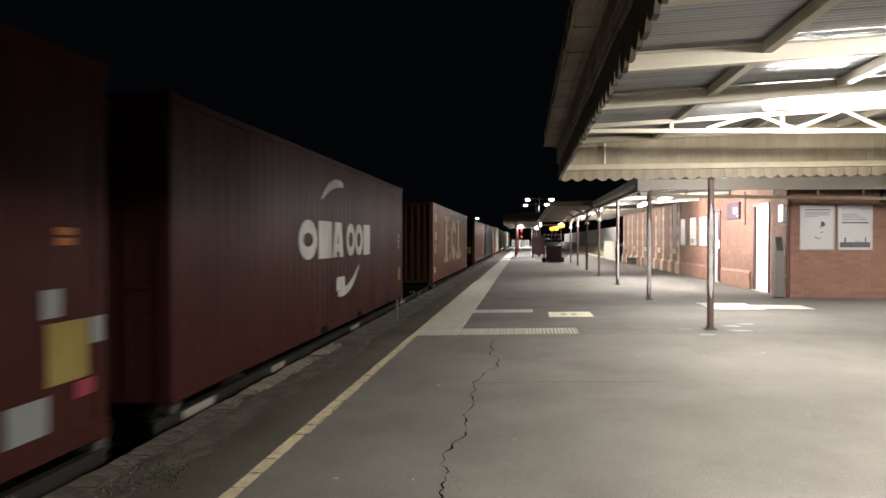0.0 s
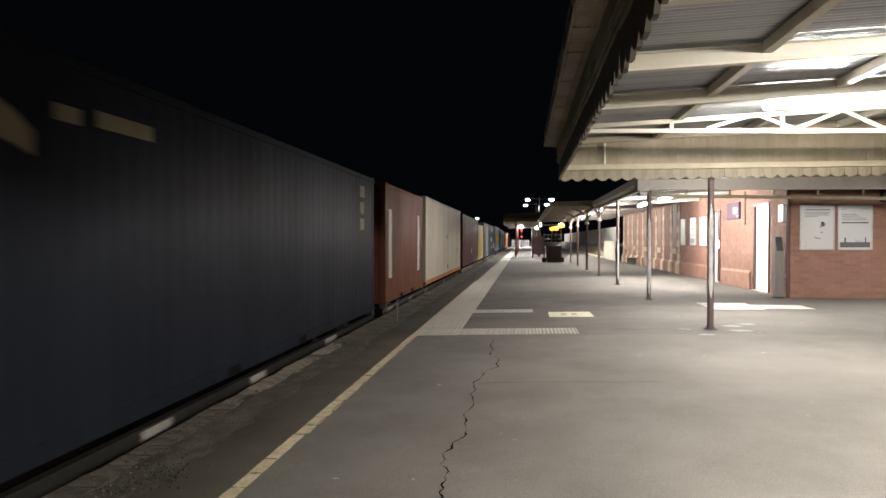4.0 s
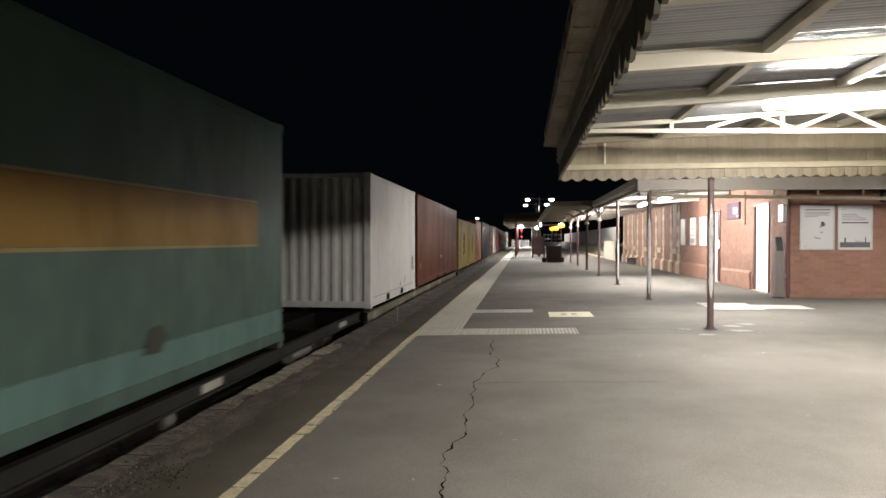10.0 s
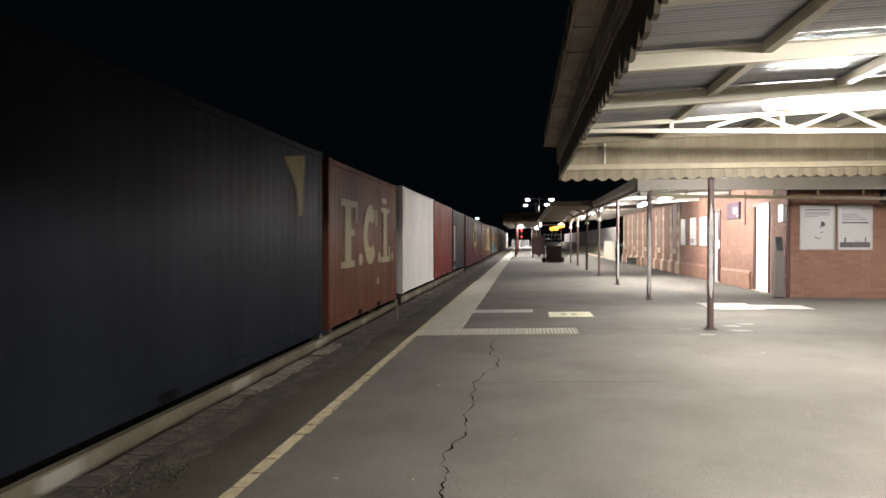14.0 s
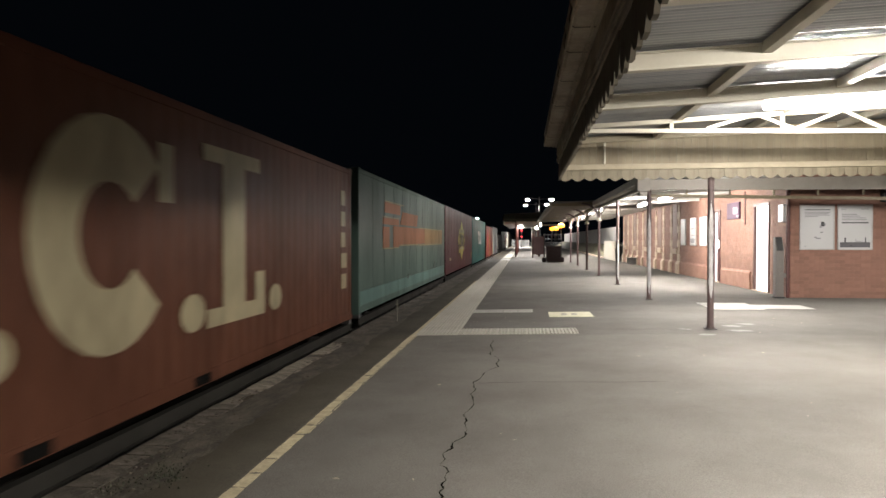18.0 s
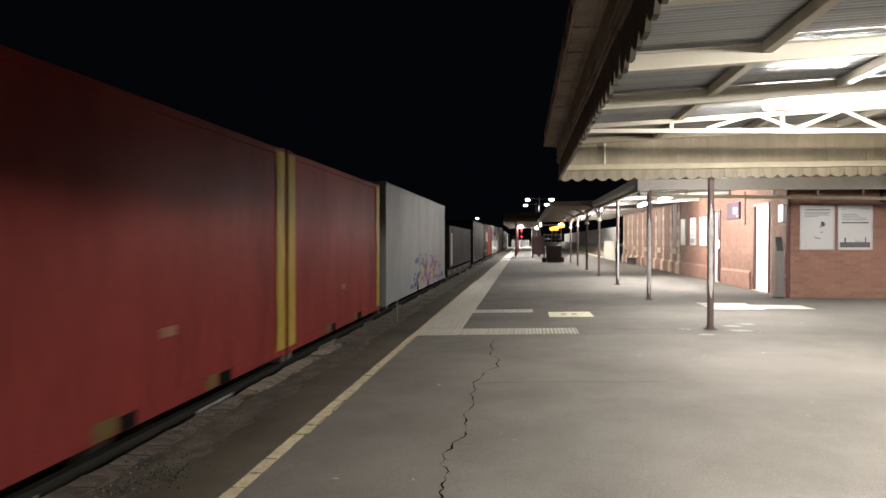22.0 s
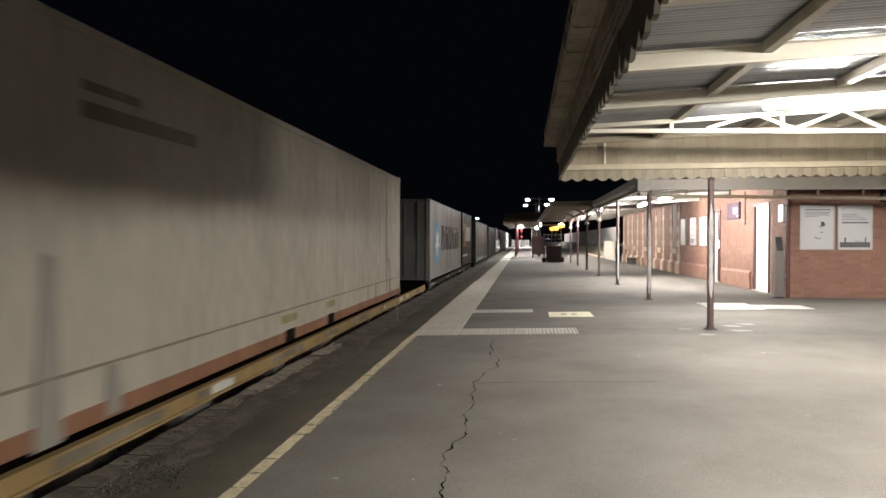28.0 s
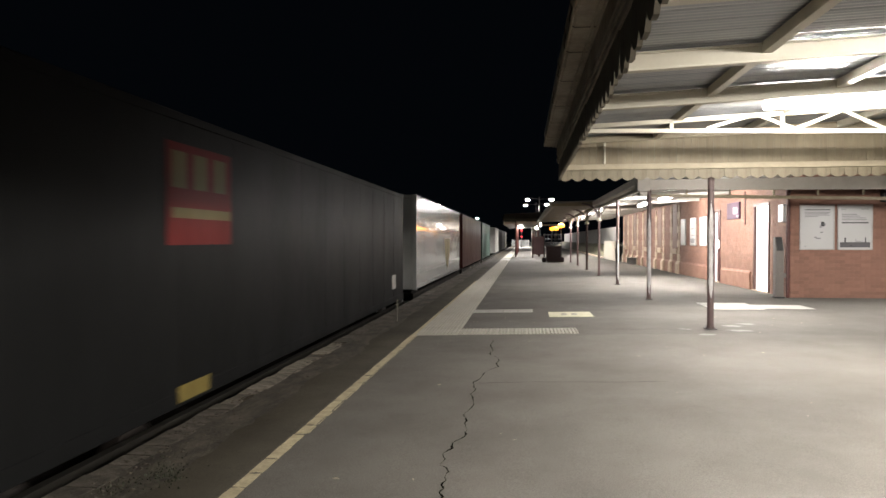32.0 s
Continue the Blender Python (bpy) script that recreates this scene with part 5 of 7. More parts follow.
P = {
    "maroon": paint("paint_maroon", (0.062, 0.0205, 0.0165)),
    "brown": paint("paint_brown", (0.125, 0.049, 0.028)),
    "rust": paint("paint_rust_red", (0.15, 0.058, 0.035)),
    # blue grey and navy are set darker, carrying the train's dim light in the paint
    "bluegrey": paint("paint_blue_grey_dimmed", (0.019, 0.0225, 0.032)),
    "cream": paint("paint_cream", (0.434, 0.392, 0.315), 0.5, amt=0.35),
    "yellow": paint("paint_yellow", (0.33, 0.25, 0.07)),
    "paleyellow": paint("paint_pale_yellow", (0.5, 0.37, 0.1)),
    # plain brown for the ends of the two yellow boxes
    "dirt": paint("paint_dull_brown", (0.14, 0.07, 0.04)),
    "greyend": paint("paint_shaded_grey_end", (0.17, 0.172, 0.16)),
    "maroonred": paint("paint_faded_maroon", (0.085, 0.0245, 0.022)),
    "whitestain": paint("paint_white_stain", (0.48, 0.47, 0.43)),
    "creamgrey": paint("paint_cream_grey", (0.33, 0.305, 0.255)),
    "palegrey": paint("paint_pale_grey", (0.245, 0.251, 0.247), amt=0.35),
    "navy": paint("paint_navy_dimmed", (0.0095, 0.0145, 0.034)),
    "sage": paint("paint_sage_green", (0.085, 0.132, 0.11)),
    "greygreen": paint("paint_grey_green", (0.075, 0.077, 0.06)),
    "white": paint("paint_white", (0.7, 0.69, 0.65), amt=0.35),
    "redbrown": paint("paint_red_brown", (0.122, 0.038, 0.021)),
    "orange": paint("paint_orange", (0.419, 0.105, 0.032)),
    "darkred": paint("paint_dark_red", (0.085, 0.014, 0.019)),
    "teal": paint("paint_teal", (0.012, 0.118, 0.1)),
    "red": paint("paint_red", (0.23, 0.034, 0.029)),
    "grey": paint("paint_grey", (0.0195, 0.0197, 0.0197), 0.5),
    "darkgrey": paint("paint_dark_grey", (0.02, 0.0203, 0.0205)),
    "kbrown": paint("paint_dark_brown", (0.016, 0.011, 0.009)),
    "gloss": paint("paint_gloss_white", (0.450, 0.450, 0.427), 0.22, coat=0.5),
    "skirt": paint("paint_pale_teal", (0.12, 0.205, 0.185)),
    "orail": paint("paint_orange_rail", (0.375, 0.143, 0.045)),
    "ysill": paint("paint_yellow_sill", (0.36, 0.245, 0.1)),
    "sill": paint("paint_sill", (0.035, 0.033, 0.029)),
    "plainsill": paint("paint_plain_sill", (0.04, 0.037, 0.032)),
    "palesill": paint("paint_pale_sill", (0.2, 0.176, 0.125)),
    "brownsill": paint("paint_brown_sill", (0.05, 0.032, 0.025)),
    "gold": paint("paint_gold", (0.413, 0.285, 0.045)),
    "letter": paint("paint_letter_white", (0.624, 0.608, 0.560)),
    "lettercream": paint("paint_letter_cream", (0.42, 0.355, 0.215)),
    "sky": paint("paint_sky_blue", (0.112, 0.294, 0.420)),
    "lime": paint("paint_star_yellow", (0.465, 0.413, 0.075)),
    "orangeband": paint("paint_orange_band", (0.277, 0.092, 0.023)),
    "amber": paint("paint_amber", (0.26, 0.15, 0.035)),
    "pink": paint("paint_pink", (0.38, 0.06, 0.09)),
    "logored": paint("paint_logo_red", (0.250, 0.020, 0.018)),
    "oldorange": paint("paint_old_orange", (0.13, 0.066, 0.042)),
    "greyskirt": paint("paint_grey_skirt", (0.11, 0.15, 0.135)),
    # near black, with the lack of light below the decks painted in
    "under": paint("paint_deep_shade", (0.009, 0.008, 0.007), 0.8),
    "spraywhite": paint("paint_spray_white", (0.27, 0.235, 0.27)),
    "spraycream": paint("paint_spray_yellow", (0.42, 0.35, 0.13)),
    "rose": paint("paint_spray_purple", (0.2, 0.085, 0.175)),
    "sprayteal": paint("paint_spray_teal", (0.05, 0.1, 0.19)),
    "violetblue": paint("paint_spray_violet", (0.09, 0.085, 0.2)),
    "navyspray": paint("paint_spray_navy", (0.03, 0.045, 0.085)),
    "greyspray": paint("paint_spray_grey", (0.15, 0.16, 0.18)),
    "greysill": paint("paint_grey_sill", (0.075, 0.068, 0.055)),
    "lightgrey": paint("paint_light_grey", (0.27, 0.264, 0.238)),
    "smear": paint("paint_rust_smear", (0.17, 0.125, 0.09)),
    "plate": paint("paint_dull_plate", (0.36, 0.34, 0.29)),
    "creamstain": paint("paint_cream_stain", (0.26, 0.225, 0.17)),
    "greensoil": paint("paint_soiled_green", (0.07, 0.075, 0.06)),
    "starwhite": paint("paint_star_white", (0.4, 0.38, 0.3)),
    "stampred": paint("paint_stamp_red", (0.27, 0.15, 0.115)),
    "salmonrail": paint("paint_salmon_rail", (0.3, 0.15, 0.085)),
    "oliveplate": paint("paint_olive_plate", (0.3, 0.27, 0.13)),
    "starolive": paint("paint_star_olive", (0.06, 0.055, 0.022)),
    "brightred": paint("paint_bright_red", (0.15, 0.012, 0.018)),
    "tealdark": paint("paint_teal_dark", (0.008, 0.07, 0.06)),
    "brownend": paint("paint_shaded_brown_end", (0.05, 0.021, 0.012), 0.6),
    "olivebar": paint("paint_olive_bar", (0.15, 0.105, 0.04)),
    "barcream": paint("paint_bar_cream", (0.3, 0.235, 0.1)),
    "ink": paint("paint_ink", (0.012, 0.012, 0.014)),
}


def bars(y, z, h, widths, gap=0.08, lean=0.0):
    out = []
    for w in widths:
        if w > 0:
            out.append([(y, z), (y + w, z), (y + w + lean, z + h), (y + lean, z + h)])
        y += abs(w) + gap
    return out


def corr_side(bm, y0, y1, z0, z1, x, depth=0.003, pitch=0.278):
    n = max(1, round((y1 - y0) / pitch))
    p = (y1 - y0) / n
    prof = []
    for i in range(n):
        a = y0 + i * p
        prof += [(a, 0), (a + p * 0.3, 0), (a + p * 0.5, -depth), (a + p * 0.8, -depth)]
    prof.append((y1, 0))
    cols = [(bm.verts.new((x + d, y, z0)), bm.verts.new((x + d, y, z1))) for y, d in prof]
    for a, b in zip(cols, cols[1:]):
        bm.faces.new((a[0], b[0], b[1], a[1]))


BOXES = []


def container(u, ln, h, key, label, style="corr", z=0.0, end="doors", rail=None, name="freight_container", endkey=None, skirt=0.0, skirtkey=None):
    t = thing(name, label, "container", pose(SIDE, u, DECK + z), "containers of the train")
    MOVERS.append((t, u, z))
    BOXES.append((t, u, z, ln))
    m = P[key]
    rm = P[rail] if rail else m
    w = 2.44
    # side facing the platform
    bm = B()
    if style == "corr":
        corr_side(bm, 0.16, ln - 0.16, 0.16 + skirt, h - 0.1, -0.004)
    else:
        box(bm, -0.05, -0.004, 0.1, ln - 0.1, 0.16 + skirt, h - 0.08)
    part("side_panel", bm, m, t)
    if style == "panel":
        for y in [0.1 + i * (ln - 0.2) / 12 for i in range(13)]:
            bm = B()
            box(bm, -0.004, -0.001, y - 0.012, y + 0.012, 0.17 + skirt, h - 0.09)
            part("seam", bm, m, t)
    if skirt:
        bm = B()
        box(bm, -0.05, 0.004, 0.1, ln - 0.1, 0.16, 0.158 + skirt, 0.01)
        part("skirt", bm, P[skirtkey or key], t, "pale lower side panel")
    bm = B()
    box(bm, -w, -w + 0.04, 0.1, ln - 0.1, 0.14, h - 0.08)
    part("far_side", bm, m, t)
    bm = B()
    box(bm, -w + 0.04, -0.05, 0.05, ln - 0.05, h - 0.05, h - 0.015)
    part("roof", bm, m, t)
    bm = B()
    box(bm, -w + 0.05, -0.06, 0.1, ln - 0.1, 0.1, 0.16)
    part("floor", bm, P["sill"], t)
    for x0, x1 in ((-0.07, 0.004), (-w - 0.004, -w + 0.07)):
        bm = B()
        box(bm, x0, x1, 0.12, ln - 0.12, 0.02, 0.17, 0.008)
        part("bottom_rail", bm, rm, t)
        bm = B()
        box(bm, x0, x1, 0.12, ln - 0.12, h - 0.11, h - 0.02, 0.008)
        part("top_rail", bm, m, t)
    if style == "corr":
        # flat dark plates paint the shade inside the pocket openings
        for y in ((ln / 2 - 1.05, ln / 2 + 0.7) if ln < 8 else (ln / 2 - 1.4, ln / 2 + 1.05)):
            bm = B()
            box(bm, 0.0045, 0.0075, y, y + 0.35, 0.035, 0.135)
            part("fork_pocket", bm, P["under"], t, "flat dark plate for the shade in a fork pocket")
    for x0 in (-0.15, -w):
        for y0 in (0.0, ln - 0.15):
            bm = B()
            box(bm, x0, x0 + 0.15, y0, y0 + 0.15, 0.1, h - 0.1, 0.01)
            part("corner_post", bm, m, t)
            for zc in (0.0, h - 0.118):
                bm = B()
                box(bm, x0 - 0.003, x0 + 0.156, y0 - 0.004, y0 + 0.176, zc, zc + 0.118, 0.008)
                part("corner_casting", bm, rm if zc == 0 else m, t)
    # ends
    # brownend and greyend put the shade of unlit end faces into the paint
    em = P[endkey] if endkey else m
    for y, s in ((0.03, 1), (ln - 0.03, -1)):
        if end == "doors" and s == 1:
            for x0, x1 in ((-w + 0.15, -w / 2 - 0.004), (-w / 2 + 0.004, -0.15)):
                bm = B()
                box(bm, x0, x1, y, y + 0.05, 0.14, h - 0.12, 0.008)
                d = part("door", bm, em, t)
                for f in (0.28, 0.72):
                    xr = x0 + (x1 - x0) * f
                    bm = B()
                    rod(bm, (xr, y - 0.02, 0.12), (xr, y - 0.02, h - 0.12), 0.018, 8)
                    part("lock_rod", bm, em, d)
                    bm = B()
                    box(bm, xr - 0.02, xr + 0.28, y - 0.035, y - 0.015, 1.1, 1.14)
                    part("handle", bm, em, d)
                for zb in (0.75, 1.35, 2.0):
                    bm = B()
                    box(bm, x0 + 0.02, x1 - 0.02, y - 0.012, y - 0.001, zb, zb + 0.09)
                    part("stiffener", bm, em, d)
        else:
            bm = B()
            n = 9
            p = (w - 0.3) / n
            prof = []
            for i in range(n):
                a = -w + 0.15 + i * p
                prof += [(a, 0), (a + p * 0.3, 0), (a + p * 0.5, 0.045 * s), (a + p * 0.8, 0.045 * s)]
            prof.append((-0.15, 0))
            cols = [(bm.verts.new((x, y + d, 0.14)), bm.verts.new((x, y + d, h - 0.11))) for x, d in prof]
            for a, b in zip(cols, cols[1:]):
                bm.faces.new((a[0], b[0], b[1], a[1]))
            part("end_panel", bm, em, t)
        for z0, z1 in ((0.0, 0.15), (h - 0.12, h - 0.01)):
            bm = B()
            box(bm, -w + 0.156, -0.156, min(y, y + 0.1 * s) + (0 if s > 0 else 0), max(y, y + 0.1 * s), z0 + 0.01, z1, 0.006)
            part("end_sill", bm, em, t)
    return t


def wagon(u, ln, sill="sill", wz=0.0, thin=False, label="flat container wagon with a dark steel frame"):
    t = thing("container_wagon", label, "wagon", pose(SIDE, u, DECK + wz), "wagons of the train")
    MOVERS.append((t, u, wz))
    c = -1.22
    bm = B()
    x0 = -0.1
    low = {"palesill": -0.345, "greysill": -0.325, "brownsill": -0.39}.get(sill, -0.255)
    prism(bm, [(x0, -0.085), (x0 + 0.08, -0.085), (x0 + 0.08, -0.105), (x0 + 0.055, -0.11), (x0 + 0.055, low + 0.03), (x0 + 0.08, low + 0.025), (x0 + 0.08, low), (x0, low)], "y", 0.25, ln - 0.25)
    part("side_sill", bm, P[sill], t)
    # far sill is painted dark for shade, whatever colour the near sill has
    bm = B()
    box(bm, -2.42, -2.36, 0.25, ln - 0.25, -0.245, -0.06)
    part("far_sill", bm, P["under"], t)
    for y in [0.25 + i * (ln - 0.5 - 0.12) / max(3, round(ln / 3)) for i in range(max(3, round(ln / 3)) + 1)]:
        bm = B()
        box(bm, -2.34, -0.1, y, y + 0.12, -0.3, -0.07)
        part("cross_beam", bm, P["under"], t)
    bm = B()
    box(bm, c - 0.3, c + 0.3, 0.1, ln - 0.1, -0.5, -0.08)
    part("centre_sill", bm, P["under"], t)
    for y in (0.25, ln - 0.35):
        bm = B()
        box(bm, -2.4, -0.04, y, y + 0.1, -0.28, -0.07)
        part("headstock", bm, P[sill], t)
    for y in (-0.25, ln - 0.15):
        bm = B()
        box(bm, c - 0.12, c + 0.12, y, y + 0.4, -0.45, -0.2, 0.02)
        part("coupler", bm, M["dark"], t)
    for yb in (2.1, ln - 2.1):
        bm = B()
        for x in (c - 1.0, c + 0.93):
            prism(bm, [(yb - 1.1, -0.62 - wz), (yb - 0.6, -0.52 - wz), (yb + 0.6, -0.52 - wz), (yb + 1.1, -0.62 - wz), (yb + 1.1, -0.8 - wz), (yb + 0.5, -0.84 - wz), (yb - 0.5, -0.84 - wz), (yb - 1.1, -0.8 - wz)], "x", x, x + 0.1)
        box(bm, c - 0.9, c + 0.9, yb - 0.2, yb + 0.2, -0.7 - wz, -0.5)
        bog = part("bogie", bm, M["dark"], t)
        for yw in (yb - 0.85, yb + 0.85):
            for x in (c - 0.76, c + 0.76):
                bm = B()
                rod(bm, (x - 0.06, yw, -0.715 - wz), (x + 0.06, yw, -0.715 - wz), 0.42, 20)
                part("wheel", bm, M["rail"], bog)
    for ob, cu, cz, cl in BOXES:
        if u - 0.6 < cu and cu + cl < u + ln + 0.6:
            for y in (cu - u, cu + cl - u - 0.17):
                for x0 in (-0.16, -2.44):
                    bm = B()
                    box(bm, x0, x0 + 0.16, y, y + 0.17, -0.075, -0.001, 0.01)
                    part("twistlock", bm, M["dark"], t)
    if low > -0.3:
        rg = random.Random(int(u * 7))
        y = 1.5
        while y < ln - 2.0:
            w = rg.uniform(0.25, 0.9)
            bm = B()
            if rg.random() < 0.4:
                rod(bm, (-0.22, y, -0.36), (-0.22, y + w, -0.36), 0.1, 12)
                part("air_tank", bm, M["gear"], t)
            else:
                box(bm, -0.2, -0.13, y, y + w * 0.6, -0.44, -0.257, 0.01)
                part("brake_gear", bm, M["gear"], t)
            y += w + rg.uniform(1.2, 3.5)
    marks = sill not in ("plainsill", "brownsill", "ysill")
    if sill == "brownsill":
        for y in (0.93, 3.36, 5.99, 8.4, 9.7, 11.3):
            bm = B()
            box(bm, -0.044, -0.0425, y, y + 0.42, -0.235, -0.118)
            part("marker_plate", bm, P["letter" if thin else "plate"], t, "pale reflective plate")
        bm = B()
        box(bm, -0.044, -0.0425, 9.3, 9.6, -0.235, -0.118)
        part("marker_plate", bm, P["gold"], t, "yellow reflective plate")
        bm = B()
        box(bm, -0.0445, -0.0432, 0.3, ln - 0.3, -0.359, -0.25)
        part("lower_band", bm, P["sill"], t, "dark lower half of the sill")
        for y, z in ((12.75, -0.17), (12.95, -0.3), (13.15, -0.15), (0.35, -0.2)):
            bm = B()
            prism(bm, [(y, z - 0.06), (y + 0.16, z - 0.08), (y + 0.19, z + 0.03), (y + 0.04, z + 0.05)], "x", -0.045, -0.041)
            part("worn_patch", bm, P["palesill"], t, "pale worn patch")
    if sill == "ysill":
        rr = random.Random(7)
        y = 0.5
        while y < ln - 2.2:
            w = rr.uniform(0.5, 1.7)
            for k in range(3):
                bm = B()
                a, b = y + w * k / 3, y + w * (k + 1) / 3
                prism(bm, [(a, -0.223 + rr.uniform(0, 0.02)), (b, -0.223 + rr.uniform(0, 0.02)), (b + rr.uniform(-0.05, 0.05), -0.114 - rr.uniform(0, 0.03)), (a + rr.uniform(-0.05, 0.05), -0.114 - rr.uniform(0, 0.02))], "x", -0.0445, -0.043 + 0.001 * k)
                part("worn_patch", bm, P[rr.choice(("palesill", "palesill", "letter", "creamstain"))], t, "worn pale patch on the yellow sill")
            y += w + rr.uniform(0.6, 1.9)
    if marks:
        rr = random.Random(int(u * 10))
        y = 0.8
        pale = sill in ("palesill", "greysill")
        while y < ln - 1.5:
            bm = B()
            w = rr.choice((0.35, 0.5, 0.6)) if pale else rr.uniform(0.75, 1.2) if thin else rr.choice((0.35, 0.5, 0.7))
            box(bm, -0.044, -0.0425, y, y + w, *((low + 0.035, -0.113) if pale else (-0.2, -0.15) if thin else (-0.215, -0.12)))
            part("marker_plate", bm, P["letter" if thin else "plate"], t, "pale reflective plate")
            if pale:
                bm = B()
                box(bm, -0.044, -0.0425, y + w + 0.02, y + w + 0.3, low + 0.035, -0.113)
                part("worn_patch", bm, P["creamstain" if sill == "palesill" else "palesill"], t, "pale worn patch")
            y += rr.choice((2.4, 3.2, 4.2, 5.4))
    return t


H9, H8 = 2.9, 2.6
C = {}
def add(k, *a, **kw):
    C[k] = container(*a, **kw)
    return C[k]

add("c0", -7.2, 12.3, 2.98, "maroon", "maroon steel shipping container with yellow stickers", z=-0.12)
add("c1", 6.1, 12.35, 2.98, "maroon", "maroon steel shipping container with white block emblem", z=-0.12)
add("c2", 24.85, 14.95, 2.98, "brown", "brown steel freight container with large cream block marks", end="panel", endkey="brownend", z=-0.15)
add("c3", 46.25, 12.2, 2.9, "rust", "rust red steel shipping container with dark doors", endkey="kbrown", z=-0.12)
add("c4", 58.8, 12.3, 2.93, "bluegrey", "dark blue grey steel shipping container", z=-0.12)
add("c5", 72.4, 6.06, 2.95, "rust", "rust red short container with white stripes", z=-0.11)
add("c6", 79.2, 12.75, 3.05, "cream", "cream smooth-sided container with an orange bottom rail", style="smooth", rail="orail", z=-0.11)
add("c7", 93.3, 12.5, 2.93, "maroonred", "maroon steel shipping container with small labels and black doors", endkey="kbrown", z=-0.06)
add("c8", 106.2, 6.06, 2.65, "paleyellow", "yellow short shipping container", z=-0.06)
add("c9", 113.8, 6.1, 2.96, "palegrey", "pale grey short container with blue graffiti", z=-0.06)
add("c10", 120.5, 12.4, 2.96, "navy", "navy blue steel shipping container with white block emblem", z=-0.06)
add("c11", 134.5, 14.8, 2.97, "sage", "sage green container with faded orange bands", skirt=0.3, skirtkey="skirt", style="panel", z=0.05)
add("c12", 154.75, 6.1, 2.95, "white", "white short container with ribbed ends", style="smooth", end="panel", z=-0.04)
add("c13", 161.35, 12.5, 2.93, "redbrown", "red brown steel shipping container", z=-0.04)
add("c14", 175.0, 6.06, 2.62, "yellow", "yellow short container with black block letters", endkey="dirt", z=-0.09)
add("c15", 181.2, 6.06, 2.62, "yellow", "yellow short container with black block letters", endkey="dirt", z=-0.09)
add("c16", 187.5, 6.1, 2.9, "orange", "orange short container with a painted road picture", style="smooth", z=-0.09)
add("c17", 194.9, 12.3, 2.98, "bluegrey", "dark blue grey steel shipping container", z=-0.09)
add("c18", 207.6, 6.2, 2.95, "rust", "rust red short container with cream block letters", z=-0.09)
add("c19", 214.8, 6.4, 2.96, "white", "white short smooth-sided container", style="smooth", z=-0.03)
add("c20", 221.5, 6.3, 2.95, "red", "red short steel shipping container", z=-0.03)
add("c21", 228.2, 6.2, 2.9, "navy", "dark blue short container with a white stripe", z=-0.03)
add("c22", 235.2, 14.9, 3.0, "darkred", "dark red container with a yellow star emblem", style="panel", z=-0.15)
add("c23", 250.75, 14.75, 2.88, "brown", "brown steel freight container with large cream block marks", end="panel", endkey="brownend", z=-0.08)
add("c24", 266.1, 15.0, 2.97, "sage", "sage green container with faded orange bands", skirt=0.3, skirtkey="skirt", style="panel", z=-0.06)
add("c25", 281.4, 14.9, 3.0, "darkred", "dark red container with a yellow star emblem", style="panel", z=-0.08)
add("c26", 296.8, 14.7, 3.08, "teal", "teal green container with white block letters", style="panel", z=-0.15)
add("c27", 312.75, 6.15, 2.87, "red", "red short container with yellow edges", style="smooth", rail="red", z=-0.16)
add("c28", 319.0, 6.15, 2.87, "red", "red short container with yellow edges", style="smooth", rail="red", z=-0.16)
add("c29", 325.95, 12.35, 3.03, "palegrey", "pale grey container with colourful graffiti", style="smooth", z=-0.16)
add("c30", 340.1, 12.25, 1.95, "grey", "low dark grey container with a pale end bar", style="smooth", z=0.15)
add("c31", 354.4, 11.9, 2.82, "grey", "dark grey steel container", style="smooth", z=-0.08)
add("c32", 367.2, 6.15, 2.84, "kbrown", "dark brown short container with gold and white blocks", style="smooth", z=-0.02)
add("c33", 373.55, 6.6, 2.88, "red", "red short steel container", z=-0.02)
add("c34", 380.8, 14.55, 3.03, "gloss", "glossy white curtain-sided container", style="smooth", z=-0.1)
add("c35", 400.75, 14.9, 3.1, "cream", "cream container with a faded salmon bottom rail", style="panel", rail="salmonrail", z=0)
add("c36", 421.6, 12.1, 2.91, "lightgrey", "pale grey container with a blue star square", style="smooth", endkey="greyend", z=0)
add("c37", 434.4, 6.4, 2.95, "kbrown", "dark brown short container with gold and white blocks", style="smooth", z=0)
add("c38", 444.75, 15.1, 2.93, "greygreen", "grey green container with a faded orange band", rail="greyskirt", skirt=0.1, skirtkey="greyskirt", style="panel", z=-0.15)
add("c39", 462.1, 14.8, 2.88, "darkgrey", "dark grey container with a red emblem", style="panel", z=-0.18)
add("c40", 479.3, 14.2, 2.95, "gloss", "glossy white curtain-sided container", style="smooth", z=-0.1)
add("c41", 495.3, 16.0, 2.95, "maroon", "maroon steel shipping container", z=-0.1)
add("c42", 513.2, 12.2, 2.95, "sage", "plain pale green shipping container", z=-0.1)
add("c43", 537.0, 12.2, 2.95, "white", "plain white steel shipping container", style="smooth", z=-0.1)
add("c44", 550.0, 12.2, 2.95, "palegrey", "pale grey shipping container", z=-0.1)
add("c45", 563.5, 12.2, 2.95, "white", "plain white steel shipping container", style="smooth", z=-0.1)
add("c46", 577.0, 12.2, 2.95, "cream", "plain cream steel shipping container", style="smooth", z=-0.1)

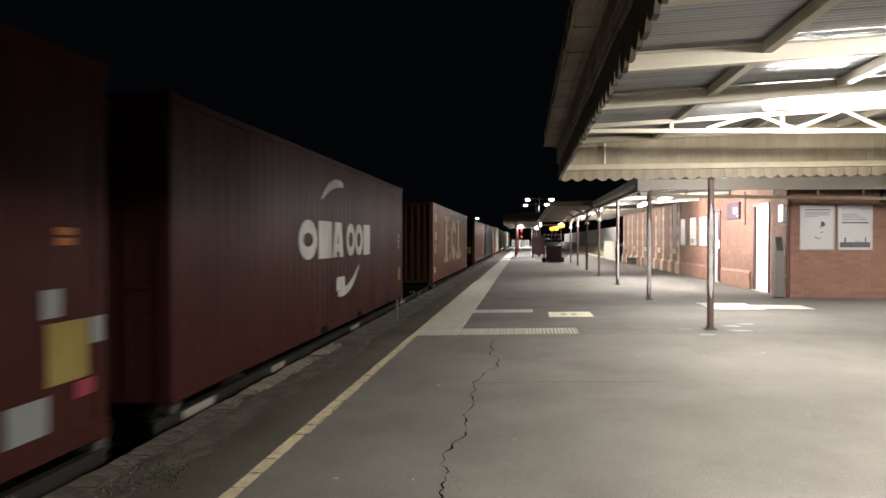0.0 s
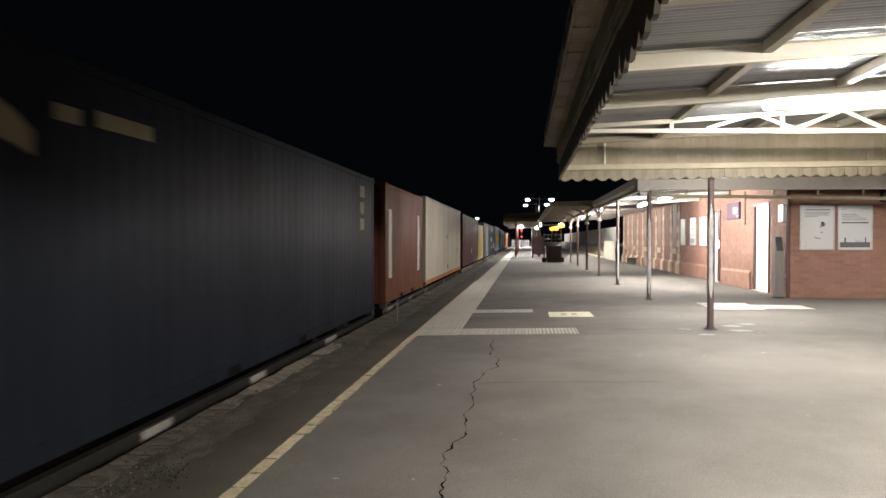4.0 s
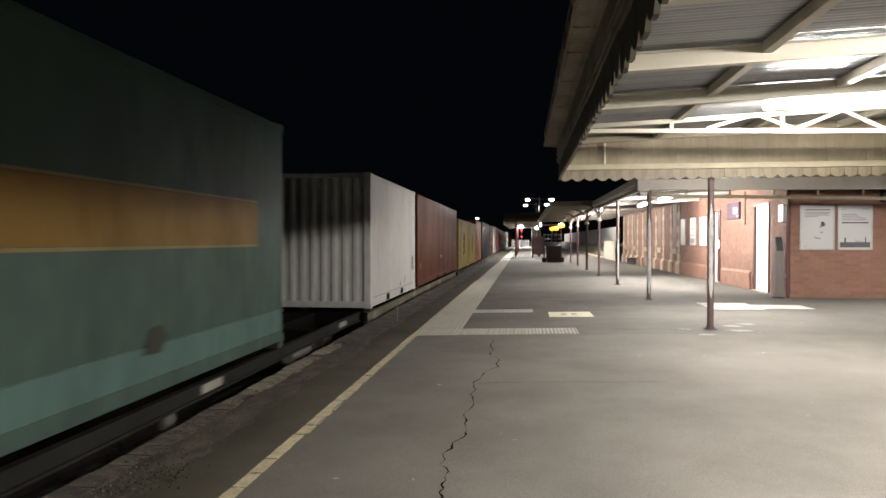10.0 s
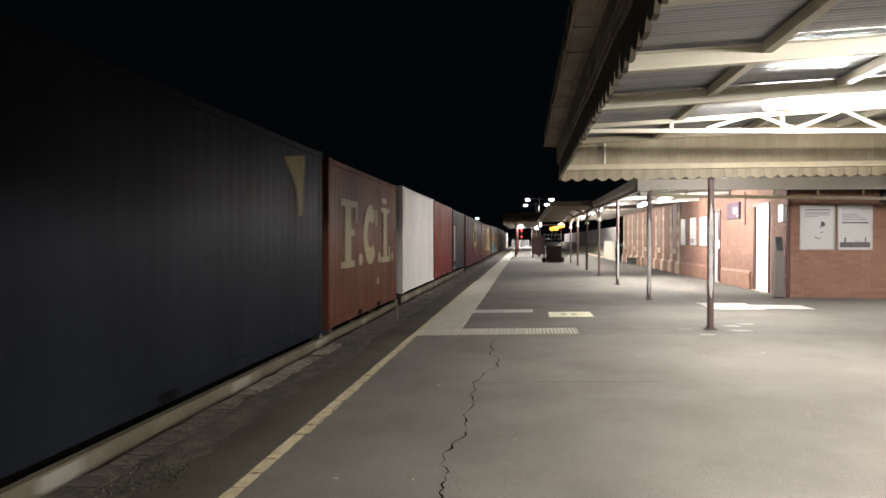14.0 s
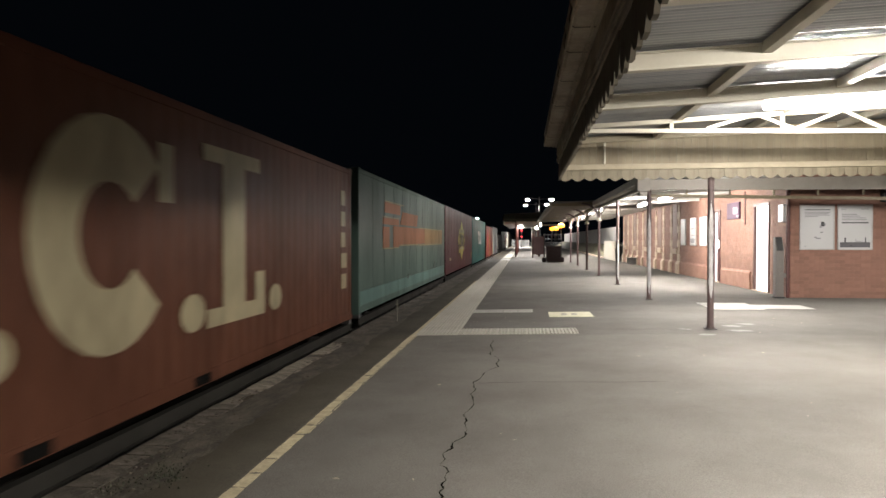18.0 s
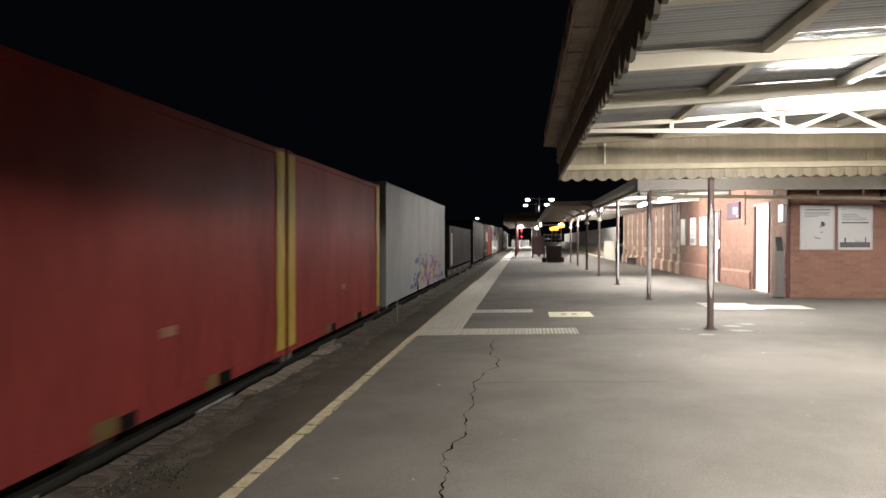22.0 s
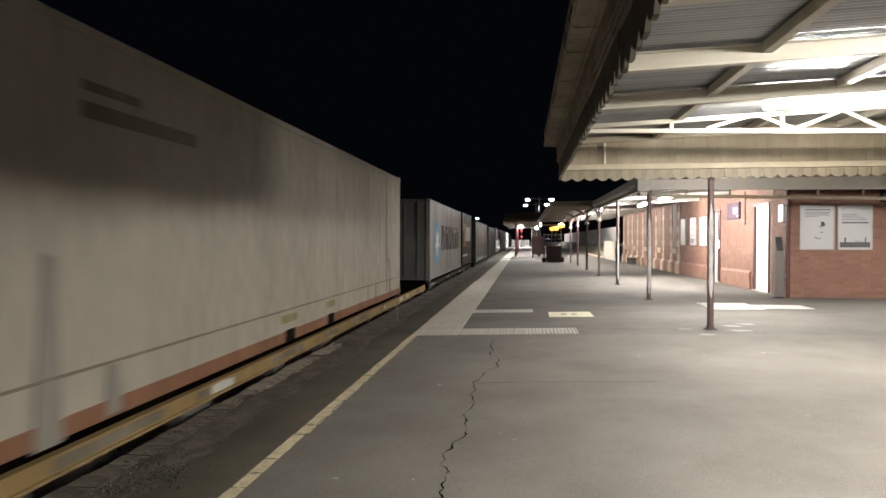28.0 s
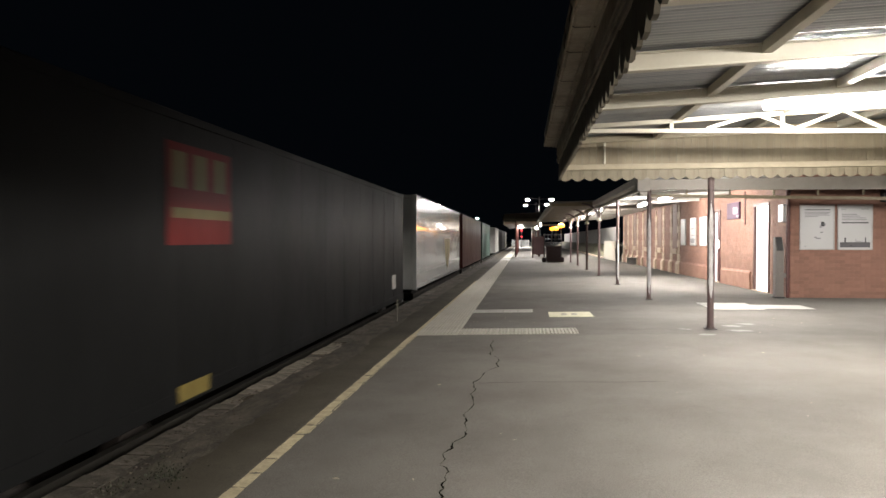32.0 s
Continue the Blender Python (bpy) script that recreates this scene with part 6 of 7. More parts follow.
for u, ln, sill, wz in ((-8, 13.4, "sill", -.12), (5.6, 18.6, "sill", -.12), (24.4, 21.3, "sill", -.15), (45.9, 25.6, "sill", -.12), (72.0, 20.3, "greysill", -.11), (92.8, 19.9, "palesill", -.06), (113.3, 20.1, "greysill", -.06),
                    (134.0, 20.1, "sill", .05), (154.4, 19.9, "palesill", -.04), (174.6, 19.4, "sill", -.09), (194.4, 19.8, "palesill", -.09), (214.5, 20.3, "palesill", -.03), (235.0, 15.4, "plainsill", -.15),
                    (250.6, 15.3, "plainsill", -.08), (266.0, 15.3, "plainsill", -.06), (281.4, 15.2, "plainsill", -.08), (296.7, 15.4, "plainsill", -.15), (312.4, 26.3, "sill", -.16), (339.4, 13.6, "brownsill", .15),
                    (353.4, 13.2, "sill", -.08), (366.8, 13.6, "sill", -.02), (380.5, 15.2, "sill", -.1), (400.0, 20.9, "ysill", 0), (421.2, 19.9, "sill", 0), (444.2, 16.2, "plainsill", -.15),
                    (461.5, 16, "plainsill", -.18), (478.6, 15.6, "plainsill", -.1), (495.0, 16.6, "sill", -.1), (513, 13, "sill", -.1), (526.3, 10, "sill", -.1), (536.7, 12.8, "sill", -.1), (549.8, 12.8, "sill", -.1), (563, 12.8, "sill", -.1), (576.5, 13, "sill", -.1)):
    wagon(u, ln, sill, wz, u in (312.4, 353.4, 421.2))

# ---- painted marks on the containers, in (along, up) of the world ----
def zo(k):
    return next(z for o, u, z in MOVERS if o is C[k])


SINGLE = {"block_marks": "block_mark", "print_bars": "print_bar", "line_marks": "line_mark", "column_marks": "column_mark", "star_bars": "star_bar", "gold_blocks": "gold_block",
          "white_blocks": "white_block", "red_square_bars": "emblem_bar"}


def mark(k, name, polys, key, label="", lift=0.0):
    z = zo(k)
    for i, one in enumerate(polys):
        bm = B()
        prism(bm, [(a, b - z - DECK) for a, b in one], "x", 0.004 + lift, 0.009 + lift + 0.00015 * i)
        part(SINGLE.get(name, name), bm, P[key], C[k], label)


def rect(a0, a1, z0, z1, lean=0.0):
    return [(a0, z0), (a1, z0), (a1 + lean, z1), (a0 + lean, z1)]


def ring(cy, cz, ry, rz, th, a0=0.0, a1=360.0, n=20):
    """A curved band as one outline."""
    ang = [math.radians(a0 + (a1 - a0) * i / n) for i in range(n + 1)]
    return [[(cy + ry * math.cos(p), cz + rz * math.sin(p)) for p in ang] + [(cy + (ry - th) * math.cos(p), cz + (rz - th) * math.sin(p)) for p in ang[::-1]]]


def disc(cy, cz, ry, rz, n=14):
    return [(cy + ry * math.cos(2 * math.pi * i / n), cz + rz * math.sin(2 * math.pi * i / n)) for i in range(n)]


def swoosh(y0, z0, y1, z1, bulge, th, n=8):
    """A curved band that swells in the middle."""
    d = Vector((y1 - y0, z1 - z0))
    p = Vector((-d.y, d.x)).normalized()
    def at(f, s):
        c = Vector((y0, z0)) + d * f + p * (bulge * 4 * f * (1 - f)) + p * (s * th * (0.25 + 1.5 * f * (1.15 - f)))
        return (c.x, c.y)
    return [[at(i / n, -0.5) for i in range(n + 1)] + [at(i / n, 0.5) for i in range(n, -1, -1)]]


def shipping_line(k, y0, z0, z1, w, key="letter"):
    """Block emblem: a row of heavy blocks with an arc above and a hook below."""
    h = z1 - z0
    f = w / 4.7
    polys = ring(y0 + 0.45 * f, (z0 + z1) / 2, 0.45 * f, h / 2, 0.2 * f)
    polys += [rect(y0 + 0.98 * f, y0 + 1.75 * f, z0, z1), rect(y0 + 1.8 * f, y0 + 2.05 * f, z0, z1, 0.15 * f), rect(y0 + 2.25 * f, y0 + 2.5 * f, z0, z1, -0.12 * f),
              rect(y0 + 2.02 * f, y0 + 2.3 * f, z0 + 0.1, z0 + 0.24)]
    polys += ring(y0 + 3.05 * f, (z0 + z1) / 2, 0.32 * f, h / 2, 0.16 * f)
    polys += ring(y0 + 3.7 * f, (z0 + z1) / 2, 0.32 * f, h / 2, 0.16 * f)
    polys += [rect(y0 + 4.1 * f, y0 + 4.68 * f, z0, z1)]
    mark(k, "block_marks", polys, key, "white block marks")
    mark(k, "arc_mark", swoosh(y0 + 1.15 * f, z1 + 0.36, y0 + 2.5 * f, z1 + 0.68, 0.12, 0.2), key)
    mark(k, "hook_mark", swoosh(y0 + 3.7 * f, z0 - 0.2, y0 + 2.15 * f, z0 - 0.66, 0.14, 0.2) + [rect(y0 + 2.05 * f, y0 + 2.6 * f, z0 - 0.6, z0 - 0.36)], key)


def freight_blocks(k, y0, y1, z0, z1, key="lettercream"):
    """Three tall serifed block marks with dots between."""
    w = y1 - y0
    h = z1 - z0
    polys = [rect(y0 + 0.08 * w, y0 + 0.17 * w, z0, z1), rect(y0 + 0.02 * w, y0 + 0.22 * w, z0, z0 + 0.1 * h), rect(y0 + 0.02 * w, y0 + 0.27 * w, z1 - 0.1 * h, z1),
             rect(y0 + 0.235 * w, y0 + 0.27 * w, z1 - 0.32 * h, z1 - 0.1 * h), rect(y0 + 0.17 * w, y0 + 0.22 * w, z0 + 0.47 * h, z0 + 0.57 * h)]
    polys += [disc(y0 + 0.315 * w, z0 + 0.1 * h, 0.034 * w, 0.1 * h)]
    polys += ring(y0 + 0.49 * w, (z0 + z1) / 2, 0.125 * w, h / 2, 0.07 * w, 40, 320)
    polys += [rect(y0 + 0.585 * w, y0 + 0.62 * w, z1 - 0.34 * h, z1 - 0.06 * h)]
    polys += [disc(y0 + 0.67 * w, z0 + 0.1 * h, 0.034 * w, 0.1 * h)]
    polys += [rect(y0 + 0.76 * w, y0 + 0.84 * w, z0, z1), rect(y0 + 0.71 * w, y0 + 0.9 * w, z0, z0 + 0.1 * h), rect(y0 + 0.7 * w, y0 + 0.9 * w, z1 - 0.09 * h, z1),
              rect(y0 + 0.88 * w, y0 + 0.92 * w, z0, z0 + 0.28 * h), disc(y0 + 0.97 * w, z0 + 0.09 * h, 0.03 * w, 0.09 * h)]
    mark(k, "block_marks", polys, key, "large cream block marks")


def column(k, y0, y1, z0, z1, n, key, seed=1):
    """A column of small printed bars, too small to read."""
    r = random.Random(seed)
    st = (z1 - z0) / n
    polys = []
    for i in range(n):
        if r.random() < 0.8:
            polys.append(rect(y0, y0 + (y1 - y0) * r.uniform(0.6, 1), z0 + i * st + st * 0.15, z0 + (i + 1) * st - st * 0.15))
    if polys:
        mark(k, "print_bars", polys, key)


def stepped_star(k, cy, cz, ry, rz):
    """Star emblem: a square with serrated points above and below, small points at its sides, and a panel of columns across it."""
    def teeth(x0, x1, z0, z1, n=6):
        out = []
        for i in range(n):
            f0, f1 = i / n, (i + 0.55) / n
            out += [(x0 + (x1 - x0) * f0, z0 + (z1 - z0) * f0), (x0 + (x1 - x0) * f1, z0 + (z1 - z0) * f0)]
        return out + [(x1, z1)]
    full = (teeth(0.56, 0.06, 0.55, 1.0) + teeth(0.06, -0.34, 1.0, 0.57)[1:] + [(-0.72, 0.6), (-0.72, 0.26), (-0.82, 0.2), (-1.0, 0.0), (-0.82, -0.16), (-0.72, -0.24), (-0.72, -0.62), (-0.4, -0.6)]
            + teeth(-0.4, 0.06, -0.6, -1.0)[1:] + teeth(0.06, 0.46, -1.0, -0.56)[1:] + [(0.76, -0.52), (0.76, -0.2), (0.84, -0.15), (1.0, 0.0), (0.84, 0.15), (0.76, 0.2), (0.76, 0.5)])
    for key, dx, dz, lift in (("ink", -0.025, -0.045, 0.0), ("lime", 0.0, 0.0, 0.003)):
        mark(k, "star_mark", [[(cy + (x + dx) * ry, cz + (z + dz) * rz) for x, z in full]], key, "yellow star emblem" if key == "lime" else "dark shadow edge of the star", lift)

    def cols(items, z0, z1):
        return [rect(cy + a * ry, cy + b * ry, cz + z0 * rz, cz + z1 * rz) for a, b in items]
    mark(k, "star_panel", cols([(-0.68, -0.6), (-0.5, -0.42), (-0.3, -0.24), (0.1, 0.16), (0.46, 0.52), (0.66, 0.72)], -0.34, 0.36), "starolive", "", 0.018)
    mark(k, "star_panel", cols([(-0.12, 0.02), (0.24, 0.42)], -0.3, 0.3) + cols([(-0.52, -0.34)], -0.34, -0.2), "ink", "", 0.02)
    mark(k, "star_bars", cols([(-0.2, -0.12), (0.02, 0.08), (0.17, 0.24)], -0.32, 0.34), "lettercream", "", 0.018)
    mark(k, "star_bars", cols([(-0.72, 0.76)], -0.42, -0.37), "starwhite", "", 0.021)
    mark(k, "star_bars", cols([(-0.73, -0.25), (-0.18, 0.3), (0.38, 0.77)], 0.4, 0.57), "oliveplate", "", 0.021)


def bands(k, o=0.0, dz=0.0, keyA="orangeband", keyB="amber", faded=False):
    """Faded broken bands along the side."""
    polys = [rect(2.2 + o, 4.3 + o, 1.92 + dz, 2.08 + dz), rect(2.4 + o, 4.5 + o, 2.2 + dz, 2.46 + dz), rect(4.5 + o, 7.3 + o, 1.95 + dz, 2.3 + dz, 0.3), rect(2.2 + o, 3.0 + o, 1.36 + dz, 1.86 + dz),
             rect(3.5 + o, 4.35 + o, 1.36 + dz, 1.9 + dz), rect(4.35 + o, 9.0 + o, 1.42 + dz, 1.9 + dz)]
    mark(k, "band", polys, keyA, "faded orange bands")
    mark(k, "band", [rect(9.0 + o, 13.9 + o, 1.4 + dz, 1.9 + dz)], keyB, "amber band")
    if faded:
        return
    mark(k, "band_edge", [rect(4.4 + o, 7.6 + o, 1.385 + dz, 1.415 + dz), rect(7.8 + o, 13.9 + o, 1.365 + dz, 1.395 + dz), rect(7.8 + o, 13.9 + o, 1.905 + dz, 1.93 + dz), rect(2.2 + o, 4.3 + o, 2.09 + dz, 2.11 + dz),
                             rect(2.4 + o, 5.0 + o, 2.47 + dz, 2.49 + dz), rect(2.2 + o, 4.3 + o, 1.33 + dz, 1.355 + dz)], "barcream", "", 0.002)
    mark(k, "stain", [[(11.3 + o, 0.44), (11.6 + o, 0.42), (11.72 + o, 0.56), (11.62 + o, 0.68), (11.42 + o, 0.66)], [(5.6 + o, 0.36), (5.8 + o, 0.34), (5.9 + o, 0.46), (5.7 + o, 0.5)]], "greensoil")


def company_block(k, dz=0.0):
    """Gold rearing shape, a row of white blocks and a thin line of bars."""
    def up(pts):
        return [(y, z + dz) for y, z in pts]
    mark(k, "gold_blocks", [up(q) for q in (((0.75, 1.9), (1.2, 1.45), (1.95, 1.5), (1.96, 1.85), (1.62, 2.02), (1.45, 2.26), (0.95, 2.28)), ((0.54, 1.93), (0.9, 1.8), (1.0, 2.26), (0.86, 2.46), (0.63, 2.56), (0.68, 2.25)),
                                            ((1.4, 2.03), (2.12, 2.12), (2.06, 2.27), (1.4, 2.25)), ((1.3, 1.0), (1.95, 0.98), (1.96, 1.52), (1.3, 1.55)), ((0.4, 0.96), (1.0, 0.98), (1.2, 1.5), (0.9, 1.62), (0.67, 1.52), (0.8, 1.22)))],
         "gold", "gold rearing shape")
    mark(k, "gold_blocks", [up(q) for q in (((1.05, 1.72), (1.5, 1.62), (1.5, 1.68), (1.1, 1.82)), ((1.1, 2.0), (1.4, 2.1), (1.38, 2.14), (1.05, 2.06)), ((1.62, 1.1), (1.68, 1.1), (1.7, 1.48), (1.64, 1.48)))], "olivebar", "", 0.002)
    z0, z1 = 1.27 + dz, 2.12 + dz
    mark(k, "white_blocks", [rect(2.08, 2.4, z0, z1), rect(2.46, 2.78, z0 + 0.03, z1 - 0.03), rect(2.92, 3.24, z0, z1), rect(3.28, 3.6, z0 + 0.04, z1), rect(3.74, 4.06, z0, z1), rect(4.1, 4.32, z0, z1 - 0.05), rect(4.46, 5.08, z0 + 0.03, z1)],
         "letter", "white block shapes")
    mark(k, "line_marks", [rect(0.4, 5.0, 1.0 + dz, 1.06 + dz)], "amber", "", 0.003)
    r = random.Random(5)
    mark(k, "line_marks", bars(0.34, 0.45 + dz, 0.12, [r.uniform(0.1, 0.28) for i in range(11)], 0.05, 0.02), "letter")
    mark(k, "yellow_label", [rect(5.32, 5.64, 0.28 + dz, 0.64 + dz)], "yellow")
    mark(k, "fork_pocket", [rect(1.9, 2.2, -0.06, 0.07), rect(4.1, 4.4, -0.06, 0.07)], "under", "flat dark plate for the shade in a fork pocket", 0.004)


shipping_line("c1", 3.67, 1.14, 1.76, 4.7)
mark("c1", "yellow_label", [rect(11.65, 12.0, 0.4, 0.72)], "yellow", "yellow warning label")
mark("c0", "yellow_label", [rect(11.6, 12.05, 0.42, 0.86)], "yellow", "yellow warning label")
mark("c0", "white_label", [rect(12.08, 12.25, 0.66, 0.86), rect(11.2, 11.6, 0.1, 0.36), rect(11.55, 11.75, 0.9, 1.1)], "palegrey")
mark("c0", "pink_label", [rect(11.9, 12.12, 0.28, 0.4)], "pink")
column("c0", 11.7, 11.95, 1.4, 1.55, 2, "orail", 3)
column("c1", 11.65, 11.9, 1.2, 1.9, 5, "lettercream", 4)
freight_blocks("c2", 3.3, 11.3, 0.5, 2.45)
mark("c2", "column_marks", [rect(0.55, 1.0, 2.12, 2.42), rect(0.5, 0.95, 1.45, 1.75), rect(0.5, 0.85, 0.93, 1.28)], "lettercream")
mark("c2", "white_label", [rect(0.3, 0.68, 0.22, 0.42)], "letter")
mark("c2", "column_marks", [rect(14.15, 14.5, 2.02, 2.41), rect(14.15, 14.5, 1.46, 1.84), rect(14.15, 14.5, 0.89, 1.32), rect(14.0, 14.36, 0.22, 0.39)], "lettercream")
mark("c2", "print_bars", [rect(12.96, 13.36, z, z + 0.06) for z in (2.27, 2.4, 2.52)], "olivebar")
mark("c2", "seam_band", [rect(13.56, 13.62, 0.05, 2.72)], "brownend")
mark("c3", "print_bars", [rect(0.64, 0.98, z, z + h) for z, h in ((0.84, 0.09), (0.97, 0.1), (1.13, 0.13), (1.32, 0.07), (1.45, 0.14), (1.68, 0.06), (1.79, 0.13), (1.99, 0.08), (2.2, 0.12))] + [rect(0.72, 0.86, z, z + 0.05) for z in (1.08, 1.41, 1.75, 2.12)], "barcream")
mark("c3", "white_label", [rect(8.1, 8.4, 0.46, 0.56)], "letter")
mark("c4", "emblem", swoosh(0.5, 2.05, 1.7, 2.1, 0.18, 0.35) + [rect(0.9, 1.2, 1.95, 2.42), rect(1.9, 2.2, 2.3, 2.42), rect(2.4, 3.2, 2.32, 2.45)], "lettercream")
column("c4", 11.0, 11.5, 1.6, 2.6, 3, "lettercream", 7)
mark("c5", "stripe", [rect(0.35, 0.75, 0.5, 2.2), rect(4.9, 5.3, 0.5, 2.2)], "letter")
mark("c6", "rust_mark", [[(10.85, 0.85), (11.0, 0.8), (11.2, 0.88), (11.2, 1.0), (11.1, 1.06), (10.9, 1.04)]], "stampred")
mark("c6", "rust_mark", [rect(10.93, 11.12, 0.78, 0.8), rect(10.9, 11.05, 0.93, 0.95)], "redbrown", "", 0.002)
mark("c6", "spray_mark", [[(6.25, 1.5), (6.5, 1.48), (6.45, 1.66), (6.3, 1.68)]], "bluegrey")
mark("c6", "spray_mark", [[(6.55, 0.2), (6.9, 0.22), (6.8, 0.42), (6.6, 0.4)]], "bluegrey")
mark("c6", "spray_mark", [[(12.05, 2.7), (12.3, 2.68), (12.3, 2.82), (12.1, 2.84)]], "bluegrey")
mark("c7", "yellow_label", [rect(0.35, 0.65, 1.46, 1.62)], "oliveplate")
mark("c7", "white_label", [rect(5.95, 6.35, 0.62, 0.9), rect(11.7, 11.92, 1.78, 1.92)], "letter")
mark("c7", "yellow_label", [rect(11.72, 12.0, 1.18, 1.34)], "yellow")
mark("c8", "stain", [rect(2.2, 3.0, 1.15, 1.19), rect(2.0, 3.6, 0.72, 0.75)], "sill")
column("c9", 0.6, 1.0, 0.75, 2.55, 12, "greysill", 8)
column("c9", 4.95, 5.25, 0.75, 2.4, 12, "greysill", 9)
mark("c9", "yellow_label", [rect(0.6, 1.0, 1.0, 1.25), rect(4.95, 5.25, 0.95, 1.3)], "oliveplate", "", 0.004)
mark("c9", "spray_patch", [[(1.9, -0.02), (1.95, 0.4), (2.2, 0.55), (2.45, 0.58), (2.66, 0.55), (2.85, 0.46), (2.99, 0.38), (2.9, 0.2), (2.7, 0.08), (2.55, -0.03)]], "navyspray", "navy sprayed blot")
mark("c9", "spray_line", [rect(2.84, 3.3, 0.5, 0.525), rect(3.62, 3.96, 0.21, 0.235), rect(3.1, 3.8, 0.13, 0.15, 0.02), rect(3.28, 3.38, 0.5, 0.6, 0.1), rect(3.5, 3.58, 0.48, 0.58, 0.1), rect(3.4, 3.95, 0.6, 0.625),
                          rect(4.5, 4.6, 0.12, 0.2), rect(5.5, 6.0, 0.14, 0.165, 0.02)], "greyspray")
mark("c9", "spray_line", [[(4.55, 0.1), (4.72, 0.36), (4.9, 0.4), (4.98, 0.62), (5.1, 0.6), (5.15, 0.3), (5.3, 0.2), (5.1, 0.16), (4.9, 0.2)], [(5.3, 0.2), (5.45, 0.42), (5.62, 0.6), (5.7, 0.56), (5.6, 0.34), (5.78, 0.18), (5.5, 0.15)]], "greyspray")
shipping_line("c10", 4.4, 1.25, 1.7, 3.2)
mark("c10", "print_bars", bars(8.6, 0.95, 0.15, [0.07, 0.07, 0.1, 0.07, 0.08, 0.07, 0.07, 0.12, 0.05, 0.07, 0.09, 0.07, 0.1, 0.06, 0.07], 0.09) + bars(8.75, 0.6, 0.15, [0.08, 0.06, 0.07, 0.1, 0.07, 0.05, 0.08, 0.07, 0.11, 0.07, 0.06, 0.08, 0.07, 0.07], 0.09), "letter")
mark("c10", "pink_label", [rect(11.42, 11.68, 0.24, 0.42)], "pink")
mark("c10", "yellow_label", [rect(11.5, 11.85, 0.5, 0.86)], "yellow")
column("c10", 11.3, 11.7, 1.1, 1.9, 5, "lettercream", 10)
bands("c11")
mark("c11", "fork_pocket", [rect(5.95, 6.17, -0.01, 0.1), rect(8.07, 8.4, -0.01, 0.1)], "under", "flat dark plate for the shade in a fork pocket", 0.003)
bands("c24", 0.15, -0.1)
bands("c38", 0.6, -0.22, "oldorange", "oldorange", True)
mark("c38", "band", [rect(3.6, 4.1, 1.2, 1.7), rect(2.6, 7.0, 1.92, 2.0)], "oldorange")
mark("c12", "yellow_label", [rect(5.42, 5.76, 0.56, 0.98)], "whitestain", "label with three olive squares")
mark("c12", "label_square", [rect(5.45 + j * 0.16, 5.57 + j * 0.16, 0.59 + i * 0.13, 0.68 + i * 0.13) for i in range(3) for j in range(2)], "oliveplate", "", 0.002)
mark("c12", "fork_pocket", [rect(3.62, 3.95, 0.0, 0.15), rect(1.7, 2.05, 0.0, 0.15)], "under", "flat dark plate for the shade in a fork pocket", 0.004)
mark("c12", "stain", [[(3.5, 0.24), (3.72, 0.22), (3.7, 0.3), (3.6, 0.32)], [(4.2, 0.3), (4.32, 0.29), (4.3, 0.45), (4.24, 0.46)]], "whitestain")
mark("c12", "seam_band", [rect(0.2, 5.9, 0.17, 0.19)], "whitestain", "", 0.002)
mark("c13", "yellow_label", [rect(0.4, 0.66, 0.5, 0.7)], "yellow")
mark("c13", "white_label", [rect(5.95, 6.2, 0.72, 0.84)], "letter")
mark("c13", "yellow_label", [rect(11.5, 11.76, 1.2, 1.38)], "oliveplate")
mark("c13", "print_bars", [rect(11.46, 11.72, 1.8, 1.83), rect(11.46, 11.66, 1.86, 1.89)], "olivebar")
for k in ("c14", "c15"):
    mark(k, "block_marks", [rect(2.75, 2.95, 1.3, 1.8), rect(3.2, 3.35, 1.3, 1.78), rect(3.5, 3.65, 1.3, 1.8), rect(2.55, 3.8, 1.16, 1.24), rect(2.75, 3.1, 0.98, 1.14), rect(3.3, 3.6, 0.98, 1.14), rect(2.95, 3.4, 0.82, 0.96),
                            rect(2.7, 3.0, 0.68, 0.82), rect(3.3, 3.6, 0.68, 0.8)], "ink", "black block marks")
    column(k, 0.68, 1.08, 0.3, 1.5, 9, "olivebar", 12)
    mark(k, "print_bars", [rect(0.7, 1.1, 1.9, 2.05), rect(4.6, 4.9, 1.6, 1.66)], "lettercream")
mark("c16", "road", [[(1.12, 0.14), (3.12, 0.12), (2.63, 0.66), (1.84, 1.3), (0.92, 1.3), (1.0, 0.9)], [(0.92, 1.3), (1.84, 1.3), (1.4, 1.76), (1.22, 2.0), (0.64, 2.0), (0.74, 1.7)]], "ink", "dark painted road")
def kerb_edge(z):
    """The two edges of the painted kerb at a height: a straight near edge, a stepped far one."""
    f = (2.6 - z) / 2.46
    return 0.42 + 4.1 * f ** 1.08, 0.5 + 5.1 * f ** 0.98
for za, zb, n, key, lab in ((2.6, 1.5, 8, "lettercream", ""), (1.5, 0.14, 8, "gold", "yellow road edge")):
    st = (za - zb) / n
    mark("c16", "kerb_line", [[(kerb_edge(za - i * st)[0], za - i * st), (kerb_edge(za - i * st)[1] - 0.12, za - i * st), (kerb_edge(za - i * st - st)[1] + 0.06, za - i * st - st * 0.7), (kerb_edge(za - i * st - st)[1] - 0.1, za - i * st - st),
                               (kerb_edge(za - i * st - st)[0], za - i * st - st)] for i in range(n)], key, lab, 0.002)
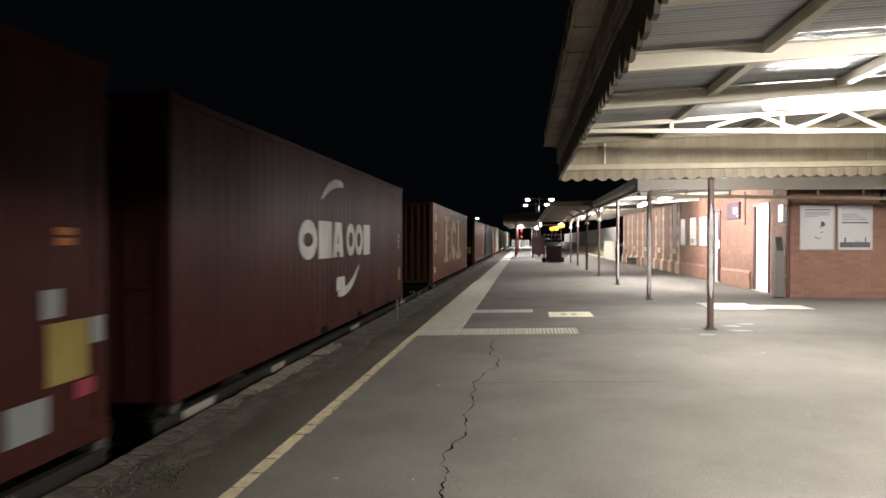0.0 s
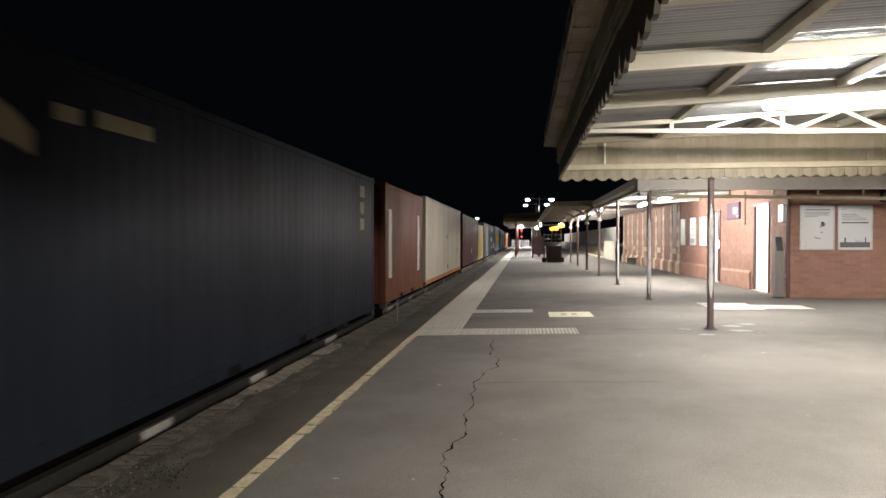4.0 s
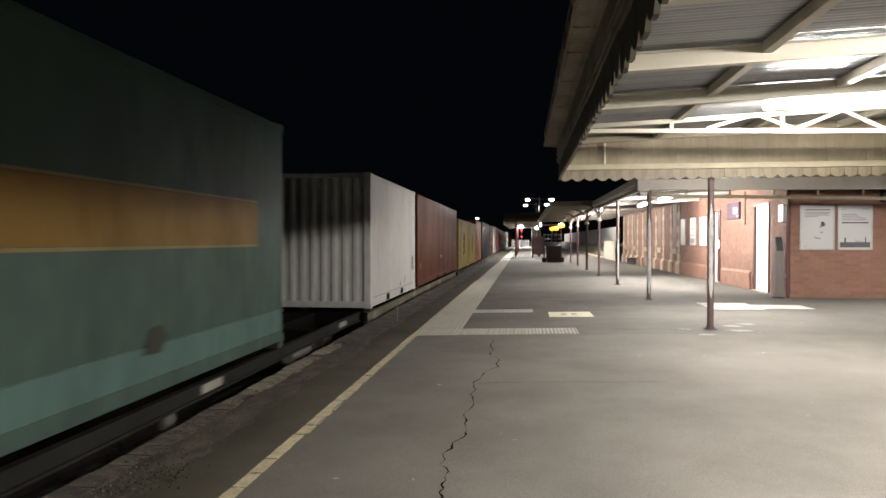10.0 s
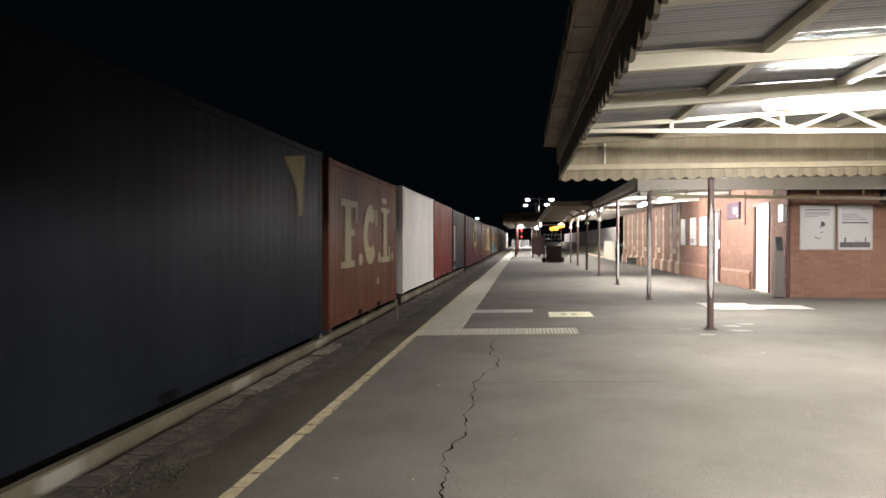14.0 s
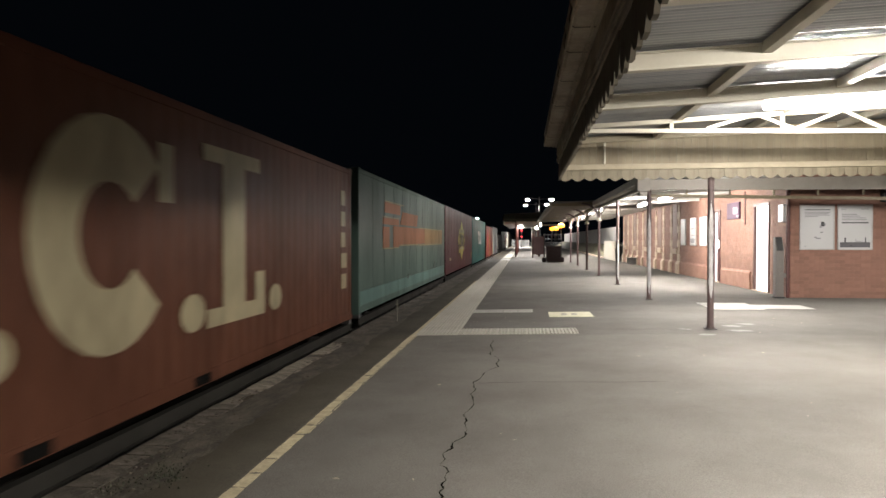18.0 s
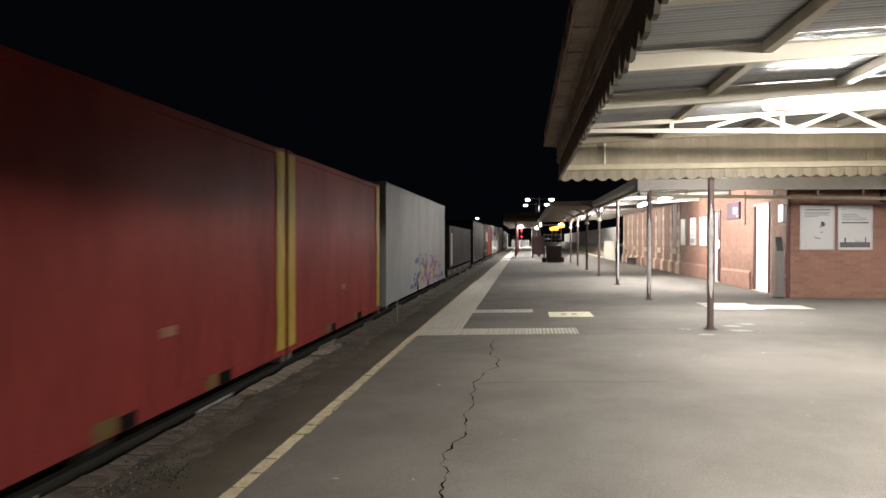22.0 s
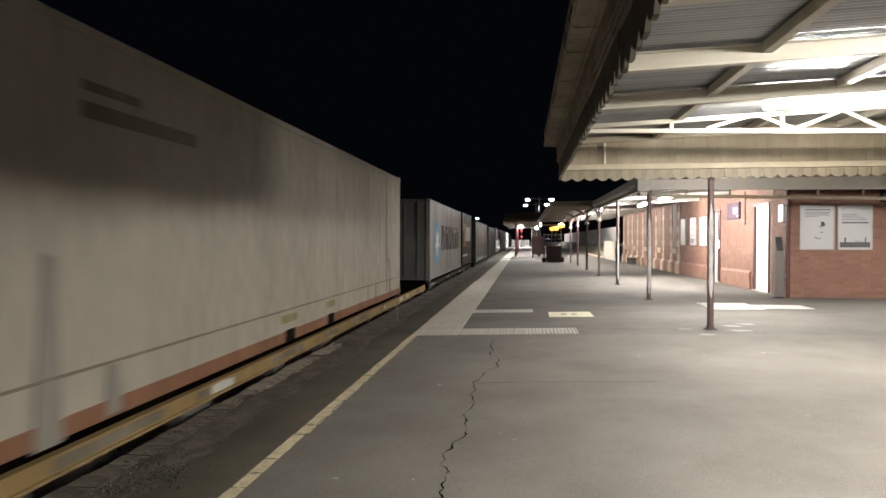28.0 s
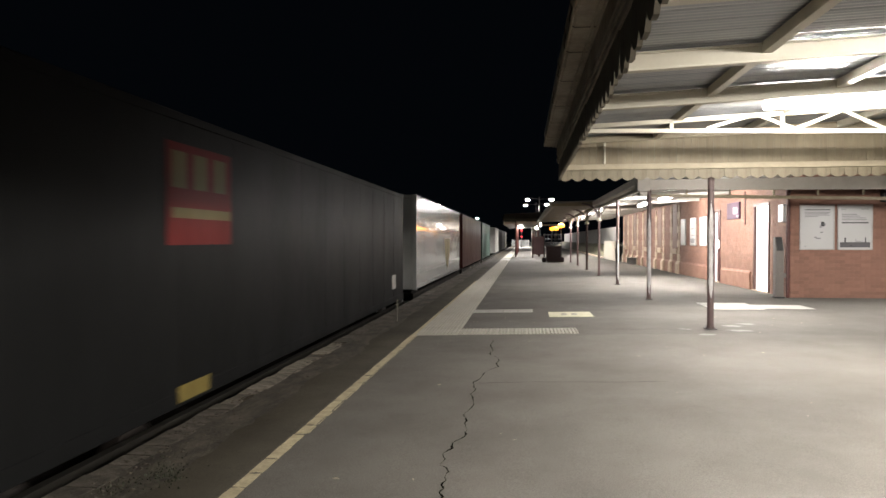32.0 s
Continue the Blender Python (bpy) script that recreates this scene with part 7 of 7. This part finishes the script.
mark("c16", "lane_dash", [[(0.95, 1.4), (1.45, 1.38), (1.52, 1.04), (1.06, 1.08)], [(1.3, 0.96), (1.66, 0.93), (1.74, 0.78), (1.46, 0.8)], [(1.6, 0.68), (1.92, 0.68), (2.02, 0.5), (1.74, 0.52)], [(1.78, 0.4), (2.16, 0.34), (2.28, 0.17), (1.94, 0.18)],
                          [(0.82, 1.9), (0.95, 1.9), (1.0, 1.74), (0.88, 1.74)], [(0.9, 1.62), (1.1, 1.6), (1.14, 1.5), (0.95, 1.5)]], "letter", "", 0.003)
mark("c16", "lane_dash", [rect(1.16, 1.3, 1.14, 1.3, -0.04)], "ink", "", 0.005)
mark("c16", "print_bars", [rect(3.75, 3.9, 2.18, 2.52), rect(3.9, 4.45, 2.17, 2.25), rect(4.62, 5.25, 2.2, 2.28), rect(4.68, 5.2, 2.34, 2.4), rect(4.66, 5.24, 2.46, 2.54)] + bars(3.55, 1.87, 0.11, [0.26, 0.2, 0.3, 0.24, 0.3], 0.08), "stampred")
mark("c16", "fork_pocket", [rect(1.15, 1.5, -0.06, 0.08), rect(4.1, 4.45, -0.06, 0.08)], "under", "flat dark plate for the shade in a fork pocket", 0.004)
mark("c17", "emblem", swoosh(0.5, 2.2, 1.7, 2.2, 0.15, 0.35) + [rect(0.9, 1.2, 2.1, 2.5), rect(1.9, 2.2, 2.36, 2.48), rect(2.4, 3.5, 2.36, 2.5)], "lettercream")
mark("c17", "emblem", [[(10.5, 2.6), (11.4, 2.72), (11.25, 1.8), (11.1, 1.8), (11.0, 2.2)]], "barcream")
freight_blocks("c18", 0.62, 5.75, 0.92, 2.2)
mark("c18", "white_label", [rect(4.3, 4.9, 2.3, 2.42), rect(3.8, 4.0, 0.45, 0.6)], "lettercream")
mark("c21", "stripe", [rect(0.5, 1.0, 0.45, 2.1)], "letter")
stepped_star("c22", 7.55, 1.7, 2.0, 1.1)
mark("c22", "waist_band", [rect(0.2, 14.7, 1.515, 1.665)], "darkred", "raised waist band", -0.002)
mark("c22", "waist_line", [rect(0.2, 14.7, 1.49, 1.512), rect(0.2, 14.7, 1.668, 1.69)], "ink", "", 0.0245)
mark("c22", "red_patch", [[(8.8, 0.35), (8.85, 0.95), (9.3, 1.05), (9.95, 1.0), (9.95, 0.25), (9.4, 0.22)]], "brightred")
mark("c22", "yellow_label", [rect(13.8, 14.08, 0.3, 0.62)], "oliveplate")
stepped_star("c25", 7.5, 1.4, 1.95, 1.02)
mark("c25", "white_label", [rect(1.55, 1.9, 0.52, 0.64), rect(1.95, 2.3, 0.5, 0.62)], "lettercream")
mark("c25", "yellow_label", [rect(14.0, 14.4, 0.3, 0.7)], "yellow")
freight_blocks("c23", 3.3, 10.9, 0.52, 2.45)
mark("c23", "column_marks", [rect(0.55, 0.9, 2.1, 2.4), rect(0.55, 0.85, 1.5, 1.8), rect(0.55, 0.85, 0.95, 1.35)], "lettercream")
mark("c23", "white_label", [rect(0.4, 0.68, 0.28, 0.4)], "letter")
column("c23", 14.0, 14.4, 0.5, 2.4, 5, "lettercream", 13)
z0, z1 = 1.12, 2.06
mark("c26", "block_marks", [rect(5.35, 6.7, 1.86, z1, 0.08), rect(5.55, 5.95, z0, 1.86, 0.1), rect(6.5, 7.0, z0, 1.95, 0.12), rect(7.05, 7.35, z0 + 0.6, 2.0, 0.1), rect(7.0, 7.6, z0, z0 + 0.25, 0.05), rect(7.7, 8.0, z0, 1.98, 0.1),
                            rect(8.0, 8.35, z0, z0 + 0.25), rect(8.45, 8.75, z0, 2.0, 0.1), rect(8.75, 9.1, z0, z0 + 0.25)], "letter", "slanted white block marks")
mark("c26", "white_label", [rect(11.65, 12.6, 0.04, 0.2), rect(14.15, 14.35, 0.4, 0.7)], "olivebar")
mark("c26", "seam_band", [rect(0.2, 14.5, 0.18, 0.2)], "tealdark")
for k in ("c27", "c28"):
    mark(k, "edge_bar", [rect(0.02, 0.3, -0.05, 2.65), rect(5.82, 6.13, -0.05, 2.65)], "gold", "yellow edge bars", 0.004)
    mark(k, "white_label", [rect(2.85, 3.15, 0.55, 0.64)], "salmonrail")
    mark(k, "fork_pocket", [rect(2.2, 2.45, -0.13, 0.0), rect(4.05, 4.35, -0.13, 0.0)], "under", "flat dark plate for the shade in a fork pocket", 0.004)
    mark(k, "yellow_patch", [rect(1.85, 2.18, -0.12, 0.03), rect(3.75, 4.0, -0.12, 0.02)], "olivebar", "", 0.004)
# sprayed piece: pale field, purple body with spikes, teal and violet tails
mark("c29", "spray_patch", [[(5.0, -0.02), (5.3, 0.35), (5.9, 0.55), (6.0, 1.02), (6.3, 0.8), (7.2, 0.9), (7.4, 1.08), (7.7, 0.7), (8.4, 0.95), (8.75, 0.82), (9.2, 0.5), (10.2, 0.42), (10.9, 0.2), (10.4, -0.1), (7.5, -0.1)]], "spraywhite")
mark("c29", "spray_patch", [[(5.2, 0.0), (5.2, 0.26), (5.6, 0.36), (5.9, 0.2), (6.3, 0.1), (6.5, -0.02)], [(6.55, 0.42), (7.3, 0.62), (7.5, 0.4), (7.1, 0.3)], [(8.0, 0.3), (8.2, 0.52), (8.6, 0.3), (8.3, 0.1)],
                            [(9.3, 0.3), (9.8, 0.44), (10.0, 0.3), (9.7, 0.2)]], "spraycream", "", 0.002)
mark("c29", "spray_patch", [[(5.5, 0.0), (5.45, 0.14), (5.75, 0.28), (6.1, 0.26), (6.35, 0.08), (5.9, -0.03)], [(6.05, 0.84), (6.43, 0.62), (7.05, 0.76), (6.85, 0.4), (7.0, 0.1), (6.5, 0.22), (6.2, 0.34)],
                            [(6.9, 0.06), (7.5, 0.3), (8.3, 0.34), (8.4, 0.1), (7.4, 0.0)], [(7.7, 0.36), (8.42, 0.86), (8.85, 0.45), (9.7, 0.26), (9.4, 0.02), (8.5, 0.14), (8.6, 0.34), (8.2, 0.5)]], "rose", "", 0.004)
mark("c29", "spray_patch", [[(4.5, 0.04), (4.6, 0.22), (4.95, 0.43), (5.5, 0.44), (5.15, 0.28), (5.05, 0.1), (5.0, -0.03)], [(9.75, 0.02), (10.15, 0.26), (10.5, 0.2), (10.4, 0.0)], [(10.6, 0.0), (11.0, 0.18), (11.8, 0.16), (11.5, -0.04)]], "sprayteal", "", 0.003)
mark("c29", "spray_patch", [[(3.4, 0.0), (3.72, 0.14), (4.12, 0.1), (4.06, 0.0)], [(4.5, 0.73), (4.52, 0.88), (5.1, 0.9), (5.06, 0.72)], [(4.06, 0.24), (4.08, 0.33), (4.36, 0.32), (4.32, 0.21)], [(4.3, 0.38), (4.34, 0.44), (4.6, 0.43), (4.55, 0.37)],
                            [(4.25, 0.0), (4.3, 0.12), (4.5, 0.2), (4.46, 0.0)], [(6.5, 0.93), (6.56, 0.99), (6.8, 0.97), (6.75, 0.91)], [(7.8, 0.85), (7.85, 0.92), (8.1, 0.9), (8.05, 0.83)], [(9.1, 0.8), (9.15, 0.87), (9.4, 0.85), (9.3, 0.78)],
                            [(10.6, 0.42), (10.65, 0.48), (10.9, 0.46), (10.85, 0.4)]], "violetblue", "", 0.003)
mark("c29", "spray_patch", [[(4.05, 0.49), (4.1, 0.53), (4.4, 0.53), (4.35, 0.48)], [(5.3, 0.95), (5.35, 1.02), (5.6, 1.0), (5.5, 0.9)], [(5.2, 0.66), (5.3, 0.74), (5.7, 0.72), (5.6, 0.62)], [(11.0, 0.3), (11.1, 0.36), (11.4, 0.32), (11.3, 0.26)]], "sky", "", 0.003)
blob = random.Random(41)
for key, n in (("spraycream", 9), ("spraywhite", 8), ("rose", 12), ("sprayteal", 5)):
    polys = []
    for i in range(n):
        a = blob.uniform(4.9, 10.6)
        b, r = blob.uniform(-0.02, 0.75 - 0.05 * abs(a - 7.4)), blob.uniform(0.05, 0.14)
        polys.append([(a + 2.6 * r * blob.uniform(0.5, 1.2) * math.cos(q), max(-0.1, b + r * blob.uniform(0.5, 1.2) * math.sin(q))) for q in (0, 0.9, 1.8, 2.7, 3.6, 4.5, 5.4)])
    mark("c29", "spray_fleck", polys, key, "", 0.005)
mark("c29", "fork_pocket", [rect(4.75, 5.05, -0.13, 0.02), rect(7.05, 7.35, -0.13, 0.02)], "under", "flat dark plate for the shade in a fork pocket", 0.008)
mark("c30", "pale_bar", [rect(0.62, 1.2, 0.3, 1.75)], "letter", "pale vertical bar")
mark("c31", "pale_bar", [rect(11.1, 11.58, 0.4, 2.6)], "palesill", "pale vertical bar")
mark("c31", "fork_pocket", [rect(4.75, 5.1, -0.06, 0.08), rect(6.0, 6.35, -0.06, 0.08)], "under", "flat dark plate for the shade in a fork pocket", 0.004)
mark("c30", "print_bars", [rect(12.0, 12.2, z, z + 0.13) for z in (0.27, 0.5, 0.7, 1.08, 1.38, 1.62)], "palesill", "", 0.005)
mark("c29", "tan_label", [rect(10.9, 11.2, 0.38 + 0.11 * i, 0.45 + 0.11 * i) for i in range(4)], "spraycream")
mark("c31", "stripe", [rect(0.7, 1.65, 2.45, 2.52)], "gold")
company_block("c32")
company_block("c37", 0.07)
mark("c33", "stain", [rect(0.3, 0.5, 0.6, 0.9)], "redbrown")
mark("c34", "shield", [[(7.6, 1.9), (9.6, 1.9), (9.5, 1.1), (8.6, 0.2), (7.8, 1.1)]], "lettercream")
mark("c35", "line_marks", [rect(0.2, 14.7, 0.46, 0.485), rect(11.8, 11.86, 0.15, 0.46), rect(13.4, 13.46, 0.15, 0.46)], "creamstain", "", 0.006)
mark("c35", "fork_pocket", [rect(6.0, 6.38, 0.02, 0.19), rect(8.08, 8.44, 0.02, 0.19)], "under", "flat dark plate for the shade in a fork pocket", 0.004)
mark("c35", "pocket_plate", [rect(5.85, 6.5, 0.29, 0.4), rect(8.0, 8.5, 0.3, 0.41)], "oliveplate")
mark("c35", "seam_band", [rect(13.05, 13.1, 0.2, 2.95)], "creamstain", "", 0.002)
mark("c35", "stain", [[(1.05, 0.0), (1.36, 0.0), (1.34, 0.6), (1.3, 1.32), (1.16, 1.36), (1.1, 0.7)], [(1.86, 0.05), (2.1, 0.05), (2.06, 0.44), (1.9, 0.46)], [(13.3, 0.7), (13.5, 0.68), (13.52, 0.95), (13.34, 1.0)]], "creamgrey", "grey streaks")
mark("c35", "stain", [rect(1.6, 3.4, 2.37, 2.5), rect(1.6, 2.4, 2.58, 2.66)], "creamstain")
mark("c36", "blue_square", [rect(1.12, 2.74, 0.58, 2.1)], "sky", "sky blue square")
mark("c36", "white_star", [[(1.93 + (0.72 if i % 2 == 0 else 0.3) * math.sin(i * math.pi / 7), 1.34 + (0.66 if i % 2 == 0 else 0.27) * math.cos(i * math.pi / 7)) for i in range(14)]], "letter", "white star", 0.003)
for i, (a, b) in enumerate(((3.3, 4.46), (4.76, 5.76), (5.96, 7.1), (7.4, 8.36), (8.65, 9.35), (9.62, 10.55))):
    za = (1.55, 1.28, 1.78, 1.44, 1.72, 1.5)[i]
    mark("c36", "block_marks", [rect(a, a + 0.32, 1.02, 2.03), rect(a + 0.3, b, za, 2.03 - 0.03 * (i % 2)), rect((a + b) / 2 + 0.05, b - 0.04 * (i % 3), 1.02, za)] + ([rect(a + 0.3, b - 0.1, 1.02, 1.2)] if i in (2, 4) else []),
         "ink", "dark block marks")
mark("c36", "worn_patch", [[(4.2, 1.85), (4.4, 1.8), (4.45, 1.95), (4.25, 2.0)], [(5.2, 1.75), (5.5, 1.72), (5.46, 1.95), (5.26, 1.9)], [(6.7, 1.84), (6.9, 1.82), (6.86, 2.02), (6.74, 2.0)], [(7.9, 1.76), (8.3, 1.8), (8.24, 1.98), (8.0, 1.94)],
                           [(8.8, 1.8), (9.2, 1.78), (9.3, 2.0), (8.9, 1.98)], [(10.1, 1.8), (10.45, 1.84), (10.4, 2.0), (10.2, 1.98)]], "whitestain", "paint worn off the dark marks", 0.002)
for seed, cy, cz, ry, rz, key in ((1, 5.15, 0.58, 0.62, 0.07, "creamstain"), (2, 5.9, 0.34, 0.75, 0.13, "creamstain"), (3, 5.6, 0.6, 0.25, 0.04, "smear"), (4, 6.0, 0.26, 0.4, 0.07, "smear"), (5, 4.2, 0.45, 0.3, 0.04, "creamstain"), (6, 4.92, 0.86, 0.16, 0.03, "smear"), (7, 5.0, 0.3, 0.5, 0.05, "creamstain")):
    r = random.Random(seed)
    mark("c36", "stain", [[(cy + ry * r.uniform(0.7, 1.15) * math.cos(i * 0.524) + 1.6 * (rz * math.sin(i * 0.524)), cz + rz * r.uniform(0.6, 1.2) * math.sin(i * 0.524) + 0.04 * math.cos(i * 0.524)) for i in range(12)]], key, "brown rust smears", 0.001 * seed - 0.0015)
mark("c36", "rail_band", [rect(0.2, 11.9, 0.03, 0.2)], "lightgrey", "pale bottom rail", 0.003)
mark("c36", "stain", [[(11.7, 0.2), (12.08, 0.1), (12.08, 2.8), (11.95, 2.82), (11.9, 1.6), (11.78, 0.9)]], "brownsill", "rusty edge strip", 0.003)
mark("c36", "small_label", [rect(11.0, 11.25, 1.64, 1.74)], "letter")
mark("c39", "red_square", [rect(2.25, 3.65, 1.4, 2.38)], "logored", "red emblem square")
mark("c39", "red_square_bars", [rect(2.34, 2.62, 1.95, 2.3), rect(2.78, 3.06, 1.95, 2.3), rect(3.22, 3.5, 1.95, 2.3), rect(2.35, 3.62, 1.66, 1.76)], "barcream", "", 0.003)
mark("c39", "yellow_label", [rect(2.45, 3.1, -0.12, 0.04)], "yellow")
mark("c39", "white_label", [rect(13.2, 13.7, 0.2, 0.55)], "letter")
mark("c40", "shield", [[(7.6, 1.5), (9.6, 1.5), (9.5, 0.9), (8.6, 0.2), (7.8, 0.9)]], "lettercream")
# warning labels on two container doors
for k, za, zb in (("c3", 0.54, 0.94), ("c7", 0.67, 1.02)):
    z = zo(k)
    bm = B()
    box(bm, -0.57, -0.27, 0.0, 0.006, za - z, zb - z)
    lab = part("door_label", bm, P["gold"], C[k], "yellow warning label on the door")
    bm = B()
    for i in range(3):
        box(bm, -0.53, -0.31, -0.004, -0.001, za - z + 0.06 + i * 0.1, za - z + 0.1 + i * 0.1)
    part("print_bar", bm, P["ink"], lab)



def motions():
    for ob, u, z in MOVERS:
        walk(ob, [(t, pose(SIDE, u - run(t), DECK + z)) for t in (0, 4, 8, 12, 16, 20, 24, 28, 32)])


motions()
